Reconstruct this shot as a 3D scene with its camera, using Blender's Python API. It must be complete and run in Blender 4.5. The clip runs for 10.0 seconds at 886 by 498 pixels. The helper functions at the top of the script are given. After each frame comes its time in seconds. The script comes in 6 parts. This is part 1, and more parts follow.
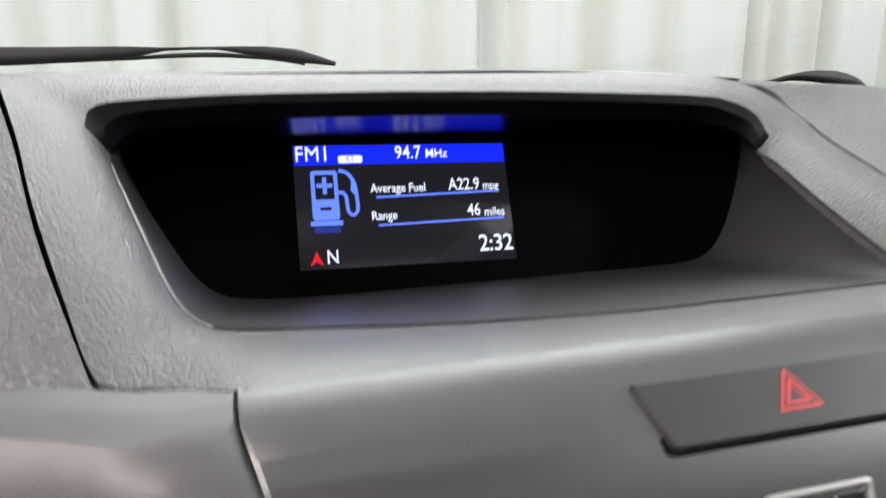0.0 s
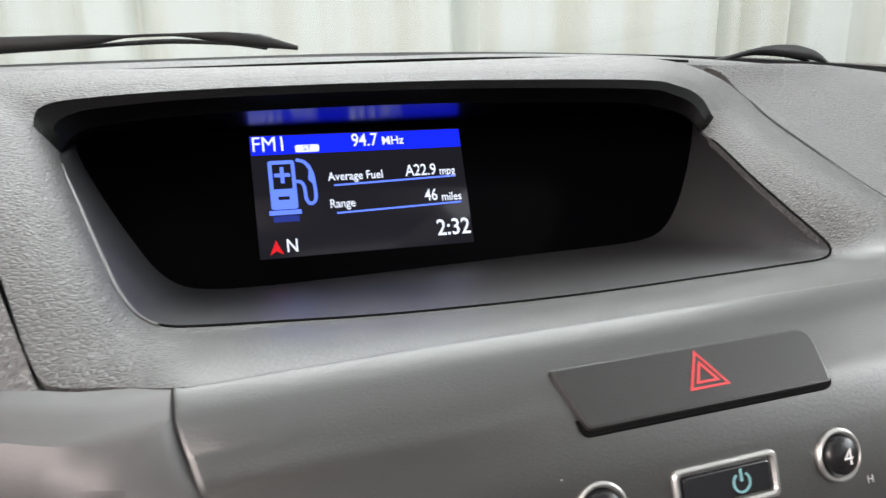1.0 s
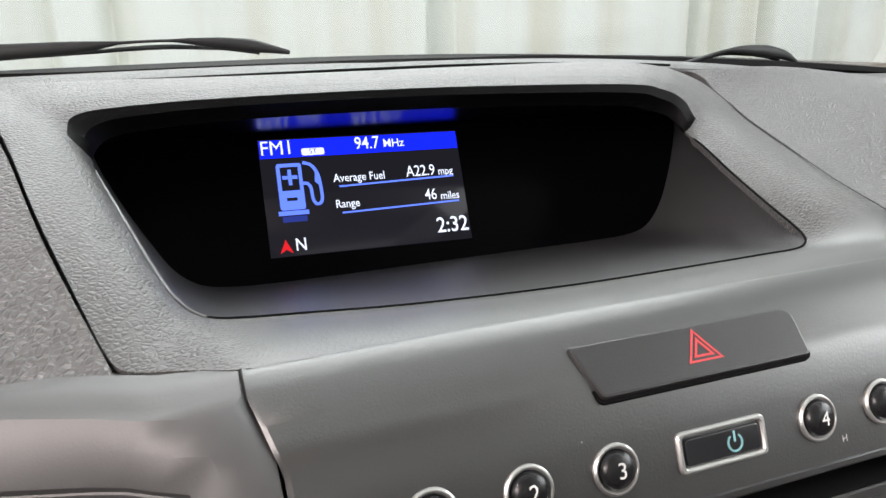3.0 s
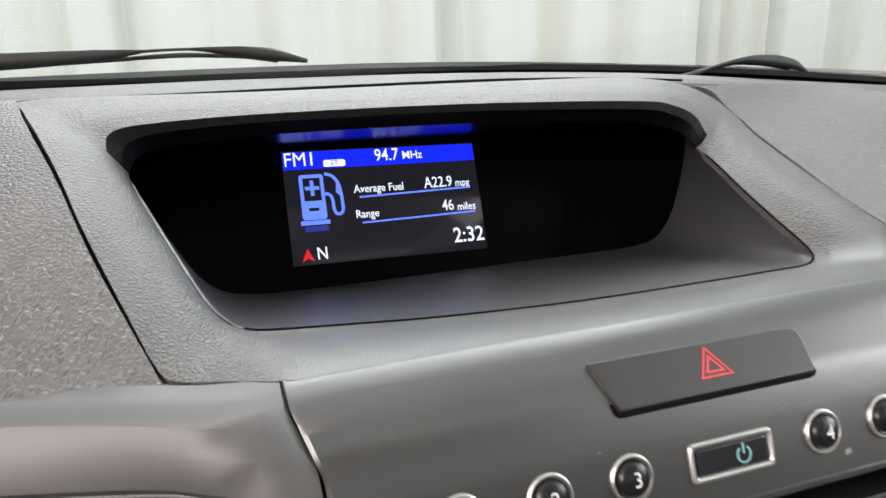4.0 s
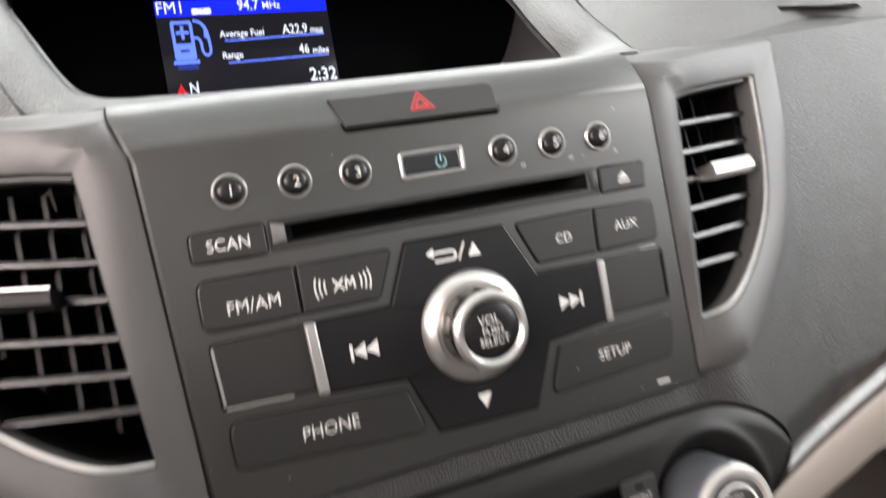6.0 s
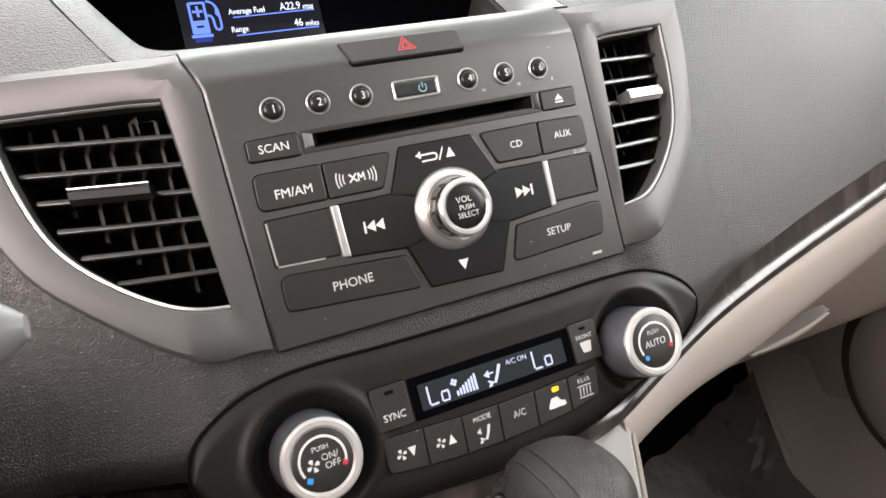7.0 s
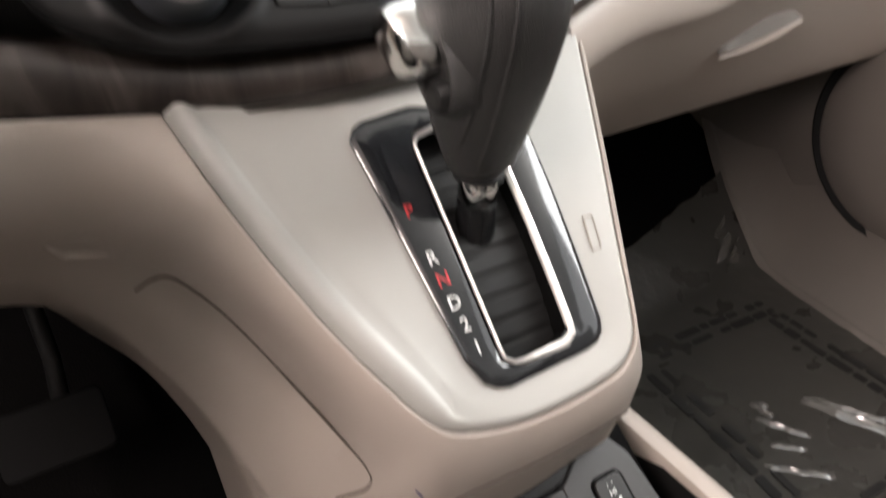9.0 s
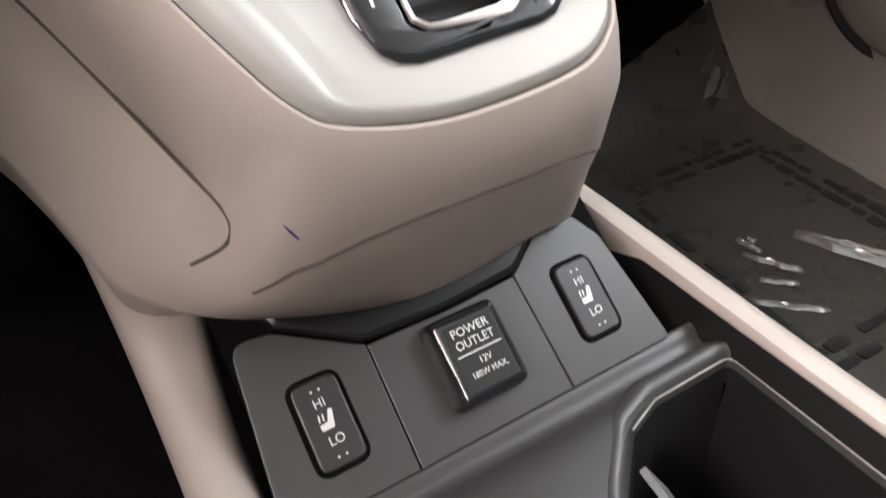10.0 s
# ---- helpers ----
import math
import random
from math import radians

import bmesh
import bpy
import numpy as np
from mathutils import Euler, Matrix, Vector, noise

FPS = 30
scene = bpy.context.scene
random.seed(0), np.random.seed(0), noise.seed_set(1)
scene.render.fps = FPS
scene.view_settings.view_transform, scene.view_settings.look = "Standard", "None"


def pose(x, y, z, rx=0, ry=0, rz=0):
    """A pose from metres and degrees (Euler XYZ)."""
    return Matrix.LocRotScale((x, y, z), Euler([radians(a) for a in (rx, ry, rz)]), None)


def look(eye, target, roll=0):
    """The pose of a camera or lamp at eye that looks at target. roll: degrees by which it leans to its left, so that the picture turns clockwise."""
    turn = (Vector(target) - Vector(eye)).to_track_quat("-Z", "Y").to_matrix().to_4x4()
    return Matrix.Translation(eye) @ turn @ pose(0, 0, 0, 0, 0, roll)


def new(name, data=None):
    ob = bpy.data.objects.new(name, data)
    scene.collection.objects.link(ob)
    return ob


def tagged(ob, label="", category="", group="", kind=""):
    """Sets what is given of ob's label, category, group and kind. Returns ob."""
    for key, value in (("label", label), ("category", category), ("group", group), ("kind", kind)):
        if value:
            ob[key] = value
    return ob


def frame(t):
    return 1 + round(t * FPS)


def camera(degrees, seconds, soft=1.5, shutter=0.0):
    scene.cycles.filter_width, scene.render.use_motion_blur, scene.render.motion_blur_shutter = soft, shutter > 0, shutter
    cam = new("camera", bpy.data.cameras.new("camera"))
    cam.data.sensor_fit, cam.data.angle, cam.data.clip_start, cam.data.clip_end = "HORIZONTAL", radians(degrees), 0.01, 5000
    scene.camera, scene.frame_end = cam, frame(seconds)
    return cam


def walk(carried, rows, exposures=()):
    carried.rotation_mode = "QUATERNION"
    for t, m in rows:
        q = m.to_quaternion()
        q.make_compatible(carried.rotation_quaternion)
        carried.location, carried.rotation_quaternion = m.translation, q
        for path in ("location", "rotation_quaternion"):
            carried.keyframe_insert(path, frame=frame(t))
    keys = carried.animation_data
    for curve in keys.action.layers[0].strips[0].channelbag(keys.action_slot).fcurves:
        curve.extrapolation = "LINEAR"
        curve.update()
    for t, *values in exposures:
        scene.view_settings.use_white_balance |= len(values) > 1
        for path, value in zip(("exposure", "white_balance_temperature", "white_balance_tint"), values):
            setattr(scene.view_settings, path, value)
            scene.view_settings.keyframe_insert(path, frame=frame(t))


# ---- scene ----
cam = camera(63.5, 10.0, shutter=0.5)
PATH = [
    (0, (-0.102, -0.003, 0.779), (0.426, 1.86, 0.281), -0.4),
    (0.5, (-0.103, -0.016, 0.817), (0.461, 1.815, 0.244), -0.5),
    (1, (-0.093, -0.012, 0.785), (0.48, 1.82, 0.221), -1.4),
    (1.5, (-0.082, -0.025, 0.795), (0.515, 1.792, 0.209), -1.8),
    (2, (-0.092, -0.037, 0.798), (0.529, 1.773, 0.214), -1.9),
    (2.5, (-0.107, -0.027, 0.792), (0.528, 1.779, 0.214), -1.7),
    (2.7, (-0.108, -0.024, 0.79), (0.527, 1.783, 0.216), -1.8),
    (3.8, (-0.118, -0.036, 0.792), (0.505, 1.778, 0.225), -1.4),
    (4, (-0.118, -0.033, 0.798), (0.498, 1.783, 0.228), -1.4),
    (4.5, (-0.107, 0.048, 0.798), (0.486, 1.862, 0.198), -1.8),
    (5, (-0.109, 0.037, 0.787), (0.513, 1.819, 0.125), -1.3),
    (5.2, (-0.096, 0.007, 0.791), (0.524, 1.783, 0.112), -1.7),
    (5.5, (-0.075, -0.053, 0.79), (0.569, 1.7, 0.073), -1.9),
    (6, (-0.093, -0.144, 0.769), (0.599, 1.56, -0.016), -2.1),
    (6.2, (-0.1, -0.172, 0.771), (0.593, 1.502, -0.074), -2.1),
    (7.3, (-0.149, -0.243, 0.762), (0.624, 1.423, -0.029), -4.3),
    (7.5, (-0.141, -0.238, 0.753), (0.608, 1.437, -0.043), -5.0),
    (8, (-0.137, -0.251, 0.638), (0.649, 1.412, -0.146), -5.1),
    (8.5, (-0.141, -0.255, 0.619), (0.651, 1.367, -0.243), -5.2),
    (9, (-0.138, -0.263, 0.584), (0.63, 1.287, -0.419), -4.9),
    (9.5, (-0.101, -0.238, 0.497), (0.645, 1.23, -0.637), -4.6),
    (10, (-0.101, -0.234, 0.462), (0.636, 1.163, -0.764), -4.6),
]
EXPOSURES = [(0.0, -0.06, 6250, 9), (2.5, -0.06, 6250, 9), (5.0, -0.04, 6350, 9), (6.0, 0.18, 6400, 10), (7.3, 0.40, 6450, 10), (8.5, 0.62, 6450, 10), (9.0, 0.62, 6450, 10), (9.5, 0.58, 6300, 10), (10.0, 0.72, 6150, 10)]
walk(cam, [(t, look(eye, target, roll)) for t, eye, target, roll in PATH], EXPOSURES)
# ---------- light and world ----------
world = bpy.data.worlds.new("hall")
scene.world = world
world.use_nodes = True
bg = world.node_tree.nodes["Background"]
bg.inputs[0].default_value = (1.0, 0.995, 0.985, 1)
bg.inputs[1].default_value = 1.6


def area_lamp(name, eye, target, sx, sy, power, col=(1, 0.995, 0.985)):
    d = bpy.data.lights.new(name, "AREA")
    d.shape, d.size, d.size_y, d.energy, d.color = "RECTANGLE", sx, sy, power, col
    ob = new(name, d)
    ob.matrix_world = look(eye, target)
    return ob


area_lamp("windscreen_light", (0.2, 1.05, 1.45), (0.05, 0.1, 0.6), 1.3, 0.7, 15.5)
area_lamp("driver_window_light", (-0.95, -0.42, 1.08), (0.0, -0.05, 0.4), 0.7, 0.4, 23, (1, 0.84, 0.785))
area_lamp("passenger_window_light", (0.95, -0.2, 1.05), (0.0, 0.0, 0.5), 0.9, 0.45, 12)
area_lamp("rear_window_light", (0.1, -1.9, 1.02), (0.0, 0.0, 0.6), 1.3, 0.36, 4.5)


# ---------- materials ----------
def material(name):
    m = bpy.data.materials.new(name)
    m.use_nodes = True
    nt = m.node_tree
    return m, nt, nt.nodes["Principled BSDF"]


def plain(name, col, rough=0.5, metal=0.0, coat=0.0, spec=0.5):
    m, nt, b = material(name)
    b.inputs["Base Color"].default_value = (*col, 1)
    b.inputs["Roughness"].default_value = rough
    b.inputs["Metallic"].default_value = metal
    b.inputs["Coat Weight"].default_value = coat
    b.inputs["Specular IOR Level"].default_value = spec
    return m


def surface(name, col, rough, grain, depth, metal=0.0, kind="noise", vary=0.12, coat=0.0, spec=0.5, dust=0.0):
    """Plastic, paint or hide: grain = size of one cell in metres, depth = bump in metres."""
    m, nt, b = material(name)
    N, L = nt.nodes, nt.links
    tc = N.new("ShaderNodeTexCoord")
    big = N.new("ShaderNodeTexNoise")
    big.inputs["Scale"].default_value = 14
    big.inputs["Detail"].default_value = 5
    L.new(tc.outputs["Object"], big.inputs["Vector"])
    ramp = N.new("ShaderNodeMapRange")
    ramp.inputs["To Min"].default_value, ramp.inputs["To Max"].default_value = 1 - vary, 1 + vary
    L.new(big.outputs["Fac"], ramp.inputs["Value"])
    mul = N.new("ShaderNodeVectorMath")
    mul.operation = "SCALE"
    mul.inputs[0].default_value = col
    L.new(ramp.outputs[0], mul.inputs["Scale"])
    last = mul.outputs[0]
    if dust:
        sp = N.new("ShaderNodeTexVoronoi")
        sp.inputs["Scale"].default_value = 170
        sp.inputs["Randomness"].default_value = 1
        L.new(tc.outputs["Object"], sp.inputs["Vector"])
        th = N.new("ShaderNodeMath")
        th.operation = "LESS_THAN"
        th.inputs[1].default_value = 0.055
        L.new(sp.outputs["Distance"], th.inputs[0])
        pick = N.new("ShaderNodeMath")
        pick.operation = "GREATER_THAN"
        pick.inputs[1].default_value = 1 - dust
        sepc = N.new("ShaderNodeSeparateColor")
        L.new(sp.outputs["Color"], sepc.inputs[0])
        L.new(sepc.outputs[0], pick.inputs[0])
        both = N.new("ShaderNodeMath")
        both.operation = "MULTIPLY"
        L.new(th.outputs[0], both.inputs[0])
        L.new(pick.outputs[0], both.inputs[1])
        mx = N.new("ShaderNodeMix")
        mx.data_type = "RGBA"
        mx.inputs["B"].default_value = (0.55, 0.53, 0.5, 1)
        L.new(both.outputs[0], mx.inputs["Factor"])
        L.new(last, mx.inputs["A"])
        last = mx.outputs["Result"]
    L.new(last, b.inputs["Base Color"])
    rr = N.new("ShaderNodeMapRange")
    rr.inputs["To Min"].default_value, rr.inputs["To Max"].default_value = rough * 0.88, rough * 1.12
    L.new(big.outputs["Fac"], rr.inputs["Value"])
    L.new(rr.outputs[0], b.inputs["Roughness"])
    b.inputs["Metallic"].default_value = metal
    b.inputs["Coat Weight"].default_value = coat
    b.inputs["Coat Roughness"].default_value = 0.08
    b.inputs["Specular IOR Level"].default_value = spec
    if kind == "hide":
        warp = N.new("ShaderNodeTexNoise")
        warp.inputs["Scale"].default_value = 0.35 / grain
        L.new(tc.outputs["Object"], warp.inputs["Vector"])
        add = N.new("ShaderNodeVectorMath")
        add.operation = "MULTIPLY_ADD"
        add.inputs[1].default_value = (grain * 0.45,) * 3
        L.new(warp.outputs["Color"], add.inputs[0])
        L.new(tc.outputs["Object"], add.inputs[2])
        v = N.new("ShaderNodeTexVoronoi")
        v.feature = "DISTANCE_TO_EDGE"
        v.inputs["Scale"].default_value = 1 / grain
        L.new(add.outputs[0], v.inputs["Vector"])
        h = N.new("ShaderNodeMapRange")
        h.inputs["From Min"].default_value, h.inputs["From Max"].default_value = 0.0, 0.3
        h.interpolation_type = "SMOOTHSTEP"
        L.new(v.outputs["Distance"], h.inputs["Value"])
        height = h.outputs[0]
    else:
        n = N.new("ShaderNodeTexNoise")
        n.inputs["Scale"].default_value = 1 / grain
        n.inputs["Detail"].default_value = 3
        L.new(tc.outputs["Object"], n.inputs["Vector"])
        height = n.outputs["Fac"]
    bump = N.new("ShaderNodeBump")
    bump.inputs["Strength"].default_value = 1.0
    bump.inputs["Distance"].default_value = depth
    L.new(height, bump.inputs["Height"])
    L.new(bump.outputs[0], b.inputs["Normal"])
    return m


def glow(name, col, strength):
    m, nt, b = material(name)
    b.inputs["Base Color"].default_value = (0, 0, 0, 1)
    b.inputs["Roughness"].default_value = 0.12
    b.inputs["Specular IOR Level"].default_value = 0.08
    b.inputs["Emission Color"].default_value = (*col, 1)
    b.inputs["Emission Strength"].default_value = strength
    return m


def wood_material():
    m, nt, b = material("dark_wood_grain")
    N, L = nt.nodes, nt.links
    tc = N.new("ShaderNodeTexCoord")
    mp = N.new("ShaderNodeMapping")
    mp.inputs["Scale"].default_value = (60, 12, 12)
    L.new(tc.outputs["Object"], mp.inputs["Vector"])
    n = N.new("ShaderNodeTexNoise")
    n.inputs["Scale"].default_value = 1.0
    n.inputs["Detail"].default_value = 7
    n.inputs["Distortion"].default_value = 1.4
    L.new(mp.outputs[0], n.inputs["Vector"])
    r = N.new("ShaderNodeValToRGB")
    e = r.color_ramp.elements
    e[0].position, e[0].color = 0.34, (0.016, 0.0125, 0.011, 1)
    e[1].position, e[1].color = 0.74, (0.085, 0.073, 0.065, 1)
    k = r.color_ramp.elements.new(0.52)
    k.color = (0.034, 0.027, 0.0235, 1)
    L.new(n.outputs["Fac"], r.inputs[0])
    L.new(r.outputs[0], b.inputs["Base Color"])
    b.inputs["Roughness"].default_value = 0.28
    b.inputs["Coat Weight"].default_value = 0.3
    b.inputs["Coat Roughness"].default_value = 0.2
    return m


def curtain_material():
    m, nt, b = material("white_curtain")
    N, L = nt.nodes, nt.links
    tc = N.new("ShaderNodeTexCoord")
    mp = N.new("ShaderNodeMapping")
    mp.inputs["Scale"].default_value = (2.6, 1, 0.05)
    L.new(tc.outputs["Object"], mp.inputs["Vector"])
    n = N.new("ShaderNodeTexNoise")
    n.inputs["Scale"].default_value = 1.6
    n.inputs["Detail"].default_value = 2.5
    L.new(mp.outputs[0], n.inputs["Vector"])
    # tall noise bands put soft fold shading and beige tint into the colour
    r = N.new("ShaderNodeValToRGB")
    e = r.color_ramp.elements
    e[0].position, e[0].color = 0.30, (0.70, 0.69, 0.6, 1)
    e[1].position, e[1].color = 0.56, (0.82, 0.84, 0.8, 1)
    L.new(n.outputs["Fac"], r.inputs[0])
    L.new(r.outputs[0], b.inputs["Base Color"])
    b.inputs["Roughness"].default_value = 0.7
    return m


def moulded_rim():
    """Grained hood moulding whose grain runs out into the smooth satin strip above the audio panel."""
    m = surface("charcoal_hood_moulding", (0.052, 0.0515, 0.050), 0.42, 0.0017, 0.00024, kind="hide")
    nt = m.node_tree
    N, L = nt.nodes, nt.links
    b = N["Principled BSDF"]
    tc = N.new("ShaderNodeTexCoord")
    sep = N.new("ShaderNodeSeparateXYZ")
    L.new(tc.outputs["Object"], sep.inputs[0])
    ramps = []
    for axis, lo, hi in ((0, -0.122, -0.096), (1, 0.175, 0.155)):
        r = N.new("ShaderNodeMapRange")
        r.interpolation_type = "SMOOTHSTEP"
        r.inputs["From Min"].default_value, r.inputs["From Max"].default_value = lo, hi
        L.new(sep.outputs[axis], r.inputs["Value"])
        ramps.append(r)
    both = N.new("ShaderNodeMath")
    both.operation = "MULTIPLY"
    for k, r in enumerate(ramps):
        L.new(r.outputs[0], both.inputs[k])
    bump = [n for n in N if n.bl_idname == "ShaderNodeBump"][0]
    for sock, lo, hi in ((bump.inputs["Distance"], 0.00024, 0.00002), (b.inputs["Metallic"], 0.0, 0.9), (b.inputs["Specular IOR Level"], 0.5, 0.4)):
        r = N.new("ShaderNodeMapRange")
        r.inputs["To Min"].default_value, r.inputs["To Max"].default_value = lo, hi
        L.new(both.outputs[0], r.inputs["Value"])
        L.new(r.outputs[0], sock)
    mix = N.new("ShaderNodeMix")
    mix.data_type = "RGBA"
    mix.inputs["B"].default_value = (0.105, 0.1046, 0.103, 1)
    L.new(both.outputs[0], mix.inputs["Factor"])
    L.new(b.inputs["Base Color"].links[0].from_socket, mix.inputs["A"])
    L.new(mix.outputs["Result"], b.inputs["Base Color"])
    return m


FASCIA = surface("graphite_satin_paint", (0.105, 0.1046, 0.103), 0.35, 0.0006, 0.00005, metal=0.9, dust=0.14)
FRAME = surface("graphite_vent_paint", (0.056, 0.0555, 0.055), 0.5, 0.0006, 0.00003)
BUTTON = surface("charcoal_button", (0.014, 0.0138, 0.0134), 0.42, 0.0005, 0.00003, dust=0.08)
PANEL = surface("black_climate_plastic", (0.009, 0.0088, 0.0086), 0.46, 0.0006, 0.00004, spec=0.22, dust=0.03)
HIDE = surface("charcoal_grained_pad", (0.068, 0.067, 0.066), 0.42, 0.0019, 0.00032, kind="hide")
HIDE_FINE = surface("charcoal_fine_grain", (0.020, 0.0197, 0.0193), 0.44, 0.0016, 0.0002, kind="hide")
RIM = moulded_rim()
VISOR_EDGE = surface("black_visor_edge", (0.0025, 0.0025, 0.0025), 0.5, 0.0012, 0.00004, spec=0.05, kind="hide")
LINER = surface("charcoal_liner", (0.045, 0.045, 0.046), 0.32, 0.0009, 0.0003)
VISOR = plain("black_visor", (0.002, 0.002, 0.0025), 0.3, spec=0.22)
GLOSS = plain("smoked_black", (0.0015, 0.0015, 0.002), 0.2, spec=0.02)
GLOSSY_PLATE = surface("black_glossy_plate", (0.012, 0.013, 0.015), 0.1, 0.002, 0.00001, coat=0.5)
PIANO = surface("piano_black", (0.009, 0.009, 0.0095), 0.26, 0.002, 0.00001, spec=0.3)
BLACK = surface("black_plastic", (0.012, 0.012, 0.012), 0.5, 0.0006, 0.00006, spec=0.3)
GAP = plain("dark_gap", (0.003, 0.003, 0.003), 0.9, spec=0.08)
SLAT = plain("black_slat", (0.009, 0.009, 0.0095), 0.25)
VANE = plain("black_vane", (0.004, 0.004, 0.004), 0.5, spec=0.2)
TRAY = surface("charcoal_tray_plastic", (0.033, 0.0326, 0.032), 0.4, 0.0006, 0.00003)
CHROME = plain("chrome", (0.75, 0.74, 0.72), 0.14, 1.0)
SATIN = plain("satin_silver", (0.62, 0.61, 0.59), 0.3, 0.9)
SATIN_DARK = plain("dulled_silver", (0.42, 0.415, 0.40), 0.34, 0.85)
SATIN_BRIGHT = plain("bright_satin_silver", (0.8, 0.77, 0.74), 0.36, 0.6)
SILVER_PAINT = surface("silver_knob_ring", (0.43, 0.42, 0.405), 0.34, 0.0006, 0.00001, metal=0.35)
EDGE = plain("pale_lip_edge", (0.12, 0.12, 0.12), 0.32, 0.3)
BEIGE = surface("taupe_plastic", (0.36, 0.314, 0.276), 0.48, 0.0010, 0.00004, vary=0.05, kind="hide")
CHAMPAGNE = surface("champagne_satin_panel", (0.345, 0.34, 0.316), 0.47, 0.0006, 0.00001, metal=0.05, vary=0.03)
# taupe darkened so that its colour holds the footwell shade
TAUPE_SHADED = surface("shaded_taupe_plastic", (0.125, 0.110, 0.098), 0.55, 0.0011, 0.0001, vary=0.06, kind="hide")
LEATHER = surface("black_leather", (0.026, 0.0255, 0.025), 0.31, 0.0009, 0.00016, kind="hide")
RUBBER = plain("black_rubber", (0.006, 0.006, 0.006), 0.8, spec=0.2)
CARPET = surface("dark_carpet", (0.0045, 0.0043, 0.0042), 0.95, 0.002, 0.0012, spec=0.02)
FILM = surface("clear_film_over_mat", (0.042, 0.04, 0.036), 0.28, 0.03, 0.0015, vary=0.25)
# paler than FILM: part of the glint on the folds sits in this colour
SHEET = plain("film_crease_glint", (0.10, 0.097, 0.09), 0.14, coat=1.0)
PRINT = plain("black_print", (0.014, 0.0135, 0.013), 0.6, spec=0.2)
WOOD = wood_material()
CURTAIN = curtain_material()
INK = plain("white_print", (0.6, 0.6, 0.585), 0.5)
INK_DIM = plain("grey_print", (0.5, 0.5, 0.49), 0.5)
RED_INK = plain("red_print", (0.46, 0.03, 0.035), 0.5)
BLUE_INK = plain("blue_print", (0.03, 0.22, 0.65), 0.45)
TEAL_INK = plain("teal_print", (0.16, 0.34, 0.36), 0.45)
LCD = glow("lcd_black", (0.16, 0.15, 0.2), 0.1)
LCD_BLUE = glow("lcd_blue", (0.006, 0.012, 0.8), 2.4)
LCD_LIGHT = glow("lcd_icon_blue", (0.13, 0.22, 1.0), 1.5)
LCD_WHITE = glow("lcd_white", (0.85, 0.88, 1.0), 1.35)
LCD_RED = glow("lcd_red", (0.9, 0.02, 0.03), 1.0)
# display glow, raised to stand in for a reflection from the passenger side
CLIM_BG = glow("climate_lcd_back", (0.45, 0.48, 0.5), 0.07)
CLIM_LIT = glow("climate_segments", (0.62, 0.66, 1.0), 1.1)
AMBER = glow("amber_led", (1.0, 0.55, 0.03), 1.6)


# ---------- mesh helpers ----------
def axes(o, d, n=None):
    """Local frame in millimetres: x across the car, y along d, z out of the surface."""
    d = Vector(d).normalized()
    x = Vector((1, 0, 0))
    if n is not None:
        n = Vector(n).normalized()
        x = d.cross(n).normalized()
    z = x.cross(d).normalized()
    m = Matrix((x, d, z)).transposed().to_4x4()
    m.translation = Vector(o)
    return m @ Matrix.Scale(0.001, 4)


AUD = axes((0, 0.056, 0.592), (0, 0.038, 0.104))
CLI = axes((0, 0.028, 0.541), (0, 0.0100, 0.0195))
GATE = axes((0, -0.065, 0.385), (0, 0.081, 0.088))
OUTL = axes((0, -0.062, 0.2425), (0, 0.012, 0.009))
HAZ = axes((0, 0.1005, 0.7105), (0, 0.0100, 0.0082))
LCDF = axes((-0.0260, 0.3295, 0.7140), (0, 0.026, 0.054)) @ Matrix.Rotation(radians(-1.4), 4, "Z")


def part(name, bm, mat, parent=None, label="", angle=38):
    bmesh.ops.recalc_face_normals(bm, faces=bm.faces)
    for f in bm.faces:
        f.smooth = len(f.verts) < 5
    lim = radians(angle)
    for e in bm.edges:
        if len(e.link_faces) == 2 and e.calc_face_angle(0) > lim:
            e.smooth = False
    me = bpy.data.meshes.new(name)
    bm.to_mesh(me)
    bm.free()
    me.materials.append(mat)
    ob = new(name, me)
    if parent:
        ob.parent = parent
    if label:
        ob["label"] = label
    return ob


def thing(name, label, category, group="", kind=""):
    return tagged(new(name), label, category, group, kind)


def loft(bm, loops, closed=True, cap0=False, cap1=False):
    rows = [[bm.verts.new(p) for p in lp] for lp in loops]
    n = len(rows[0])
    for a, b in zip(rows, rows[1:]):
        for i in range(n if closed else n - 1):
            j = (i + 1) % n
            bm.faces.new((a[i], a[j], b[j], b[i]))
    if cap0:
        bm.faces.new(rows[0])
    if cap1:
        bm.faces.new(rows[-1])
    return rows


def rpoly(pts, r=1.0, seg=4):
    """Polygon with rounded corners; r one radius or one a corner."""
    out, n = [], len(pts)
    for i, p in enumerate(pts):
        p, a, b = Vector(p), Vector(pts[i - 1]), Vector(pts[(i + 1) % n])
        rad = r[i] if isinstance(r, (list, tuple)) else r
        u, v = (a - p), (b - p)
        lu, lv = u.length, v.length
        u, v = u / lu, v / lv
        ang = max(0.05, u.angle(v))
        t = min(rad / math.tan(ang / 2), lu * 0.48, lv * 0.48)
        if t < 1e-4:
            out.append(p)
            continue
        s, e = p + u * t, p + v * t
        for k in range(seg + 1):
            f = k / seg
            out.append(s * (1 - f) ** 2 + p * 2 * f * (1 - f) + e * f * f)
    return out


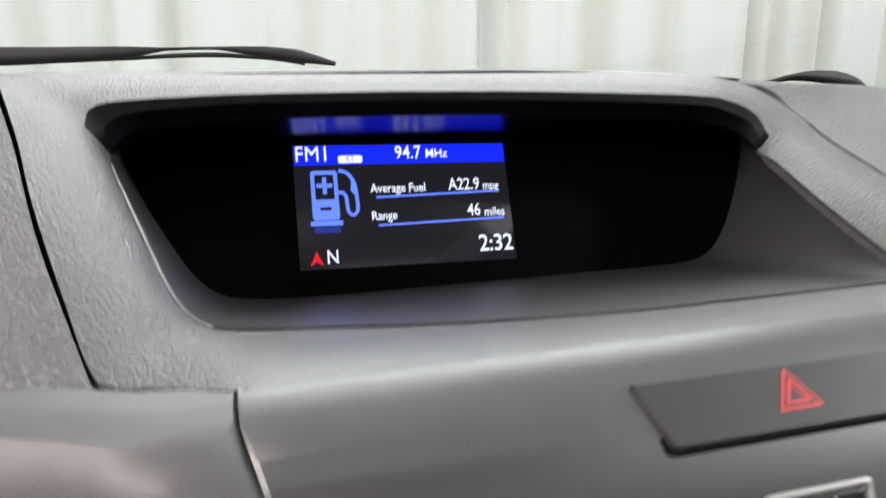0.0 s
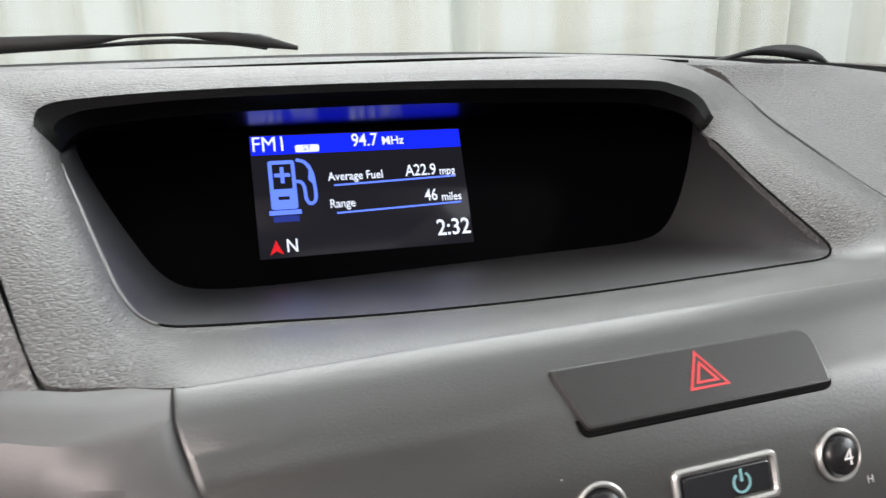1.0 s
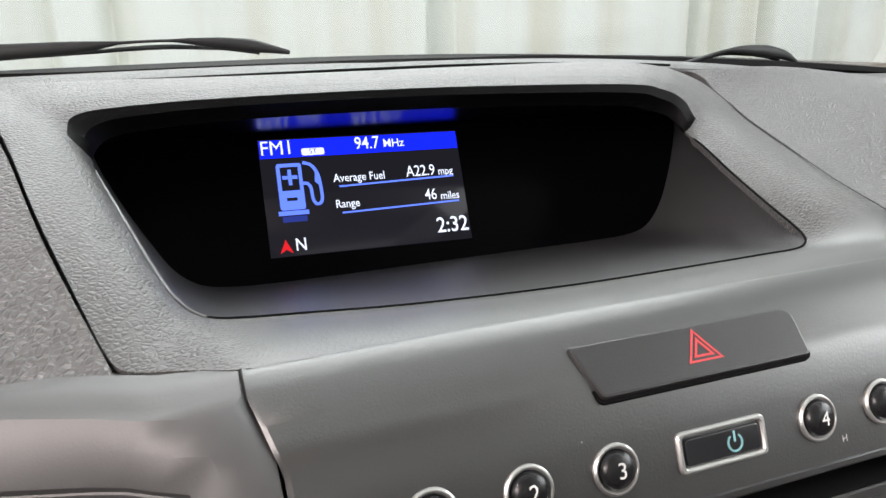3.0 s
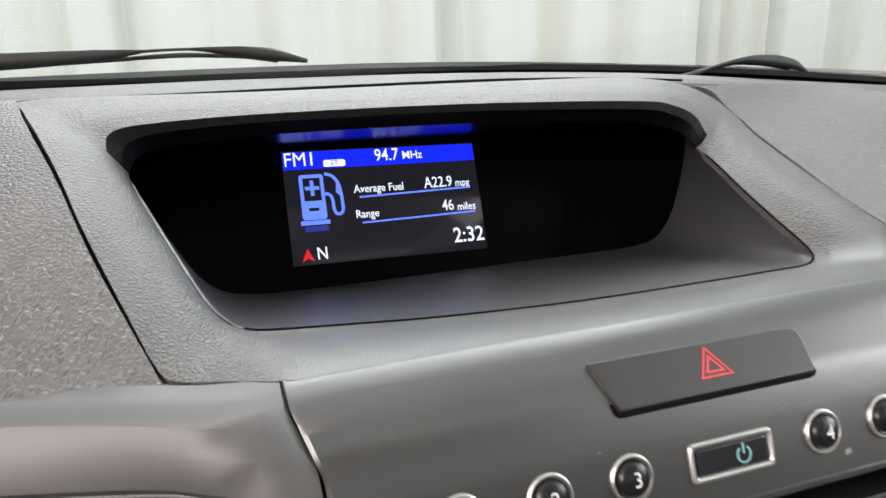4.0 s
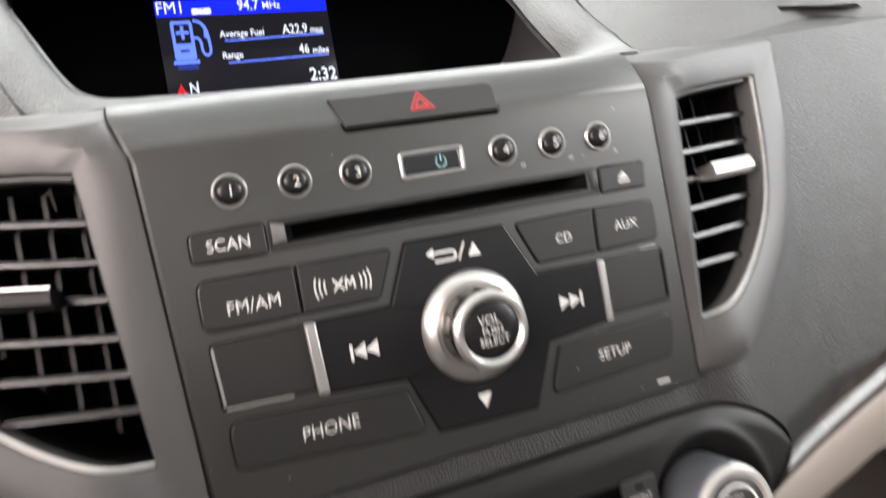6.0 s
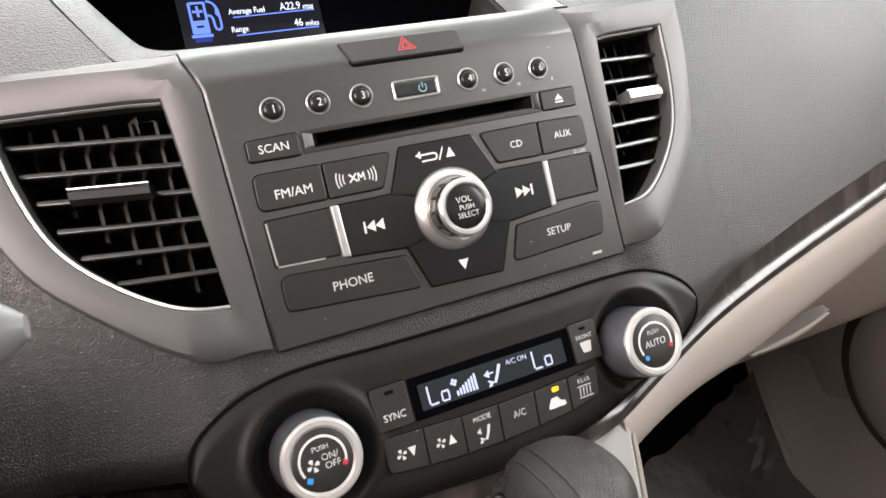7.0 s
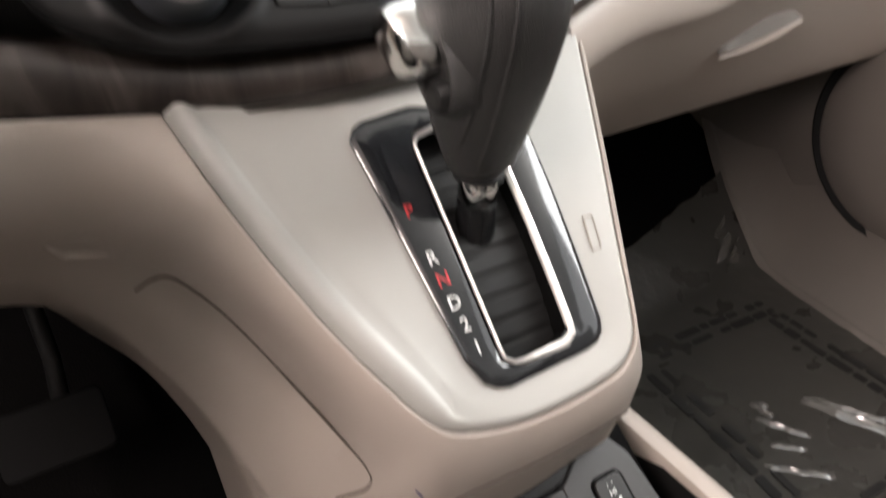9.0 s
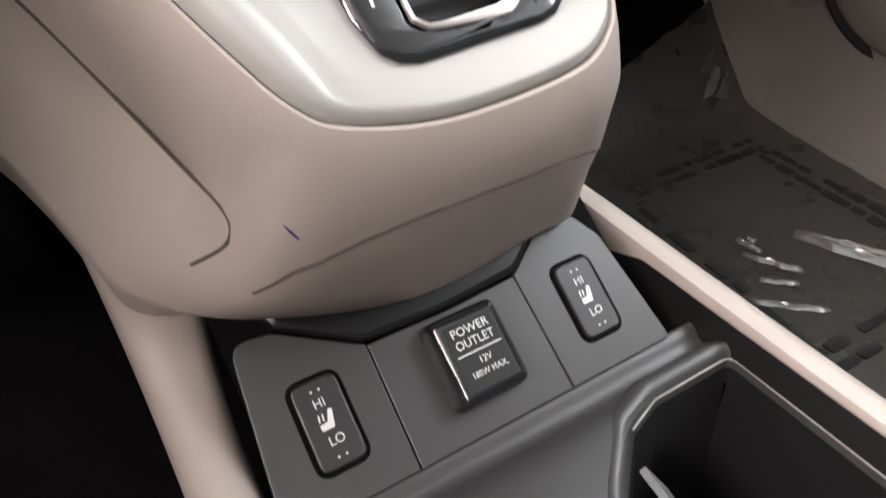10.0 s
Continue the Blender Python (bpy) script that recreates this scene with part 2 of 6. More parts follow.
def offset(pts, d):
    """Moves a polygon's outline inwards by d (counter-clockwise or clockwise)."""
    n = len(pts)
    area = sum(pts[i].x * pts[(i + 1) % n].y - pts[(i + 1) % n].x * pts[i].y for i in range(n))
    sg = 1 if area > 0 else -1
    out = []
    for i, p in enumerate(pts):
        a, b = pts[i - 1], pts[(i + 1) % n]
        t1, t2 = (p - a), (b - p)
        t = (t1.normalized() if t1.length > 1e-6 else Vector((0, 0))) + (t2.normalized() if t2.length > 1e-6 else Vector((0, 0)))
        if t.length < 1e-6:
            out.append(p.copy())
            continue
        t.normalize()
        out.append(p + Vector((-t.y, t.x)) * sg * d)
    return out


def lift(fr, pts, z):
    return [fr @ Vector((p[0], p[1], z)) for p in pts]


def slab(fr, pts, z0, z1, bev=0.5, bm=None):
    """A plate with softened upper edges on a frame."""
    bm = bm or bmesh.new()
    pts = [Vector(p) for p in pts]
    loops = [lift(fr, pts, z0), lift(fr, pts, z1 - bev), lift(fr, offset(pts, bev * 0.3), z1 - bev * 0.3), lift(fr, offset(pts, bev), z1)]
    loft(bm, loops, cap0=True, cap1=True)
    return bm


def ring(fr, outer, inner, z0, z1, bev=0.4):
    """A frame between two outlines with the same count of points."""
    bm = bmesh.new()
    outer, inner = [Vector(p) for p in outer], [Vector(p) for p in inner]
    loft(bm, [lift(fr, outer, z0), lift(fr, outer, z1 - bev), lift(fr, offset(outer, bev), z1), lift(fr, offset(inner, -bev), z1), lift(fr, inner, z1 - bev), lift(fr, inner, z0)])
    return bm


def circle(cx, cy, r, n=40):
    return [Vector((cx + r * math.cos(2 * math.pi * i / n), cy + r * math.sin(2 * math.pi * i / n))) for i in range(n)]


def turned(fr, cx, cy, prof, n=48, cap=True):
    """A turned body: prof is a list of (radius, height)."""
    bm = bmesh.new()
    loft(bm, [lift(fr, circle(cx, cy, r, n), h) for r, h in prof], cap1=cap)
    return bm


def rect(x0, y0, x1, y1):
    return [(x0, y0), (x1, y0), (x1, y1), (x0, y1)]


def curve(pts, n=8):
    """Catmull-Rom through the points (any dimension)."""
    P = [Vector(p) for p in pts]
    P = [P[0] * 2 - P[1]] + P + [P[-1] * 2 - P[-2]]
    out = []
    for i in range(1, len(P) - 2):
        a, b, c, d = P[i - 1:i + 3]
        for k in range(n):
            t = k / n
            out.append(0.5 * (b * 2 + (c - a) * t + (a * 2 - b * 5 + c * 4 - d) * t * t + (b * 3 - a - c * 3 + d) * t ** 3))
    out.append(P[-2])
    return out


def tube(bm, pts, r, n=10, caps=True):
    """A round bar along points; r one radius or one a point."""
    P = [Vector(p) for p in pts]
    loops = []
    side = None
    for i, p in enumerate(P):
        t = (P[min(i + 1, len(P) - 1)] - P[max(i - 1, 0)]).normalized()
        if side is None:
            side = t.orthogonal().normalized()
        side = (side - t * side.dot(t)).normalized()
        up = t.cross(side)
        rr = r[i] if isinstance(r, (list, tuple)) else r
        loops.append([p + (side * math.cos(2 * math.pi * k / n) + up * math.sin(2 * math.pi * k / n)) * rr for k in range(n)])
    loft(bm, loops, cap0=caps, cap1=caps)
    return bm


def box(bm, lo, hi):
    x0, y0, z0 = lo
    x1, y1, z1 = hi
    loft(bm, [[(x0, y0, z0), (x1, y0, z0), (x1, y1, z0), (x0, y1, z0)], [(x0, y0, z1), (x1, y0, z1), (x1, y1, z1), (x0, y1, z1)]], cap0=True, cap1=True)
    return bm


def text(words, fr, x, y, size, mat, parent, z=0.25, name="lettering", stretch=1.0, turn=0.0, thick=0.0, align="CENTER"):
    """Flat lettering in millimetres on a frame."""
    c = bpy.data.curves.new(name, "FONT")
    c.body, c.size, c.align_x, c.align_y, c.offset, c.space_line = words, size, align, "CENTER", thick, 0.8
    c.resolution_u = 3
    tmp = bpy.data.objects.new(name, c)
    scene.collection.objects.link(tmp)
    bpy.context.view_layer.update()
    me = bpy.data.meshes.new_from_object(tmp.evaluated_get(bpy.context.evaluated_depsgraph_get()))
    bpy.data.objects.remove(tmp)
    me.transform(fr @ Matrix.Translation((x, y, z)) @ Matrix.Rotation(radians(turn), 4, "Z") @ Matrix.Diagonal((stretch, 1, 1, 1)))
    me.name = name
    me.materials.clear()
    me.materials.append(mat)
    ob = new(name, me)
    ob.parent = parent
    return ob


def flat(fr, polys, mat, parent, z=0.25, name="symbol", thick=0.15):
    """Flat printed shapes on a frame, as thin plates."""
    bm = bmesh.new()
    for p in polys:
        q = [Vector(v) for v in p]
        loft(bm, [lift(fr, q, z - thick), lift(fr, q, z)], cap0=True, cap1=True)
    return part(name, bm, mat, parent)


def arc(cx, cy, r0, r1, a0, a1, n=20):
    A = [radians(a0 + (a1 - a0) * i / n) for i in range(n + 1)]
    return [(cx + r1 * math.cos(a), cy + r1 * math.sin(a)) for a in A] + [(cx + r0 * math.cos(a), cy + r0 * math.sin(a)) for a in reversed(A)]


def strip(a, b, w):
    a, b = Vector(a), Vector(b)
    t = (b - a).normalized()
    n = Vector((-t.y, t.x)) * w / 2
    return [a - n, b - n, b + n, a + n]


def lerp_table(tab, x):
    for (x0, v0), (x1, v1) in zip(tab, tab[1:]):
        if x <= x1:
            f = max(0.0, (x - x0) / (x1 - x0))
            return v0 + (v1 - v0) * f
    return tab[-1][1]


# ---------- hall, body shell and windscreen ----------
def mirror(p):
    return Vector((-p[0], p[1], p[2]))


FOLDS = [(-3.1, 0.07, 0.12), (-2.3, 0.06, 0.1), (-1.7, 0.05, 0.08), (-1.08, 0.06, 0.09), (-0.71, 0.04, 0.06), (-0.41, 0.05, 0.12), (0.1, 0.05, 0.03), (0.53, 0.06, 0.04), (0.95, 0.05, 0.03), (1.38, 0.05, 0.16), (1.47, 0.03, -0.05), (3.25, 0.04, 0.14), (3.45, 0.06, 0.1), (3.85, 0.05, 0.14), (4.4, 0.06, 0.1)]


def hall():
    bm = bmesh.new()
    for x0, x1, y0, y1 in ((-6, 6, 4.2, 4.2),):
        n = 900
        rows = []
        for z in (-1.0, 0.6, 3.6):
            row = []
            for i in range(n + 1):
                u = i / n
                x = x0 + (x1 - x0) * u
                fold = sum(h * math.exp(-((x - c) / w) ** 2) for c, w, h in FOLDS)
                row.append((x, y0 + 0.004 * math.sin(x * 9 + 2.2 * math.sin(x * 2.3)) + fold, z))
            rows.append(row)
        loft(bm, rows, closed=False)
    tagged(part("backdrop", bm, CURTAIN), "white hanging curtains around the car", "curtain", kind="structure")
    bm = bmesh.new()
    box(bm, (-7, -7, -0.62), (7, 7, -0.6))
    tagged(part("ground", bm, plain("grey_floor", (0.3, 0.3, 0.29), 0.6)), "grey hall floor", "floor", kind="structure")
    # plain body shell that closes the cabin
    shell = plain("light_headliner", (0.66, 0.64, 0.61), 0.9)
    bm = bmesh.new()
    loft(bm, [[(-0.72, -0.08, 1.22), (0.72, -0.08, 1.22)], [(-0.72, -0.4, 1.255), (0.72, -0.4, 1.255)], [(-0.72, -2.0, 1.22), (0.72, -2.0, 1.22)]], closed=False)
    ob = part("ceiling", bm, shell)
    md = ob.modifiers.new("thick", "SOLIDIFY")
    md.thickness = 0.03
    tagged(ob, "pale fabric roof lining", "ceiling", kind="structure")
    trim = surface("taupe_door_trim", (0.16, 0.142, 0.126), 0.6, 0.001, 0.0001)
    for nm, s in (("wall_driver", -1), ("wall_passenger", 1)):
        bm = bmesh.new()
        box(bm, (s * 0.76 - 0.03, -2.0, -0.1), (s * 0.76 + 0.03, 0.9, 0.74))
        tagged(part(nm, bm, trim), "taupe lower door wall", "wall", kind="structure")
    # unseen wall added to block low rear light; its dark colour stands for seat shade
    bm = bmesh.new()
    box(bm, (-0.729, -0.90, -0.1), (0.729, -0.85, 0.90))
    tagged(part("rear_light_wall", bm, surface("shaded_rear_wall", (0.075, 0.068, 0.062), 0.8, 0.001, 0.0002)), "unseen low taupe wall added to hold back light from behind", "wall", kind="structure")


def windscreen():
    gl, nt, b = material("clear_glass")
    b.inputs["Base Color"].default_value = (0.96, 0.98, 0.96, 1)
    b.inputs["Roughness"].default_value = 0.0
    b.inputs["Transmission Weight"].default_value = 1.0
    b.inputs["IOR"].default_value = 1.45
    ws = thing("windscreen", "clear sloping windscreen above the dashboard", "windscreen", kind="structure")
    bm = bmesh.new()
    a, c = Vector((0, 0.71, 0.721)), Vector((0, -0.07, 1.22))
    up = Vector((0, 0.54, 0.84)) * 0.004
    loft(bm, [[a + Vector((-0.98, 0, 0)), a + Vector((0.98, 0, 0)), a + up + Vector((0.98, 0, 0)), a + up + Vector((-0.98, 0, 0))],
              [c + Vector((-0.9, 0, 0)), c + Vector((0.9, 0, 0)), c + up + Vector((0.9, 0, 0)), c + up + Vector((-0.9, 0, 0))]], cap0=True, cap1=True)
    g = part("pane", bm, gl, ws)
    g.visible_shadow = False
    bm = bmesh.new()
    edge = [(-0.72 + 1.44 * i / 40, 0.655 - 0.10 * ((i / 40 - 0.5) * 2) ** 2, 0.7665 - 0.008 * ((i / 40 - 0.5) * 2) ** 2 - 0.065 * max(0, -0.72 + 1.44 * i / 40) ** 2) for i in range(41)]
    loft(bm, [[(x, y - 0.012, z + 0.001) for x, y, z in edge], [(x, y - 0.012, z + 0.0065) for x, y, z in edge], [(x, y + 0.05, z + 0.009) for x, y, z in edge], [(x, y + 0.05, z - 0.02) for x, y, z in edge]], closed=False)
    part("black_border", bm, RUBBER, ws, "black band along the glass")


def wiper(label, pts, radii):
    w = thing("wiper", label, "wiper", "windscreen wipers")
    bm = bmesh.new()
    P = curve(pts, 5)
    R = [lerp_table(list(enumerate(radii)), i / 5) for i in range(len(P))]
    tube(bm, P, R, 12)
    part("arm", bm, BLACK, w)
    bm = bmesh.new()
    tube(bm, [Vector(p) + Vector((0, 0.012, -0.004)) for p in P[:-4]], 0.0022, 8)
    part("blade", bm, RUBBER, w)
    return w


hall()
windscreen()
wiper("black wiper arm lying at the foot of the windscreen", [(-0.5, 0.59, 0.784), (-0.36, 0.595, 0.7865), (-0.26, 0.6, 0.7875), (-0.185, 0.6, 0.790), (-0.15, 0.6, 0.7925), (-0.115, 0.6, 0.7935), (-0.078, 0.6, 0.7905), (-0.05, 0.6, 0.7865), (-0.021, 0.6, 0.7805)], [0.0085, 0.008, 0.0072, 0.0056, 0.0018, 0.0018, 0.0052, 0.0055, 0.0018])
wiper("black wiper arm with a hooked head below the windscreen", [(0.30, 0.6, 0.742), (0.36, 0.6, 0.752), (0.40, 0.6, 0.7610), (0.43, 0.6, 0.7668), (0.455, 0.6, 0.7665), (0.48, 0.6, 0.764), (0.505, 0.6, 0.759), (0.525, 0.6, 0.750)], [0.003, 0.003, 0.0016, 0.0016, 0.005, 0.0066, 0.005, 0.0015])

# ---------- dashboard ----------
S_HALF = [(-0.1270, 0.126, 0.7140), (-0.1325, 0.140, 0.7205), (-0.148, 0.180, 0.740), (-0.161, 0.222, 0.757), (-0.1728, 0.258, 0.7695), (-0.1805, 0.290, 0.7758), (-0.176, 0.3085, 0.7768), (-0.09, 0.314, 0.775), (0, 0.316, 0.7745)]
S_RIGHT = [(0.118, 0.120, 0.714), (0.121, 0.139, 0.7205), (0.130, 0.184, 0.7285), (0.144, 0.225, 0.7365), (0.152, 0.262, 0.746), (0.156, 0.290, 0.757), (0.148, 0.306, 0.768), (0.09, 0.313, 0.7745), (0, 0.316, 0.7745)]
# hood ring, clockwise from the middle of the lower edge: outer edge, lip, back edge on the display plane, weights of the side, upper, passenger and lower section
HOOD = [
    ((0, 0.1212, 0.7226), (0, 0.163, 0.712), (0, -41), (0, 0, 0, 1)),
    ((-0.055, 0.1213, 0.7224), (-0.05, 0.1632, 0.7137), (-0.05, -41), (0, 0, 0, 1)),
    ((-0.088, 0.1213, 0.7222), (-0.085, 0.1638, 0.716), (-0.085, -40.5), (0, 0, 0, 1)),
    ((-0.1045, 0.1228, 0.7217), (-0.1015, 0.1642, 0.7172), (-0.1, -39.5), (0, 0, 0, 1)),
    ((-0.117, 0.1305, 0.7203), (-0.1095, 0.1655, 0.7179), (-0.111, -37.5), (0.3, 0, 0, 0.7)),
    ((-0.1285, 0.136, 0.7196), (-0.115, 0.169, 0.7193), (-0.119, -33), (0.6, 0, 0, 0.4)),
    ((-0.1335, 0.142, 0.7212), (-0.1192, 0.1755, 0.7217), (-0.1255, -26), (0.9, 0, 0, 0.1)),
    ((-0.14, 0.159, 0.729), (-0.1232, 0.186, 0.7253), (-0.132, -15), (1, 0, 0, 0)),
    ((-0.1525, 0.194, 0.746), (-0.13, 0.208, 0.733), (-0.14, 0), (1, 0, 0, 0)),
    ((-0.162, 0.226, 0.7585), (-0.1365, 0.23, 0.7405), (-0.147, 15), (1, 0, 0, 0)),
    ((-0.1712, 0.254, 0.769), (-0.1415, 0.247, 0.7467), (-0.152, 28), (1, 0, 0, 0)),
    ((-0.1785, 0.278, 0.7742), (-0.1435, 0.2602, 0.7515), (-0.152, 33.5), (0.7, 0.3, 0, 0)),
    ((-0.1825, 0.3015, 0.7768), (-0.139, 0.2718, 0.7567), (-0.146, 35.5), (0.3, 0.7, 0, 0)),
    ((-0.152, 0.3125, 0.7762), (-0.125, 0.279, 0.7586), (-0.127, 36), (0, 1, 0, 0)),
    ((-0.09, 0.314, 0.775), (-0.085, 0.279, 0.7603), (-0.085, 35.5), (0, 1, 0, 0)),
    ((0, 0.316, 0.7745), (0, 0.279, 0.7596), (0, 34), (0, 1, 0, 0)),
    ((0.09, 0.313, 0.7745), (0.085, 0.279, 0.7558), (0.085, 33), (0, 1, 0, 0)),
    ((0.13, 0.309, 0.7715), (0.103, 0.2752, 0.753), (0.125, 33), (0, 0.8, 0.2, 0)),
    ((0.15, 0.3, 0.764), (0.1115, 0.2678, 0.7495), (0.155, 32.5), (0, 0.45, 0.55, 0)),
    ((0.156, 0.286, 0.7555), (0.1143, 0.2586, 0.7422), (0.168, 28), (0, 0.15, 0.85, 0)),
    ((0.152, 0.262, 0.746), (0.1127, 0.243, 0.7375), (0.168, 20), (0, 0, 1, 0)),
    ((0.144, 0.225, 0.7365), (0.109, 0.219, 0.7293), (0.16, 0), (0, 0, 1, 0)),
    ((0.1325, 0.19, 0.73), (0.1062, 0.195, 0.7213), (0.151, -17), (0, 0, 1, 0)),
    ((0.1262, 0.163, 0.725), (0.1047, 0.18, 0.7165), (0.144, -27), (0, 0, 1, 0)),
    ((0.1215, 0.142, 0.7212), (0.103, 0.172, 0.714), (0.137, -34), (0, 0, 0.6, 0.4)),
    ((0.1175, 0.13, 0.7212), (0.099, 0.167, 0.7124), (0.129, -38.5), (0, 0, 0.25, 0.75)),
    ((0.108, 0.124, 0.722), (0.092, 0.1645, 0.7118), (0.117, -40.5), (0, 0, 0, 1)),
    ((0.09, 0.1218, 0.7225), (0.078, 0.164, 0.7118), (0.1, -41), (0, 0, 0, 1)),
    ((0.05, 0.1213, 0.7226), (0.05, 0.163, 0.712), (0.055, -41), (0, 0, 0, 1))]
# raised cross-sections of the rim: share of the way from outer edge to lip, and lift for each kind
SECTION = [
    (0.1, ((0, -0.0005, 0.0012), (0, 0, 0.0022), (0.0003, 0, 0.0012), (0, -0.0002, 0.0007))),
    (0.28, ((0.0002, -0.0012, 0.0032), (0, -0.0012, 0.0041), (0.0002, 0, 0.003), (0, 0, 0.0014))),
    (0.5, ((0.0006, -0.002, 0.0046), (0, -0.0065, 0.0064), (-0.0002, 0, 0.0042), (0, 0, 0.0015))),
    (0.66, ((0.0008, -0.0022, 0.0052), (0, -0.0119, 0.007), (-0.0008, 0, 0.004), (0, 0, 0.0012))),
    (0.8, ((0.0008, -0.002, 0.0046), (0, -0.015, 0.0061), (-0.0006, 0, 0.0026), (0, 0, 0.0007))),
    (0.93, ((0.0004, -0.001, 0.002), (0, -0.012, 0.0048), (-0.0002, 0, 0.001), (0, 0, 0.0002)))]


def whole(half, other=None):
    h = curve(half, 6)
    g = curve(other, 6) if other else [mirror(p) for p in h]
    return h + list(reversed(g[:-1]))


S_CURVE = whole(S_HALF, S_RIGHT)
WOOD_LEFT = [(0.0, (0.018, 0.491, 0.5095)), (0.06, (0.024, 0.4885, 0.5105)), (0.11, (0.040, 0.4905, 0.517)), (0.14, (0.045, 0.495, 0.525)), (0.175, (0.050, 0.501, 0.533)), (0.3, (0.065, 0.522, 0.556)), (0.8, (0.10, 0.56, 0.59))]
WOOD_RIGHT = [(0.0, (0.018, 0.491, 0.5095)), (0.06, (0.024, 0.4925, 0.517)), (0.114, (0.042, 0.502, 0.536)), (0.158, (0.054, 0.515, 0.551)), (0.2, (0.066, 0.520, 0.559)), (0.273, (0.082, 0.528, 0.571)), (0.41, (0.112, 0.537, 0.585)), (0.5, (0.130, 0.547, 0.60)), (0.8, (0.18, 0.572, 0.64))]


def wood_at(x):
    tab = WOOD_LEFT if x < 0 else WOOD_RIGHT
    ax = abs(x)
    tabs = [[(a, v[k]) for a, v in tab] for k in range(3)]
    # smoothed by averaging near places
    return [sum(lerp_table(tb, abs(ax + d)) for d in (-0.03, -0.02, -0.01, 0, 0.01, 0.02, 0.03)) / 7 for tb in tabs]


def vent_y(ax, z):
    near = min(1, max(0, (z - 0.688) / 0.03)) * min(1, max(0, (0.165 - ax) / 0.05))
    y = 0.112 - 0.0045 * near * near * (3 - 2 * near) + (z - 0.704) * 0.562 + (min(ax, 0.2) - 0.12) * 0.356 + max(0, ax - 0.2) * 0.15
    # level with the audio panel along the joint
    w = min(1, max(0, (0.134 - ax) / 0.032))
    w = w * w * (3 - 2 * w)
    level = 0.0602 + (z - 0.592) * 0.365 if z < 0.701 else lerp_table([(0.701, 0.1000), (0.7105, 0.1047), (0.7149, 0.1092), (0.7185, 0.1137), (0.7211, 0.1182)], z)
    return y + (level - y) * w


def front_y(x, z):
    ax = abs(x)
    low = max(0, 0.56 - z)
    fall = max(0, 0.552 - z) ** 2 / (0.02 + max(0, 0.552 - z))
    zz = max(z, 0.56)
    c = 0.056 + (zz - 0.592) * (0.365 if zz > 0.592 else 0.51)
    f = min(1, max(0, (ax - 0.09) / 0.035))
    f = f * f * (3 - 2 * f)
    # the face falls back below the climate panel, which leaves a dark valley above the wood strip
    under = min(1, max(0, (0.10 - x) / 0.06))
    return c * (1 - f) + vent_y(ax, zz) * f - low * 0.2 * (1 - under) + 2.0 * fall * under + 0.005


CLIMATE_EDGE = curve([Vector(p) for p in ((0, 46.5), (50, 47), (85, 47.5), (112, 46), (131, 38.5), (142, 29), (145, 20), (138, 8), (114, -5.5), (85, -16.5), (57, -25), (30, -28.5), (0, -29.5), (-35, -28), (-65, -25.6), (-100, -21), (-122, -13), (-137, -3), (-144.5, 9), (-144.5, 20), (-138, 31), (-121, 41), (-102, 46.5), (-80, 48), (-45, 47), (0, 46.5))], 5)[:-1]
VENT_OUT = [(0.1078, 0.7195), (0.214, 0.7165), (0.207, 0.676), (0.190, 0.639), (0.162, 0.616), (0.132, 0.5995), (0.0968, 0.5925)]
VENT_IN = [(0.1185, 0.704), (0.191, 0.701), (0.1855, 0.673), (0.176, 0.650), (0.160, 0.6345), (0.137, 0.622), (0.111, 0.616)]


def inside(p, poly):
    x, y = p
    c = False
    for i in range(len(poly)):
        (x0, y0), (x1, y1) = poly[i - 1], poly[i]
        if (y0 > y) != (y1 > y) and x < (x1 - x0) * (y - y0) / (y1 - y0) + x0:
            c = not c
    return c


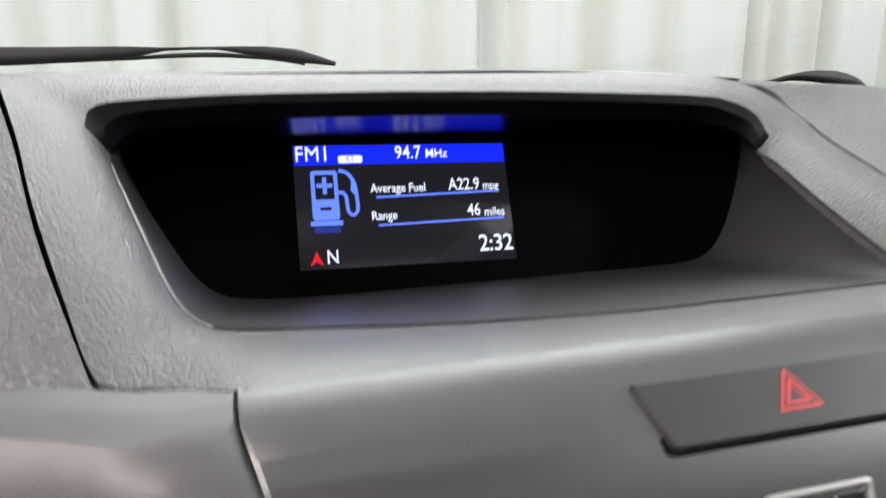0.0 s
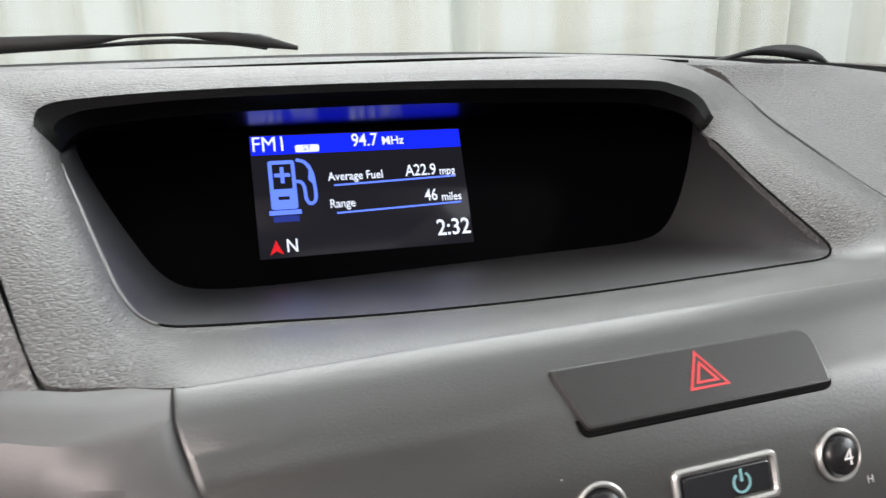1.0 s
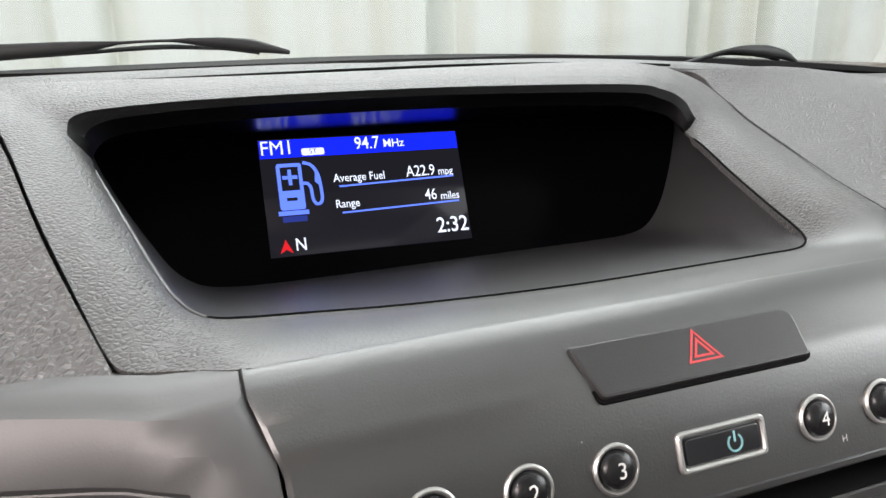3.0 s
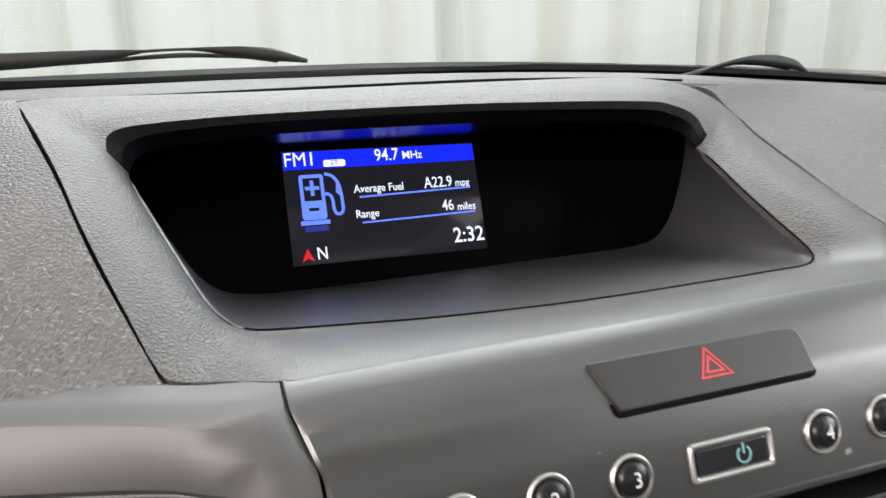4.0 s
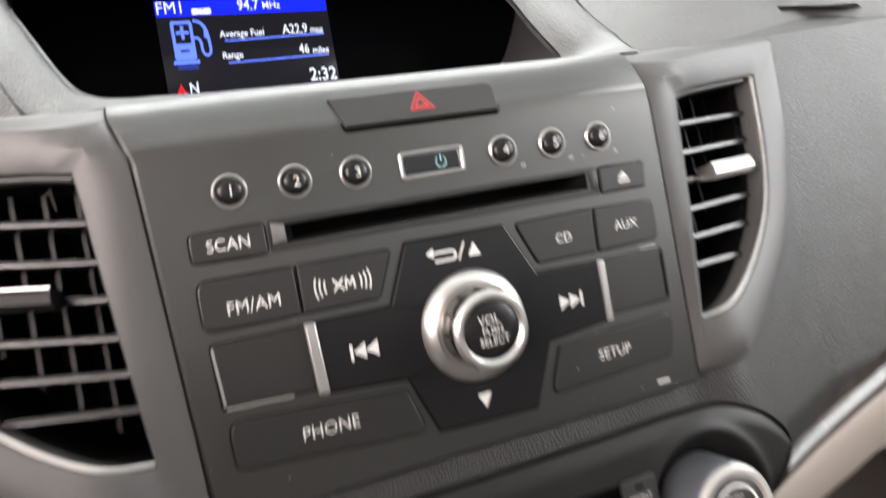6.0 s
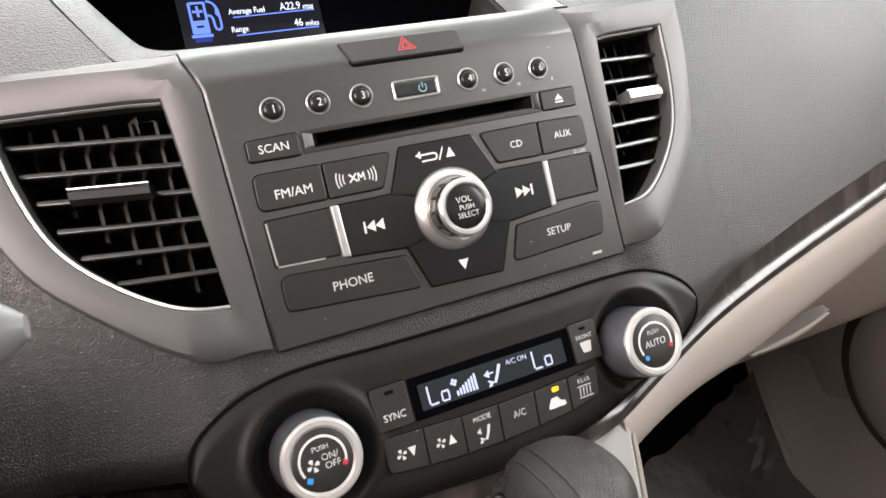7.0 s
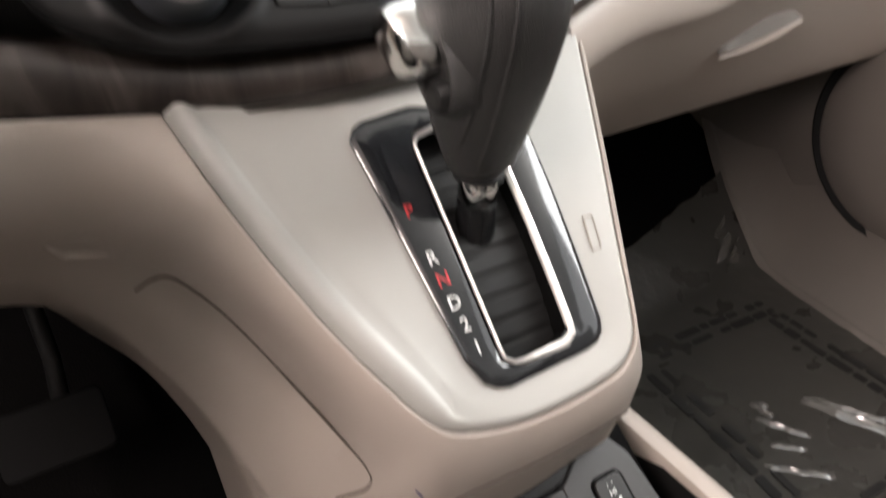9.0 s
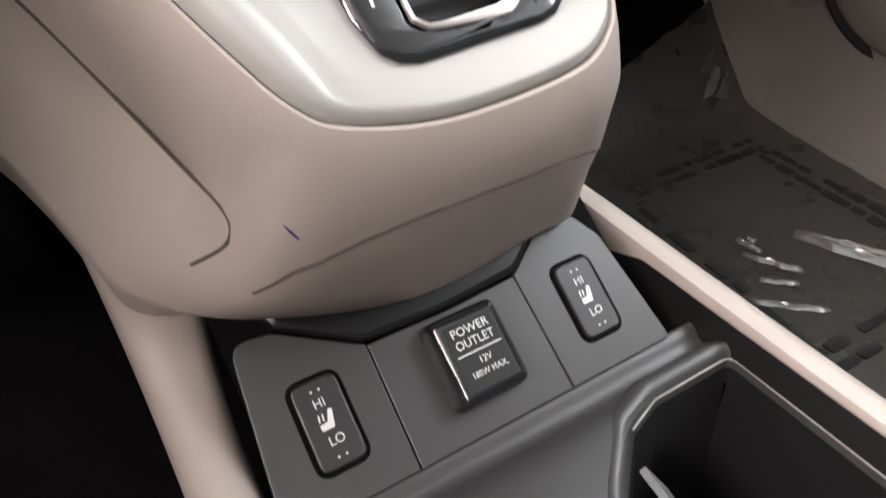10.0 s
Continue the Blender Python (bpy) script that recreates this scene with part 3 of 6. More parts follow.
def dash():
    # upper pad behind the display hood, then the darker strip below the glass
    def top_z(x, y, y0, y1):
        f = (y - y0) / (y1 - y0)
        return 0.7755 - 0.010 * f - 0.02 * x * x - min(0.025, max(0, x) ** 2 * 0.21) * (1 - f) - 0.065 * max(0, x) ** 2 * f + 0.004 * math.sin(math.pi * min(1, f * 2.2))
    bm, bm2 = bmesh.new(), bmesh.new()
    rows, rows2 = [], []
    for k in range(21):
        row = []
        for i in range(61):
            x = -0.75 + 1.5 * i / 60
            y0 = 0.3235 + 0.02 * max(0, abs(x) - 0.2)
            y1 = 0.66 - 0.1 * (x / 0.75) ** 2
            ym = min(0.362 + 0.52 * max(0, -x) + 0.1 * max(0, x), y1 - 0.06)
            if k <= 8:
                f = k / 8
                y = y0 + (ym - y0) * f
                z = top_z(x, y, y0, y1) - (0.0015 if k == 0 else 0.001 if k == 8 else 0)
            else:
                f = (k - 9) / 11
                y = ym + 0.0015 + (y1 - ym) * f
                z = top_z(x, y, y0, y1) - 0.0012 - 0.0015 * math.exp(-f * 30)
            row.append((x, y, z))
        (rows if k <= 8 else rows2).append(row)
    rows.insert(0, [(x, y - 0.0008, z - 0.0012) for x, y, z in rows[0]])
    rows.insert(0, [(x, y, z - (0.012 if abs(x) < 0.19 else 0.03)) for x, y, z in rows[0]])
    rows.append([(x, y + 0.0008, z - 0.004) for x, y, z in rows[-1]])
    loft(bm, rows, closed=False)
    loft(bm2, rows2, closed=False)
    tagged(part("dashboard_top", bm, HIDE_FINE), "charcoal soft-grained dashboard top below the windscreen", "dashboard", kind="structure")
    tagged(part("defroster_strip", bm2, surface("dark_defroster_plastic", (0.04, 0.04, 0.039), 0.5, 0.0009, 0.0001)), "dark plastic strip between dashboard and windscreen", "dashboard trim", kind="structure")
    # dark joint between the top and the hood
    bm = bmesh.new()
    tube(bm, [(x, 0.3218 + 0.02 * max(0, abs(x) - 0.2), top_z(x, 0.3218, 0.3235, 0.66) + 0.0002) for x in [-0.6 + 0.75 * i / 60 for i in range(61)]], 0.0007, 8)
    tagged(part("dashboard_joint", bm, GAP), "dark joint along the front of the dashboard top", "trim", kind="structure")
    # pads at both sides of the hood
    for s, nm, far, lab in ((-1, "dashboard_pad_driver", 0.5, "charcoal grained pad beside the instrument hood"), (1, "dashboard_pad_passenger", 0.75, "charcoal grained pad above the passenger side")):
        bm = bmesh.new()
        left = [Vector((abs(p.x), p.y, p.z)) for p in S_CURVE[1:37]]
        base = left if s < 0 else [Vector(p) for p in list(reversed(S_CURVE))[1:37]]
        base, left = zip(*[(p, q) for p, q in zip(base, left) if q.y < 0.31])
        loops = []
        for k in range(21):
            f = (k / 20) ** 1.6
            row = []
            for p0, q0 in zip(base, left):
                x = abs(p0.x) + 0.0012 + (far - abs(p0.x)) * f
                g = min(1.0, (x - abs(p0.x)) / 0.14)
                g = g * g * (3 - 2 * g)
                drop = min(0.026, 0.215 * x * x) * min(1, max(0, (q0.y - 0.139) / 0.15)) if s > 0 else 0
                p = Vector((abs(p0.x), p0.y + (q0.y - p0.y) * g, p0.z + (q0.z - drop - p0.z) * g))
                y = p.y + 0.30 * (x - abs(p.x)) * (1 - (p.y - 0.139) / 0.2) * (0.6 if x > 0.3 else 1) + (0.02 * max(0, x - 0.2))
                row.append((s * x, y, p.z - 0.02 * (x - abs(p.x)) ** 2))
            tail = row[-1]
            row.append((tail[0], tail[1] + (0.006 if s < 0 else 0.0145), tail[2] - 0.0015))
            row.append((tail[0], tail[1] + (0.008 if s < 0 else 0.016), tail[2] - 0.02))
            row.insert(0, (row[0][0], row[0][1] + 0.003, row[0][2] - (0.03 if row[0][0] > 0.24 else 0.012)))
            loops.append(row)
        loops.insert(0, [(x, y + 0.004, z - (0.03 if s < 0 else 0.005)) for x, y, z in loops[0]])
        loft(bm, loops, closed=False)
        tagged(part(nm, bm, HIDE), lab, "dashboard pad", kind="structure")
    # front face with openings for the vents, the audio unit and the climate panel
    bm = bmesh.new()
    nx, nz = 330, 56
    to_panel = CLI.inverted()
    grid = {}
    for i in range(nx + 1):
        x = -0.55 + 1.32 * i / nx
        zl = wood_at(x)[2] - 0.006
        for j in range(nz + 1):
            z = zl + (0.7205 - zl) * j / nz
            y = front_y(x, z)
            if j == nz:
                y += 0.03
            p = to_panel @ Vector((x, y, z))
            if -165 < p.x < 165 and -40 < p.y < 66 and p.z > -8:
                gap = min((Vector((p.x, p.y)) - e).length for e in CLIMATE_EDGE)
                limit = -1.6 if inside((p.x, p.y), CLIMATE_EDGE) else -1.6 + 0.03 * gap * gap
                if p.z > limit:
                    x, y, z = CLI @ Vector((p.x, p.y, limit))
            grid[i, j] = (x, y, z)
    hollow = offset(CLIMATE_EDGE, 5.0)
    verts = {}
    shrink = [(0.115, 0.712), (0.2, 0.709), (0.196, 0.676), (0.184, 0.644), (0.160, 0.623), (0.132, 0.611), (0.103, 0.606)]
    for i in range(nx):
        for j in range(nz):
            c = [(grid[i, j][k] + grid[i + 1, j + 1][k]) / 2 for k in range(3)]
            ax = abs(c[0])
            flat_c = to_panel @ Vector(c)
            if inside((flat_c.x, flat_c.y), hollow) or inside((ax, c[2]), shrink) or (ax < 0.094 and c[2] > 0.596) or (ax < 0.103 and c[2] > 0.66) or (ax < 0.113 and c[2] > 0.694):
                continue
            f = []
            for q in ((i, j), (i + 1, j), (i + 1, j + 1), (i, j + 1)):
                if q not in verts:
                    verts[q] = bm.verts.new(grid[q])
                f.append(verts[q])
            bm.faces.new(f)
    tagged(part("dashboard_front", bm, HIDE_FINE), "charcoal grained dashboard front around vents and controls", "dashboard", kind="structure")


def ring_curve(pts, n=6):
    """Catmull-Rom through a closed ring of points."""
    P = [Vector(p) for p in pts]
    m, out = len(P), []
    for i in range(m):
        a, b, c, d = P[i - 1], P[i], P[(i + 1) % m], P[(i + 2) % m]
        for k in range(n):
            t = k / n
            out.append(0.5 * (b * 2 + (c - a) * t + (a * 2 - b * 5 + c * 4 - d) * t * t + (b * 3 - a - c * 3 + d) * t ** 3))
    return out


def display_hood():
    h = thing("display_hood", "charcoal grained hood around a recessed dark display", "display hood")
    plane = axes((0, 0.3295, 0.714), (0, 0.026, 0.054))
    outer, lip = ring_curve([r[0] for r in HOOD]), ring_curve([r[1] for r in HOOD])
    back = ring_curve([plane @ Vector((r[2][0] * 1000, r[2][1], 0)) for r in HOOD])
    loops = [[p + Vector((0, 0.004, -0.03 if p.x < -0.1 and p.y < 0.28 else -0.004 if p.x > 0.1 else -0.012)) for p in outer], outer]
    for f, lifts in SECTION:
        rise = ring_curve([sum((Vector(v) * w for v, w in zip(lifts, r[3])), Vector()) for r in HOOD])
        loops.append([a.lerp(b, f) + c for a, b, c in zip(outer, lip, rise)])
    n, cut = len(lip), 6
    v0, v1 = 65, 114
    loops += [[p + Vector((0, 0.0004, 0.0003)) for p in lip], [p + Vector((0, 0.0012, -0.0007 if v0 - 2 <= i <= v1 + 2 else -0.003)) for i, p in enumerate(lip)]]
    bm = bmesh.new()
    rows = [[bm.verts.new(p) for p in lp] for lp in loops]
    for j in range(len(rows) - 1):
        for i in range(n):
            if j < cut or not v0 <= i < v1:
                k = (i + 1) % n
                bm.faces.new((rows[j][i], rows[j][k], rows[j + 1][k], rows[j + 1][i]))
    part("rim", bm, RIM, h)
    # one-piece liner: shelf and cheeks; glossy visor with a rolled front edge above
    for nm, ids, mat in (("liner", [i % n for i in range(v1, v0 + n + 1)], LINER), ("visor", list(range(v0, v1 + 1)), VISOR)):
        bm = bmesh.new()
        A = [lip[i] + Vector((0, 0.0012, -0.0006)) for i in ids]
        Bk = [back[i] for i in ids]
        loft(bm, [[a.lerp(b, f) for a, b in zip(A, Bk)] for f in (0, 0.015, 0.06, 0.2, 0.4, 0.6, 0.8, 0.93, 1)], closed=False)
        part(nm, bm, mat, h)
    bm = bmesh.new()
    loft(bm, [[lp[i] for i in range(v0, v1 + 1)] for lp in loops[cut:]], closed=False)
    part("visor_edge", bm, VISOR_EDGE, h, "black rolled edge of the visor")
    bm = bmesh.new()
    ids = range(26, 62)
    tube(bm, [lip[i] + Vector((0.0002, 0.0004, 0.0005)) for i in ids], [0.00025 + 0.00045 * math.sin(math.pi * min(1, max(0.04, (k + 0.5) / 36))) ** 0.5 for k in range(36)], 8)
    part("edge_strip", bm, EDGE, h, "thin pale edge of the liner")
    bm = bmesh.new()
    tube(bm, [lip[i % n] + Vector((0, 0.0008, 0.0004)) for i in range(117, n + 27)], [0.0002] + [0.00045] * (n + 25 - 117) + [0.0002], 6)
    part("lip_line", bm, GAP, h, "dark joint along the lip")
    bm = bmesh.new()
    ids = range(116, 141)
    tube(bm, [outer[i] + Vector((0.0006, 0, 0.0005)) for i in ids], [0.0001] + [0.00025] * 23 + [0.0001], 6)
    part("joint_line", bm, BLACK, h, "thin dark joint beside the passenger pad")
    bm = bmesh.new()
    loft(bm, [[p + Vector((0, -0.001, 0)) for p in back], [p + Vector((0, 0.004, 0)) for p in back]], cap0=True, cap1=True)
    part("glossy_panel", bm, GLOSS, h, "glossy black panel behind the display")
    # passenger airbag tell-tale
    flat(LCDF, [rect(85.5, 19.8, 105.5, 22.3)], plain("dim_print", (0.0045, 0.0045, 0.0045), 0.7), h, 0.4, "tell_tale")
    flat(LCDF, [rect(89.5, 15.3, 101.5, 17.8)], plain("dim_print_low", (0.0035, 0.0035, 0.0035), 0.7), h, 0.4, "tell_tale")
    return h


def display():
    d = thing("information_display", "lit colour display showing radio station, fuel range and clock", "display")
    W, H = 105.0, 60.0
    bm = slab(LCDF, rect(-W / 2, -H / 2, W / 2, H / 2), -2, 1.6, 0.2)
    part("screen", bm, LCD, d)
    X = lambda u: -W / 2 + W * u
    Y = lambda v: H / 2 - H * v
    z = 1.9
    flat(LCDF, [rect(X(0.004), Y(0.165), X(0.996), Y(0.012))], LCD_BLUE, d, z, "header_bar")
    z = 2.15
    text("FM1", LCDF, X(0.085), Y(0.085), 10.5, LCD_WHITE, d, z, stretch=0.92)
    flat(LCDF, [rpoly(rect(X(0.2), Y(0.155), X(0.31), Y(0.095)), 1.2)], LCD_WHITE, d, z - 0.1, "badge")
    text("ST", LCDF, X(0.255), Y(0.125), 3.6, LCD_BLUE, d, z + 0.1, stretch=1.1)
    text("94.7", LCDF, X(0.525), Y(0.08), 9.4, LCD_WHITE, d, z, stretch=0.82, thick=0.06)
    text("MHz", LCDF, X(0.66), Y(0.09), 6.2, LCD_WHITE, d, z, stretch=0.95, thick=0.06)
    text("Average Fuel", LCDF, X(0.465), Y(0.375), 6.0, LCD_WHITE, d, z, stretch=0.86, thick=0.06)
    text("A22.9", LCDF, X(0.78), Y(0.36), 8.4, LCD_WHITE, d, z, stretch=0.8, thick=0.06)
    text("mpg", LCDF, X(0.91), Y(0.375), 6.0, LCD_WHITE, d, z, stretch=0.82, thick=0.06)
    text("Range", LCDF, X(0.39), Y(0.6), 6.0, LCD_WHITE, d, z, stretch=0.86, thick=0.06)
    text("46", LCDF, X(0.815), Y(0.58), 8.4, LCD_WHITE, d, z, stretch=0.8, thick=0.06)
    text("miles", LCDF, X(0.915), Y(0.6), 6.0, LCD_WHITE, d, z, stretch=0.86, thick=0.06)
    flat(LCDF, [strip((X(0.36), Y(0.445)), (X(0.95), Y(0.42)), 0.9)], LCD_LIGHT, d, z, "underline")
    flat(LCDF, [strip((X(0.36), Y(0.675)), (X(0.96), Y(0.65)), 0.9)], LCD_LIGHT, d, z, "underline")
    text("2:32", LCDF, X(0.905), Y(0.865), 11.5, LCD_WHITE, d, z, stretch=0.9, thick=0.12)
    flat(LCDF, [[(X(0.075), Y(0.86)), (X(0.105), Y(0.975)), (X(0.075), Y(0.945)), (X(0.045), Y(0.975))]], LCD_RED, d, z, "compass_arrow")
    text("N", LCDF, X(0.145), Y(0.915), 9.0, LCD_WHITE, d, z, stretch=0.85, thick=0.06)
    # fuel pump symbol
    x0, y0 = X(0.07), Y(0.66)
    flat(LCDF, [rpoly(rect(x0, y0 + 2.6, x0 + 12.5, y0 + 26.5), 1.6)], LCD_LIGHT, d, z, "pump_symbol")
    flat(LCDF, [rect(x0 - 1.2, y0, x0 + 13.7, y0 + 2.2)], LCD_LIGHT, d, z, "pump_symbol")
    flat(LCDF, [rect(x0 + 0.5, y0 - 3.5, x0 + 12.5, y0 - 0.6)], glow("lcd_mirror_blue", (0.05, 0.08, 0.5), 0.6), d, z, "pump_symbol")
    flat(LCDF, [rect(x0 + 1.8, y0 + 12.5, x0 + 10.7, y0 + 24.6)], LCD, d, z + 0.15, "pump_window")
    flat(LCDF, [rect(x0 + 5.4, y0 + 15.2, x0 + 7.2, y0 + 23.2), rect(x0 + 2.6, y0 + 18.3, x0 + 5.3, y0 + 20.1), rect(x0 + 7.3, y0 + 18.3, x0 + 10, y0 + 20.1)], LCD_LIGHT, d, z + 0.35, "plus_sign")
    flat(LCDF, [rect(x0 + 3.6, y0 + 7.2, x0 + 8.8, y0 + 8.8)], LCD, d, z + 0.2, "minus_sign")
    hose = curve([(x0 + 13.4, y0 + 26.6), (x0 + 17.5, y0 + 25), (x0 + 20.4, y0 + 20), (x0 + 21.2, y0 + 12), (x0 + 21.0, y0 + 6.5), (x0 + 18.6, y0 + 4.6), (x0 + 16.6, y0 + 7), (x0 + 16.2, y0 + 13), (x0 + 14.6, y0 + 15.6), (x0 + 12.6, y0 + 15.8)], 4)
    flat(LCDF, [strip(a, b, 1.6) for a, b in zip(hose, hose[1:])], LCD_LIGHT, d, z, "hose_symbol")
    flat(LCDF, [[(x0 + 19.2, y0 + 22.5), (x0 + 21.6, y0 + 17), (x0 + 21.6, y0 + 13), (x0 + 18.4, y0 + 16.5)]], LCD_LIGHT, d, z + 0.1, "hose_symbol")
    return d


dash()
display_hood()
display()


# ---------- audio unit ----------
PROFILE = [(0.0538, 0.586), (0.056, 0.592), (0.0633, 0.612), (0.0706, 0.632), (0.0779, 0.652), (0.0852, 0.672), (0.0925, 0.692), (0.0958, 0.701), (0.1005, 0.7105), (0.1050, 0.7149), (0.1095, 0.7185), (0.1140, 0.7211), (0.1180, 0.7224), (0.1212, 0.7228), (0.1228, 0.7221), (0.126, 0.7185)]


def audio():
    a = thing("audio_unit", "graphite audio control panel with round presets and a central volume knob", "audio unit")
    # panel with the disc slot left open
    def at(s):  # profile point at plane height s in millimetres
        d = Vector((0, 0.038, 0.104)).normalized()
        return Vector((0, 0.056, 0.592)) + d * s * 0.001
    pts = [at(-1.5) + Vector((0, 0.006, 0)), at(-0.6) + Vector((0, 0.001, 0))] + [at(s) for s in (0.8, 20, 40, 60, 80, 89.8, 96.3, 104)] + [Vector((0, y, z)) for y, z in curve([Vector(p) for p in PROFILE[6:]], 5)[5:]]
    bm = bmesh.new()
    rows = []
    for p in pts:
        f = min(1, max(0, (p.z - 0.592) / 0.13))
        wl = 0.0960 + 0.0052 * f + 0.0042 * min(1, max(0, (p.z - 0.708) / 0.012))
        w = 0.1060 - 0.0060 * f
        xs = [-wl, -wl + 0.0012, -0.088, -0.0567, -0.03, 0, 0.03, 0.0645, w - 0.0012, w]
        # the driver's end of the crest sinks into the hood rim
        sink = 0.0008 * min(1, max(0, (p.y - 0.104) / 0.012)) * (1 - min(1, max(0, (p.y - 0.138) / 0.03)))
        dip = lambda x: -sink * min(1, max(0, (-0.0567 - x) / 0.045)) ** 1.5
        row = [bm.verts.new((x, p.y + (0.0012 if k in (0, 9) else 0), p.z + dip(x))) for k, x in enumerate(xs)]
        # the upper crest rolls over softly at both ends
        g = min(1, max(0, (p.y - 0.108) / 0.012))
        for e, dy, dz in ((0.0004, 0.001, -0.0005), (0.0006, 0.002, -0.002), (0.0008, 0.005, -0.006), (0.0010, 0.010, -0.015)):
            row.insert(0, bm.verts.new((-wl - e * g, p.y + 0.0012 + dy * (1 - 0.6 * g), p.z + dip(-wl) + dz * (0.3 + 0.7 * g))))
            row.append(bm.verts.new((w + e * g, p.y + 0.0012 + dy * (1 - 0.6 * g), p.z + dz * (0.3 + 0.7 * g))))
        rows.append(row)
    for j in range(len(rows) - 1):
        for i in range(len(rows[0]) - 1):
            if j == 7 and 7 <= i <= 10:
                continue
            bm.faces.new((rows[j][i], rows[j][i + 1], rows[j + 1][i + 1], rows[j + 1][i]))
    part("panel", bm, FASCIA, a)
    # disc slot: recess with sloped floor
    bm = bmesh.new()
    loft(bm, [lift(AUD, rect(-56.9, 89.6, 64.7, 96.5), 0.05), lift(AUD, rect(-54, 91.0, 62, 96.0), -4), lift(AUD, rect(-54, 91, 62, 95.5), -22)], cap1=True)
    part("disc_slot", bm, GAP, a, "dark disc slot")
    out = [(-62.5, 87.6), (69.5, 86.8), (69.5, 98.2), (-62.5, 98.6)]
    part("slot_bezel", ring(AUD, rpoly(out, 0.6, 2), rpoly([(-56.9, 89.8), (64.7, 89.6), (64.7, 96.4), (-56.9, 96.5)], 0.4, 2), -1, 0.5, 0.35), BUTTON, a)
    bm = slab(AUD, [(-61.5, 90.2), (-57, 90.8), (-57, 96.2), (-61.5, 97.4)], 0.2, 0.9, 0.3)
    part("slot_cheek", bm, plain("grey_cheek", (0.17, 0.168, 0.165), 0.35, 0.5), a, "pale slanted cheek of the slot")
    part("slot_cheek", slab(AUD, [(65, 89.5), (69, 88), (69, 97), (65, 96.2)], 0.2, 0.8, 0.3), BUTTON, a)

    def key(name, pts, words=None, size=5, mat=BUTTON, r=2.0, h=1.1, at_=None, label="", stretch=1.0, ink=INK):
        base = rpoly(pts, r, 4)
        part("gap", slab(AUD, offset([Vector(p) for p in base], -0.55), -0.6, 0.12, 0.05), GAP, a)
        k = part(name, slab(AUD, base, -0.5, h, 0.55), mat, a, label)
        if words:
            cx, cy = at_ or (sum(p[0] for p in pts) / len(pts), sum(p[1] for p in pts) / len(pts))
            text(words, AUD, cx, cy, size, ink, k, h + 0.06, stretch=stretch)
        return k

    key("button", [(-88.3, 88), (-63.7, 87.4), (-63.7, 98), (-88.3, 97.4)], "SCAN", 5.6, h=1.6, label="raised charcoal key")
    k = key("button", [(70.2, 87.2), (91.5, 87.2), (92, 97.2), (70.2, 97.4)], None, r=1.2)
    flat(AUD, [[(78.3, 91.6), (83.7, 91.6), (81, 94.6)], rect(78.3, 90, 83.7, 90.9)], INK_DIM, k, 1.3, "eject_symbol")
    key("button", [(-88.8, 65), (-56.6, 64.8), (-56.6, 81.4), (-88.6, 81.9)], "FM/AM", 6.2, at_=(-71.5, 71.3), r=[4, 1, 1, 4])
    k = key("button", [(-55.4, 64.7), (-28.1, 64.5), (-21.2, 81.0), (-55.4, 81.4)], None, r=[1, 3, 1.5, 1])
    cx, cy = -40.5, 72.2
    bars = [strip((cx - 3.5, cy - 2), (cx + 0.2, cy + 2), 0.8), strip((cx - 3.5, cy + 2), (cx + 0.2, cy - 2), 0.8), strip((cx + 0.9, cy - 2), (cx + 1.2, cy + 2), 0.7), strip((cx + 1.2, cy + 2), (cx + 2.5, cy - 0.6), 0.7), strip((cx + 2.5, cy - 0.6), (cx + 3.8, cy + 2), 0.7), strip((cx + 3.8, cy + 2), (cx + 4.1, cy - 2), 0.7)]
    for s in (-1, 1):
        for k2 in range(3):
            q = arc(cx + s * 1.2, cy, 5.2 + 1.7 * k2, 5.8 + 1.7 * k2, -24 if s > 0 else 156, 24 if s > 0 else 204, 6)
            bars.append(q)
    flat(AUD, bars, INK, k, 1.3, "wave_symbol")
    k = key("button", [(29.5, 81.5), (37, 64.8), (63.6, 64.3), (64.0, 81.7)], "CD", 5.2, at_=(49.5, 72.5), r=[1.5, 2.5, 1, 1])
    k = key("button", [(65.0, 64.2), (94.2, 64.6), (93.8, 80.8), (65.2, 81.6)], "AUX", 5.2, at_=(79, 73), r=[1, 3.5, 3.5, 1])
    # blank keys with a bright rebated edge
    key("blank_key", [(-87.5, 38.5), (-56, 37.8), (-56, 60.5), (-88, 60.5)], None, r=1.2, h=0.5)
    flat(AUD, [strip((-87.6, 59.5), (-86.6, 39.6), 0.9), strip((-86.4, 38.6), (-64, 37.6), 0.8)], SATIN, a, 0.75, "edge_line")
    key("blank_key", [(66.5, 38.2), (95.6, 38.2), (95.2, 60), (66.5, 60.5)], None, r=1.2, h=0.5)
    flat(AUD, [strip((94.6, 40), (94.2, 58.8), 0.8)], GAP, a, 0.75, "edge_line")
    text("CLOCK", AUD, 88.5, 62.0, 2.4, INK_DIM, a, 0.3)
    key("button", [(-86.5, 17.2), (-18.5, 12.0), (-24.3, 29.5), (-87, 34.0)], "PHONE", 6.2, at_=(-53.5, 23.3), r=[3, 3, 1.5, 5])
    key("button", [(34.5, 12.2), (93.2, 14.6), (96, 33.0), (40.5, 30.5)], "SETUP", 5.6, at_=(65, 22.6), r=[3, 3, 5, 1.5])
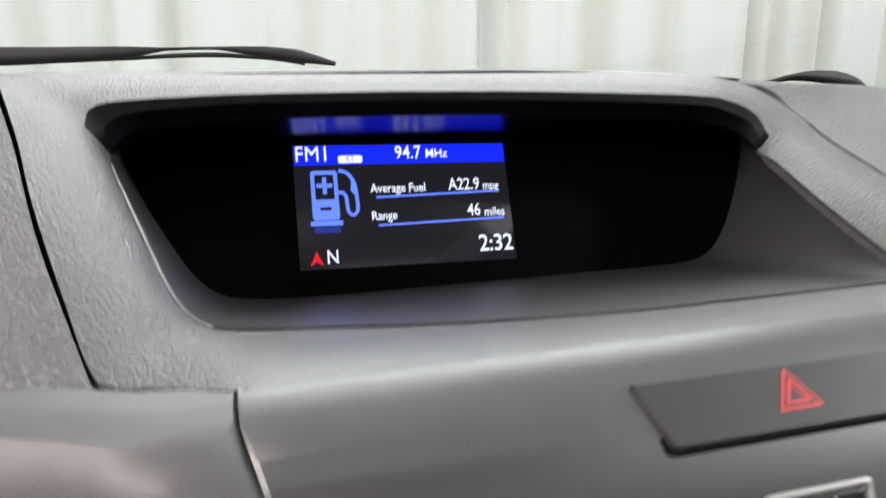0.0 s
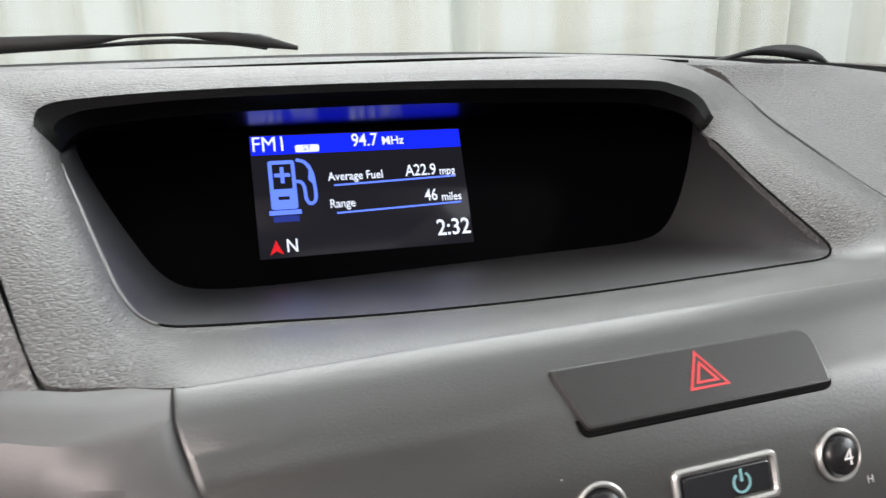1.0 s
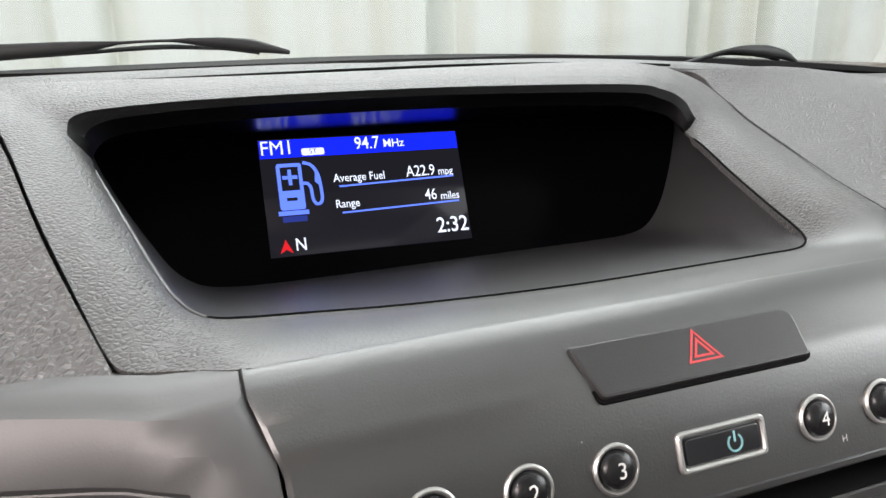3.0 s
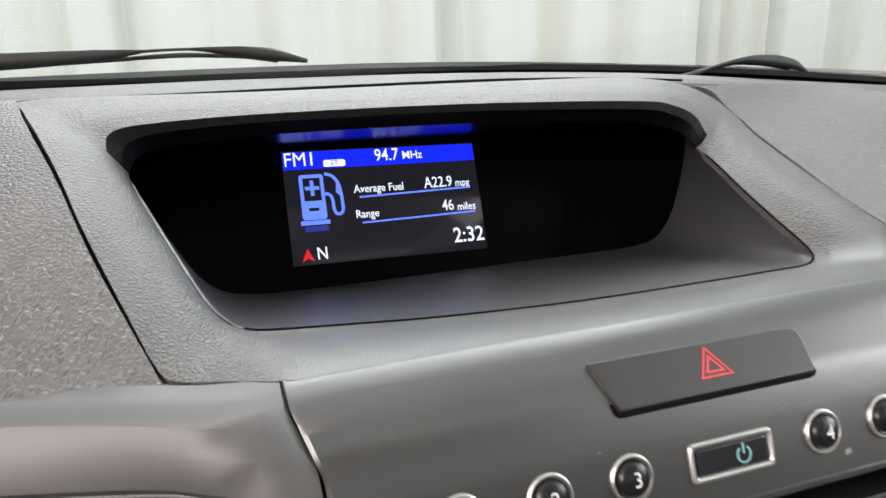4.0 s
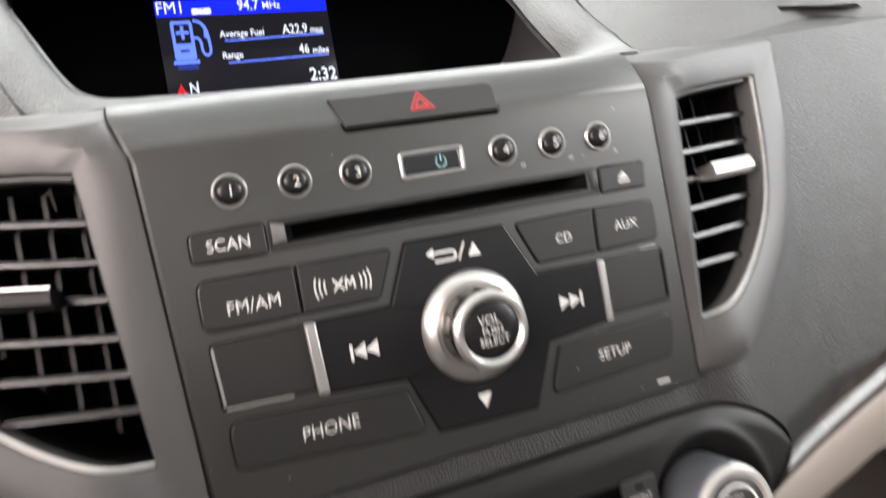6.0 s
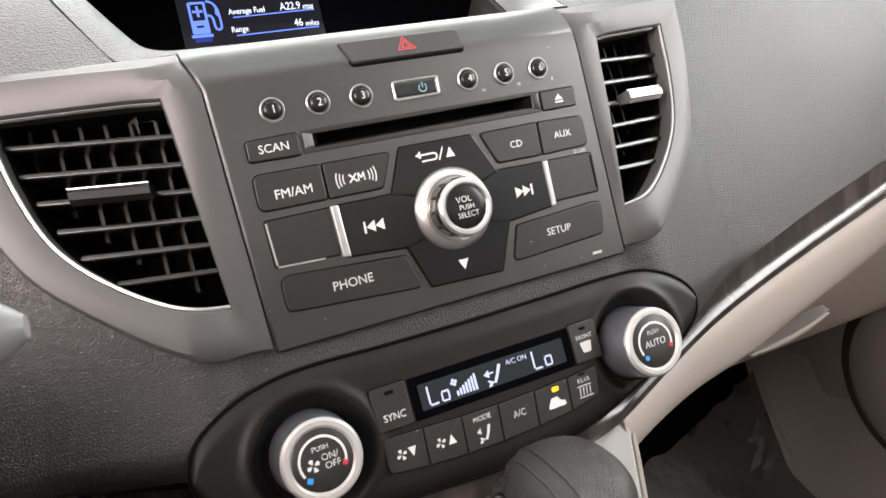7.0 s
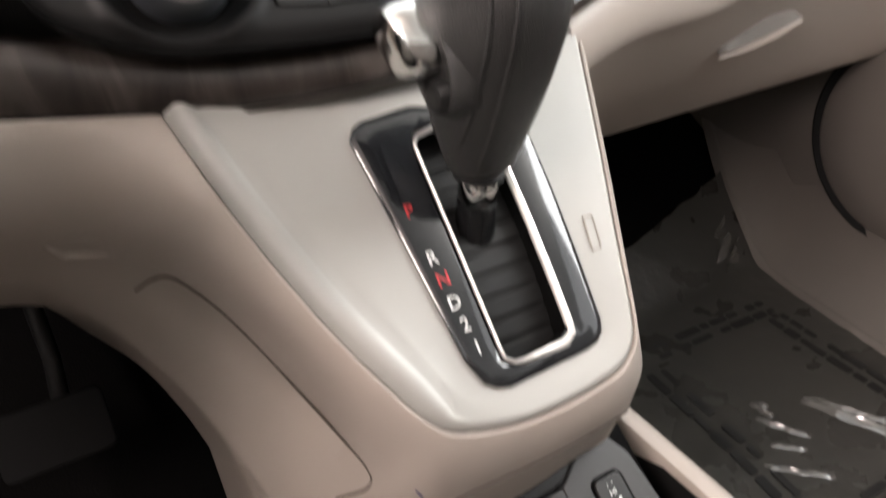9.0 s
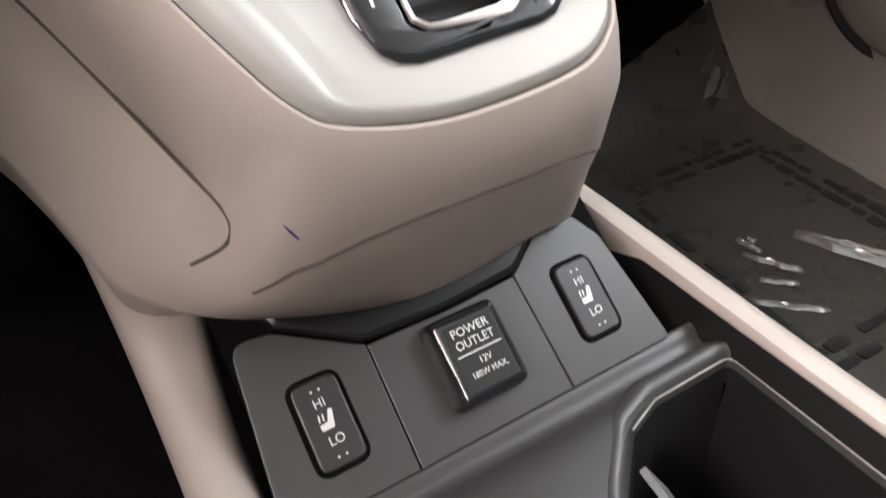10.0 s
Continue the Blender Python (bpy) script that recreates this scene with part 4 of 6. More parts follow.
    # piano-black cross round the knob
    pc = [(-15.6, 82.2), (24.4, 81.8), (35, 61.2), (64.6, 60.4), (65.2, 36.2), (36.5, 33.6), (27, 9.2), (-13.8, 10.8), (-22.5, 33.2), (-52.5, 35.6), (-54, 60.8), (-24.5, 60.6)]
    part("gap", slab(AUD, offset([Vector(p) for p in rpoly(pc, 0.8, 3)], -0.6), -0.6, 0.14, 0.05), GAP, a)
    part("cross_plate", slab(AUD, rpoly(pc, 0.8, 3), -0.5, 1.5, 0.5), PIANO, a, "piano black plate of skip keys")
    for p, q in (((-24, 60.4), (-12, 57.2)), ((34.4, 60.9), (24, 57.0)), ((-22.2, 33.4), (-9, 36.5)), ((36.2, 33.8), (23, 36.2))):
        flat(AUD, [strip(p, q, 0.7)], GAP, a, 1.56, "joint")
    part("silver_bar", slab(AUD, rpoly([(-55.8, 36.0), (-51.6, 35.4), (-52.6, 61.0), (-56.6, 61.2)], 0.8, 3), -0.4, 2.4, 0.8), SATIN, a, "satin silver edge of the skip key")
    part("silver_bar", slab(AUD, rpoly([(63.0, 36.0), (66.2, 36.0), (65.8, 60.6), (62.6, 60.6)], 0.8, 3), -0.4, 2.4, 0.8), SATIN, a, "satin silver edge of the skip key")
    z = 1.65
    flat(AUD, [rect(-42.4, 44.6, -41.4, 50.4), [(-41.2, 47.5), (-36.6, 44.6), (-36.6, 50.4)], [(-36.6, 47.5), (-32, 44.6), (-32, 50.4)]], INK, a, z, "skip_symbol")
    flat(AUD, [rect(52.6, 44.6, 53.6, 50.4), [(52.4, 47.5), (47.8, 44.6), (47.8, 50.4)], [(47.8, 47.5), (43.2, 44.6), (43.2, 50.4)]], INK, a, z, "skip_symbol")
    flat(AUD, [[(2.5, 20.6), (8.3, 20.6), (5.4, 15.2)]], INK, a, z, "down_symbol")
    flat(AUD, [[(8, 73), (13.2, 73), (10.6, 78)], strip((4.0, 72.4), (7.0, 78.6), 0.7), strip((-7, 76.4), (1.5, 76.4), 0.9), strip((-5.5, 73.2), (1.5, 73.2), 0.9), arc(1.5, 74.8, 1.15, 2.05, -90, 90, 8), [(-8.6, 76.4), (-5.6, 78.4), (-5.6, 74.6)]], INK, a, z, "return_symbol")
    # preset buttons
    for i, (x, ink) in enumerate(((-72.5, 1), (-50.5, 1), (-28.8, 1), (29.6, 1), (51.2, 1), (72.4, 1))):
        part("preset_ring", ring(AUD, circle(x, 110, 5.9), circle(x, 110, 4.7), -0.3, 1.1, 0.45), SATIN_DARK, a, "satin silver ring")
        b = part("preset_button", turned(AUD, x, 110, [(4.5, -0.2), (4.4, 1.2), (3.9, 2.0), (2.9, 2.5), (1.2, 2.75)], 28), PIANO, a, "domed black preset button")
        text(str(i + 1), AUD, x + 0.2, 109.9, 5.2, INK, b, 2.95)
    for x, w in ((37.4, "H"), (58.9, "M"), (80.1, "R")):
        text(w, AUD, x, 103.2, 2.6, INK_DIM, a, 0.2)
    part("power_frame", ring(AUD, rpoly(rect(-12.4, 104.6, 13.2, 114.6), 1.8, 4), rpoly(rect(-10.9, 106.0, 11.7, 113.3), 1.0, 4), -0.3, 1.1, 0.5), SATIN_DARK, a, "satin silver frame")
    b = part("power_button", slab(AUD, rpoly(rect(-10.3, 106.5, 11.1, 112.8), 1.0, 4), -0.3, 0.9, 0.4), GLOSSY_PLATE, a)
    flat(AUD, [arc(3.6, 109.4, 1.75, 2.25, 125, 415, 20), strip((3.6, 109.6), (3.6, 112.2), 0.55)], TEAL_INK, b, 1.05, "power_symbol")
    # volume knob
    part("knob_skirt", turned(AUD, 6.0, 47.0, [(21.2, 0), (21.2, 1.8), (20.6, 3.4), (18.6, 5.2), (16.8, 6.0), (15.6, 5.6)], 64), SATIN, a, "polished skirt of the knob")
    part("knob_body", turned(AUD, 6.0, 47.0, [(15.4, 4.0), (15.0, 6.0), (14.3, 10), (14.0, 16), (13.6, 16.6)], 64), plain("dark_chrome", (0.3, 0.29, 0.28), 0.18, 1.0), a)
    for i in range(12):
        q = 2 * math.pi * i / 12
        bm = bmesh.new()
        loft(bm, [lift(AUD, [(6.0 + r * math.cos(q + e), 47.0 + r * math.sin(q + e)) for r, e in ((14.9, -0.05), (14.9, 0.05), (13.6, 0.05), (13.6, -0.05))], h) for h in (7.5, 15.4)], cap0=True, cap1=True)
        part("knob_grip", bm, BLACK, a)
    part("knob_ring", ring(AUD, circle(6.0, 47.0, 14.3, 64), circle(6.0, 47.0, 10.9, 64), 15.2, 18.2, 1.0), SATIN, a, "brushed silver ring")
    k = part("knob_cap", turned(AUD, 6.0, 47.0, [(10.9, 14), (10.8, 17.0), (10.0, 17.5), (6, 17.7)], 48), PIANO, a)
    text("VOL", AUD, 5.0, 50.8, 4.4, INK, k, 17.9)
    text("PUSH", AUD, 6.0, 46.9, 3.5, INK, k, 17.9)
    text("SELECT", AUD, 6.2, 43.1, 3.9, INK, k, 17.9, stretch=0.92)
    flat(AUD, [rect(84, 4, 90, 5.4)], INK_DIM, a, 0.3, "maker_mark")
    return a


def hazard():
    h = thing("hazard_switch", "charcoal hazard warning switch with a red triangle", "switch")
    pts = rpoly([(-29.4, -1.4), (30.6, -1.4), (32.6, 12.2), (-33.4, 12.4)], [1.5, 1.5, 4, 1.2], 5)
    part("gap", slab(HAZ, offset(pts, -0.9), -2.5, 0.3, 0.1), GAP, h)
    part("rocker", slab(HAZ, pts, -2, 1.6, 0.7), BUTTON, h)
    tri = lambda s: [(0.8 + 5.0 * s * math.cos(radians(a)), 5.2 + 5.0 * s * math.sin(radians(a))) for a in (90, 210, 330)]
    for o, i in ((1.16, 0.96), (0.68, 0.46)):
        p, q = tri(o), tri(i)
        flat(HAZ, [[p[k], p[(k + 1) % 3], q[(k + 1) % 3], q[k]] for k in range(3)], RED_INK, h, 1.75, "warning_triangle")
    return h


audio()
hazard()


# ---------- air vents ----------
def vent(s):
    v = thing("air_vent", "graphite framed air vent with black slats and a bright lower edge", "air vent", "dashboard vents")
    nrm = Vector((0.356 * s, -1, 0.562)).normalized()
    P = lambda ax, z, h=0.0: Vector((s * ax, vent_y(ax, z), z)) + nrm * h

    def resample(poly, follow=False, n0=12, n1=40, n2=24):
        # top edge, curved edge, straight inner edge, each with a fixed count
        top = [Vector(poly[0]).lerp(Vector(poly[1]), k / n0) for k in range(n0)]
        cv = curve([Vector(p) for p in poly[1:]], 8)
        step = (len(cv) - 1) / n1
        mid = [cv[int(k * step)].lerp(cv[min(len(cv) - 1, int(k * step) + 1)], k * step - int(k * step)) for k in range(n1)]
        inn = [Vector(poly[-1]).lerp(Vector(poly[0]), k / n2) for k in range(n2)]
        if follow:
            inn = [Vector((0.0960 + 0.0052 * min(1, max(0, (q.y - 0.592) / 0.13)) + 0.0042 * min(1, max(0, (q.y - 0.708) / 0.012)), q.y)) for q in inn]
        return top + mid + inn

    ends = ((0.1062, 0.7195), (0.0972, 0.5925)) if s < 0 else ((0.0996, 0.7195), (0.1056, 0.5945))
    o, i = resample([ends[0]] + VENT_OUT[1:-1] + [ends[1]], s < 0), resample(VENT_IN)
    mid = [a.lerp(b, 0.5) for a, b in zip(o, i)]
    near = [a.lerp(b, 0.12) for a, b in zip(o, i)]
    bm = bmesh.new()
    def back(p, dy, dz):
        w = min(1, max(0, (0.19 - p.x) / 0.06)) * min(1, max(0, (p.y - 0.705) / 0.01))
        return P(*p) + Vector((0, dy, dz * w - 0.001 * (1 - w)))
    def beside(p):
        # 1 along the joint with the audio panel, where the frame stays level
        w = min(1, max(0, (0.114 - p.x) / 0.006)) * min(1, max(0, (0.716 - p.y) / 0.012))
        return w * w * (3 - 2 * w)
    def roll(p):
        # the upper edge rolls straight into the ledge, the sides drop into the joint
        w = min(1, max(0, (p.y - 0.705) / 0.01))
        side = P(*p, -0.001 + 0.0035 * beside(p)) + Vector((0, 0.003 - 0.002 * beside(p), 0))
        return side.lerp(P(*p, 0.0008) + Vector((0, 0.0035, 0.0012)), w)
    loft(bm, [[back(p, 0.022, -0.010) for p in o], [back(p, 0.014, 0.0012) for p in o], [back(p, 0.008, 0.0018) for p in o], [roll(p) for p in o], [P(*p, 0.0008 + 0.0024 * beside(p)) for p in o], [P(*p, 0.0035) for p in near], [P(*p, 0.0045) for p in mid],
              [P(*a.lerp(b, 0.93), 0.0025) for a, b in zip(o, i)], [P(*p, 0.0005) for p in i], [P(*p, -0.012) for p in i]])
    part("frame", bm, FRAME, v)
    bm = bmesh.new()
    loft(bm, [[P(*p, -0.008) for p in i], [P(*p, -0.035) for p in i], [P(*p, -0.05) for p in i]], cap1=True)
    part("duct", bm, GAP, v)
    bm = bmesh.new()
    cv = i[12:53]
    tube(bm, [P(*p, 0.001) for p in cv], 0.0009, 8)
    part("bright_edge", bm, SATIN, v, "satin silver line along the lower edge")
    bm = bmesh.new()
    tube(bm, [P(*p, -0.001) for p in i[0:12]], 0.0014, 8)
    part("upper_edge", bm, FRAME, v)
    lean = lambda x: -0.10 * (x - 0.15) if s > 0 else 0.0
    for k, (z, xo, xi) in enumerate(((0.691, 0.1875, 0.1185), (0.679, 0.184, 0.1175), (0.6675, 0.1795, 0.1165), (0.6555, 0.174, 0.1152), (0.644, 0.167, 0.114), (0.6325, 0.155, 0.1132))):
        bm = bmesh.new()
        prof = [(0.0, 0.0012), (0.0006, 0.0004), (0.0006, -0.0006), (0, -0.0012), (-0.012, -0.0018), (-0.018, -0.001), (-0.018, 0.0006), (-0.012, 0.0014)]
        loft(bm, [[P(x, z + dz + lean(x), -0.006 + h) for h, dz in prof] for x in (xi - 0.001, xo + 0.001)], cap0=True, cap1=True)
        part("slat", bm, SLAT, v)
        if k == 2:
            x0, x1 = (0.131, 0.164) if s < 0 else (0.137, 0.170)
            bm = bmesh.new()
            loft(bm, [[P(x, z + dz + lean(x), h) for h, dz in ((0.002, 0.0035), (0.0035, 0.002), (0.0035, -0.001), (0.001, -0.003), (-0.006, -0.002), (-0.006, 0.003))] for x in (x0, x0 + 0.001, x1 - 0.001, x1)], cap0=True, cap1=True)
            part("tab", bm, VANE if s < 0 else SATIN_DARK, v, "sliding tab")
            bm = bmesh.new()
            tube(bm, [P(x, z + 0.0036 + lean(x), 0.0022) for x in (x0, (x0 + x1) / 2, x1)], 0.00045, 8)
            part("tab_line", bm, SATIN, v)
    for x in (0.128, 0.139, 0.150, 0.161, 0.172, 0.183):
        bm = bmesh.new()
        zb = 0.624 + max(0, x - 0.118) ** 1.6 * 4.2
        loft(bm, [[P(x - 0.0008, z, -0.022), P(x + 0.0008, z, -0.022), P(x + 0.0008, z, -0.036), P(x - 0.0008, z, -0.036)] for z in (zb, 0.7015)], cap0=True, cap1=True)
        part("vane", bm, VANE, v)
    return v


vent(-1)
vent(1)


# ---------- climate panel ----------
DIALS = (-91.2, 95.2)


def fan(cx, cy, s=1.0):
    """Four swept blades round a hub."""
    out = []
    for k in range(4):
        a0 = radians(90 * k + 20)
        blade = [(0.5, 0.0), (1.4, -0.42), (2.3, -0.40), (2.75, -0.05), (2.6, 0.32), (1.7, 0.40), (0.9, 0.35)]
        out.append([(cx + s * r * math.cos(a0 + w), cy + s * r * math.sin(a0 + w)) for r, w in blade])
    return out


def climate():
    c = thing("climate_panel", "dark climate control panel with two silver-ringed dials and a lit display", "climate controls")
    outline = CLIMATE_EDGE

    def height(p, d):
        # crowned shell with a dished, softly lipped well round each dial; d = distance from the edge
        h = 1.2 - 3.4 * (1 - min(1, d / 9)) ** 2
        for cx in DIALS:
            r = (p - Vector((cx, 8.8))).length
            if r < 37:
                k = min(1, max(0, (r - 20.5) / 9.0))
                k = k * k * (3 - 2 * k)
                h = h * k + 1.6 * math.exp(-((r - 30.5) / 3.0) ** 2) * min(1, d / 5) - 7.0 * (1 - k)
        return h

    def span(x):
        ys = []
        for p, q in zip(outline, outline[1:] + outline[:1]):
            if (p.x <= x) != (q.x <= x):
                ys.append(p.y + (q.y - p.y) * (x - p.x) / (q.x - p.x))
        return min(ys), max(ys)
    x0, x1 = min(p.x for p in outline) + 0.05, max(p.x for p in outline) - 0.05
    bm = bmesh.new()
    cols = []
    for i in range(221):
        u = 0.5 - 0.5 * math.cos(math.pi * i / 220)
        x = x0 + (x1 - x0) * (0.35 * u + 0.65 * i / 220)
        lo, hi = span(x)
        col = [CLI @ Vector((x, lo, -14))]
        for j in range(49):
            y = lo + (hi - lo) * j / 48
            col.append(CLI @ Vector((x, y, height(Vector((x, y)), min(hi - y, y - lo)))))
        cols.append(col + [CLI @ Vector((x, hi, -14))])
    loft(bm, cols, closed=False)
    part("panel", bm, PANEL, c)
    bm = bmesh.new()
    tube(bm, lift(CLI, offset(outline, -0.5) + [offset(outline, -0.5)[0]], -1.8), 0.0009, 6)
    part("groove", bm, GAP, c, "dark joint round the panel")
    Z = 1.2

    def key(pts, r=1.4, h=1.6, name="button"):
        b = rpoly(pts, r, 4)
        part("gap", slab(CLI, offset([Vector(p) for p in b], -0.6), 0.2, Z + 0.1, 0.05), GAP, c)
        return part(name, slab(CLI, b, 0.3, Z + h, 0.5), BUTTON, c)

    k = key(rect(-60, 7.8, -41.6, 29.0))
    text("SYNC", CLI, -50.6, 13.8, 5.0, INK, k, Z + 1.7, stretch=0.92)
    flat(CLI, [rpoly(rect(-53, 24.6, -48.4, 26.4), 0.6, 2)], GAP, k, Z + 1.75, "lamp_slit")
    k = key(rect(53.8, 8, 70.6, 29.2))
    text("FRONT", CLI, 62, 21.2, 3.4, INK_DIM, k, Z + 1.7, stretch=0.95)
    flat(CLI, [rpoly([(58.4, 18.6), (65.6, 18.6), (64.4, 12.8), (59.6, 12.8)], 0.8, 3)], INK_DIM, k, Z + 1.75, "defrost_symbol")
    flat(CLI, [rpoly(rect(60, 25, 64.2, 26.6), 0.6, 2)], GAP, k, Z + 1.75, "lamp_slit")
    part("display_window", slab(CLI, rpoly(rect(-40.2, 7.6, 53.0, 28.6), 0.8, 3), 0.4, Z + 0.9, 0.3), GLOSS, c, "smoked display window")
    part("display_field", slab(CLI, rpoly(rect(-36, 11.4, 48.5, 24.4), 0.4, 2), 0.4, Z + 1.0, 0.05), CLIM_BG, c)
    z = Z + 1.2
    seg = []
    x, y, w, hh = -31.5, 13.0, 4.6, 9.4
    seg += [strip((x, y + 0.5), (x, y + hh), 1.0), strip((x + 0.3, y), (x + w, y), 1.0)]
    x = -24.6
    seg += [strip((x, y), (x + 3.8, y), 0.9), strip((x, y + 4.6), (x + 3.8, y + 4.6), 0.9), strip((x, y + 0.4), (x, y + 4.2), 0.9), strip((x + 3.8, y + 0.4), (x + 3.8, y + 4.2), 0.9)]
    for i in range(7):
        seg.append(rect(-16.6 + i * 1.75, 13, -15.4 + i * 1.75, 15.6 + i * 0.95))
    seg += [arc(-17.0 + 1.1 * math.cos(q), 20.2 + 1.1 * math.sin(q), 0, 0.85, 0, 350, 8) for q in (0.3, 1.87, 3.44, 5.0)]
    # seated figure-free airflow sign: two arrows and a bent bar
    seg += [strip((5.0, 13.2), (7.4, 17.2), 1.5), strip((7.4, 17.2), (9.4, 21.8), 1.7), strip((4.2, 13.4), (1.4, 15.0), 1.0), [(-0.4, 18.4), (2.6, 20.6), (2.6, 16.4)], strip((2.4, 18.6), (5.2, 18.6), 0.8), [(1.0, 11.8), (3.6, 12.2), (2.4, 14.6)]]
    for piece in seg:
        flat(CLI, [piece], CLIM_LIT, c, z, "lit_segment")
    text("A/C ON", CLI, 19.5, 21.0, 4.0, CLIM_LIT, c, z, stretch=0.9)
    x = 29.0
    seg = [strip((x, y + 0.5), (x, y + hh), 1.0), strip((x + 0.3, y), (x + w, y), 1.0)]
    x = 36
    seg += [strip((x, y), (x + 3.8, y), 0.9), strip((x, y + 4.6), (x + 3.8, y + 4.6), 0.9), strip((x, y + 0.4), (x, y + 4.2), 0.9), strip((x + 3.8, y + 0.4), (x + 3.8, y + 4.2), 0.9)]
    for piece in seg:
        flat(CLI, [piece], CLIM_LIT, c, z, "lit_segment")
    # lower row of keys
    tops = [-60, -38.5, -17.8, 3.2, 24.8, 45.6, 65.2]
    bots = [-60, -39.4, -18.8, 1.6, 23.0, 44.2, 62.8]
    ty = [4.6, 3.8, 2.6, 2.2, 2.4, 3.0, 4.2]
    by = [-12.0, -14.4, -15.8, -16.2, -15.6, -14.2, -10.6]
    K = []
    for i in range(6):
        g = 0.35
        pts = [(bots[i] + g, by[i]), (bots[i + 1] - g, by[i + 1]), (tops[i + 1] - g, ty[i + 1]), (tops[i] + g, ty[i])]
        r = [3.2 if i == 0 else 0.5, 3.0 if i == 5 else 0.5, 0.5, 0.5]
        K.append(key(pts, r, 1.3))
    z = Z + 1.5

    flat(CLI, fan(-52, -4.8) + [[(-48.4, -2.6), (-44.2, -2.6), (-46.3, -7.2)]], INK, K[0], z, "fan_down_symbol")
    flat(CLI, fan(-31.5, -6.0) + [[(-27.6, -8.2), (-23.4, -8.2), (-25.5, -3.6)]], INK, K[1], z, "fan_up_symbol")
    text("MODE", CLI, -7.4, -1.2, 3.6, INK, K[2], z)
    flat(CLI, [strip((-7.6, -12.2), (-6, -9.4), 1.2), strip((-6, -9.4), (-4.6, -5.4), 1.4), strip((-8.6, -12), (-10.8, -10.6), 0.9), [(-12, -7.6), (-9.6, -5.8), (-9.6, -9.2)], [(-11.6, -13.4), (-9.4, -13), (-10.4, -11.2)]], INK, K[2], z, "airflow_symbol")
    text("A/C", CLI, 13.6, -5.6, 5.0, INK, K[3], z, stretch=0.9)
    flat(CLI, [rpoly([(30.6, -9.6), (41.4, -9.6), (41.4, -7.2), (38.8, -6.6), (37, -4.2), (33.6, -4.2), (31.6, -6.8)], 0.8, 3)], INK, K[4], z, "recirculation_symbol")
    flat(CLI, [rpoly(rect(34.8, -1.4, 39.0, 1.2), 0.8, 3)], AMBER, K[4], z + 0.3, "amber_lamp")
    text("REAR", CLI, 55, -0.8, 3.4, INK_DIM, K[5], z)
    flat(CLI, [arc(53.6, -5.8, 0.2, 0.5, 0, 180, 4), *[strip((51 + i * 2.1, -8.6), (51.6 + i * 2.1, -4.4), 0.7) for i in range(4)], strip((50, -3.6), (59, -3.6), 0.7), strip((50, -9.4), (59, -9.4), 0.7)], INK_DIM, K[5], z, "defrost_symbol")
    flat(CLI, [rpoly(rect(52.6, 2.0, 56.4, 3.2), 0.4, 2)], GAP, K[5], z, "lamp_slit")
    return c


def dial(cx, words, label):
    d = thing("temperature_dial", label, "dial", "climate dials")
    cy = 8.8
    part("well", turned(CLI, cx, cy, [(22.4, -7.0), (22.0, -6.2), (21.4, -6.0), (19.5, -6.0)], 64), GAP, d, "black gap round the dial")
    part("body", turned(CLI, cx, cy, [(20.2, -7), (19.8, 0.4), (19.6, 2), (18.9, 15.2), (18.5, 15.8), (17.9, 16.0)], 64), surface("blue_grey_knob", (0.13, 0.14, 0.155), 0.32, 0.0006, 0.00001, metal=0.6), d)
    part("silver_ring", ring(CLI, circle(cx, cy, 18.4, 64), circle(cx, cy, 13.9, 64), 15.4, 18.0, 1.2), SILVER_PAINT, d, "satin silver ring")
    k = part("face", turned(CLI, cx, cy, [(13.9, 15.3), (13.9, 17.0), (13.1, 17.4), (6, 17.5)], 48), BUTTON, d)
    z = 17.75
    flat(CLI, [arc(cx, cy, 9.9, 11.0, -18, 208, 40)], INK, k, z, "scale_arc")
    q = radians(213)
    flat(CLI, [strip((cx + 9.2 * math.cos(q + 0.12), cy + 9.2 * math.sin(q + 0.12)), (cx + 11.4 * math.cos(q + 0.22), cy + 11.4 * math.sin(q + 0.22)), 2.6)], BLUE_INK, k, z, "cold_mark")
    q = radians(-22)
    flat(CLI, [strip((cx + 9.2 * math.cos(q), cy + 9.2 * math.sin(q)), (cx + 11.4 * math.cos(q), cy + 11.4 * math.sin(q)), 2.6)], RED_INK, k, z, "hot_mark")
    text("PUSH", CLI, cx, cy + 5.4, 3.2, INK if cx < 0 else INK_DIM, k, z)
    if cx < 0:
        text("ON/", CLI, cx + 3.4, cy + 1.0, 4.2, INK, k, z)
        text("OFF", CLI, cx + 4.0, cy - 2.9, 4.2, INK, k, z)
        flat(CLI, fan(cx - 4.6, cy - 1.2, 1.15), INK, k, z, "fan_symbol")
    else:
        text(words, CLI, cx, cy - 0.4, 5.2, INK, k, z, stretch=0.95)
    return d


climate()
dial(DIALS[0], "ON/", "fan and temperature dial with satin silver ring")
dial(DIALS[1], "AUTO", "automatic temperature dial with satin silver ring")


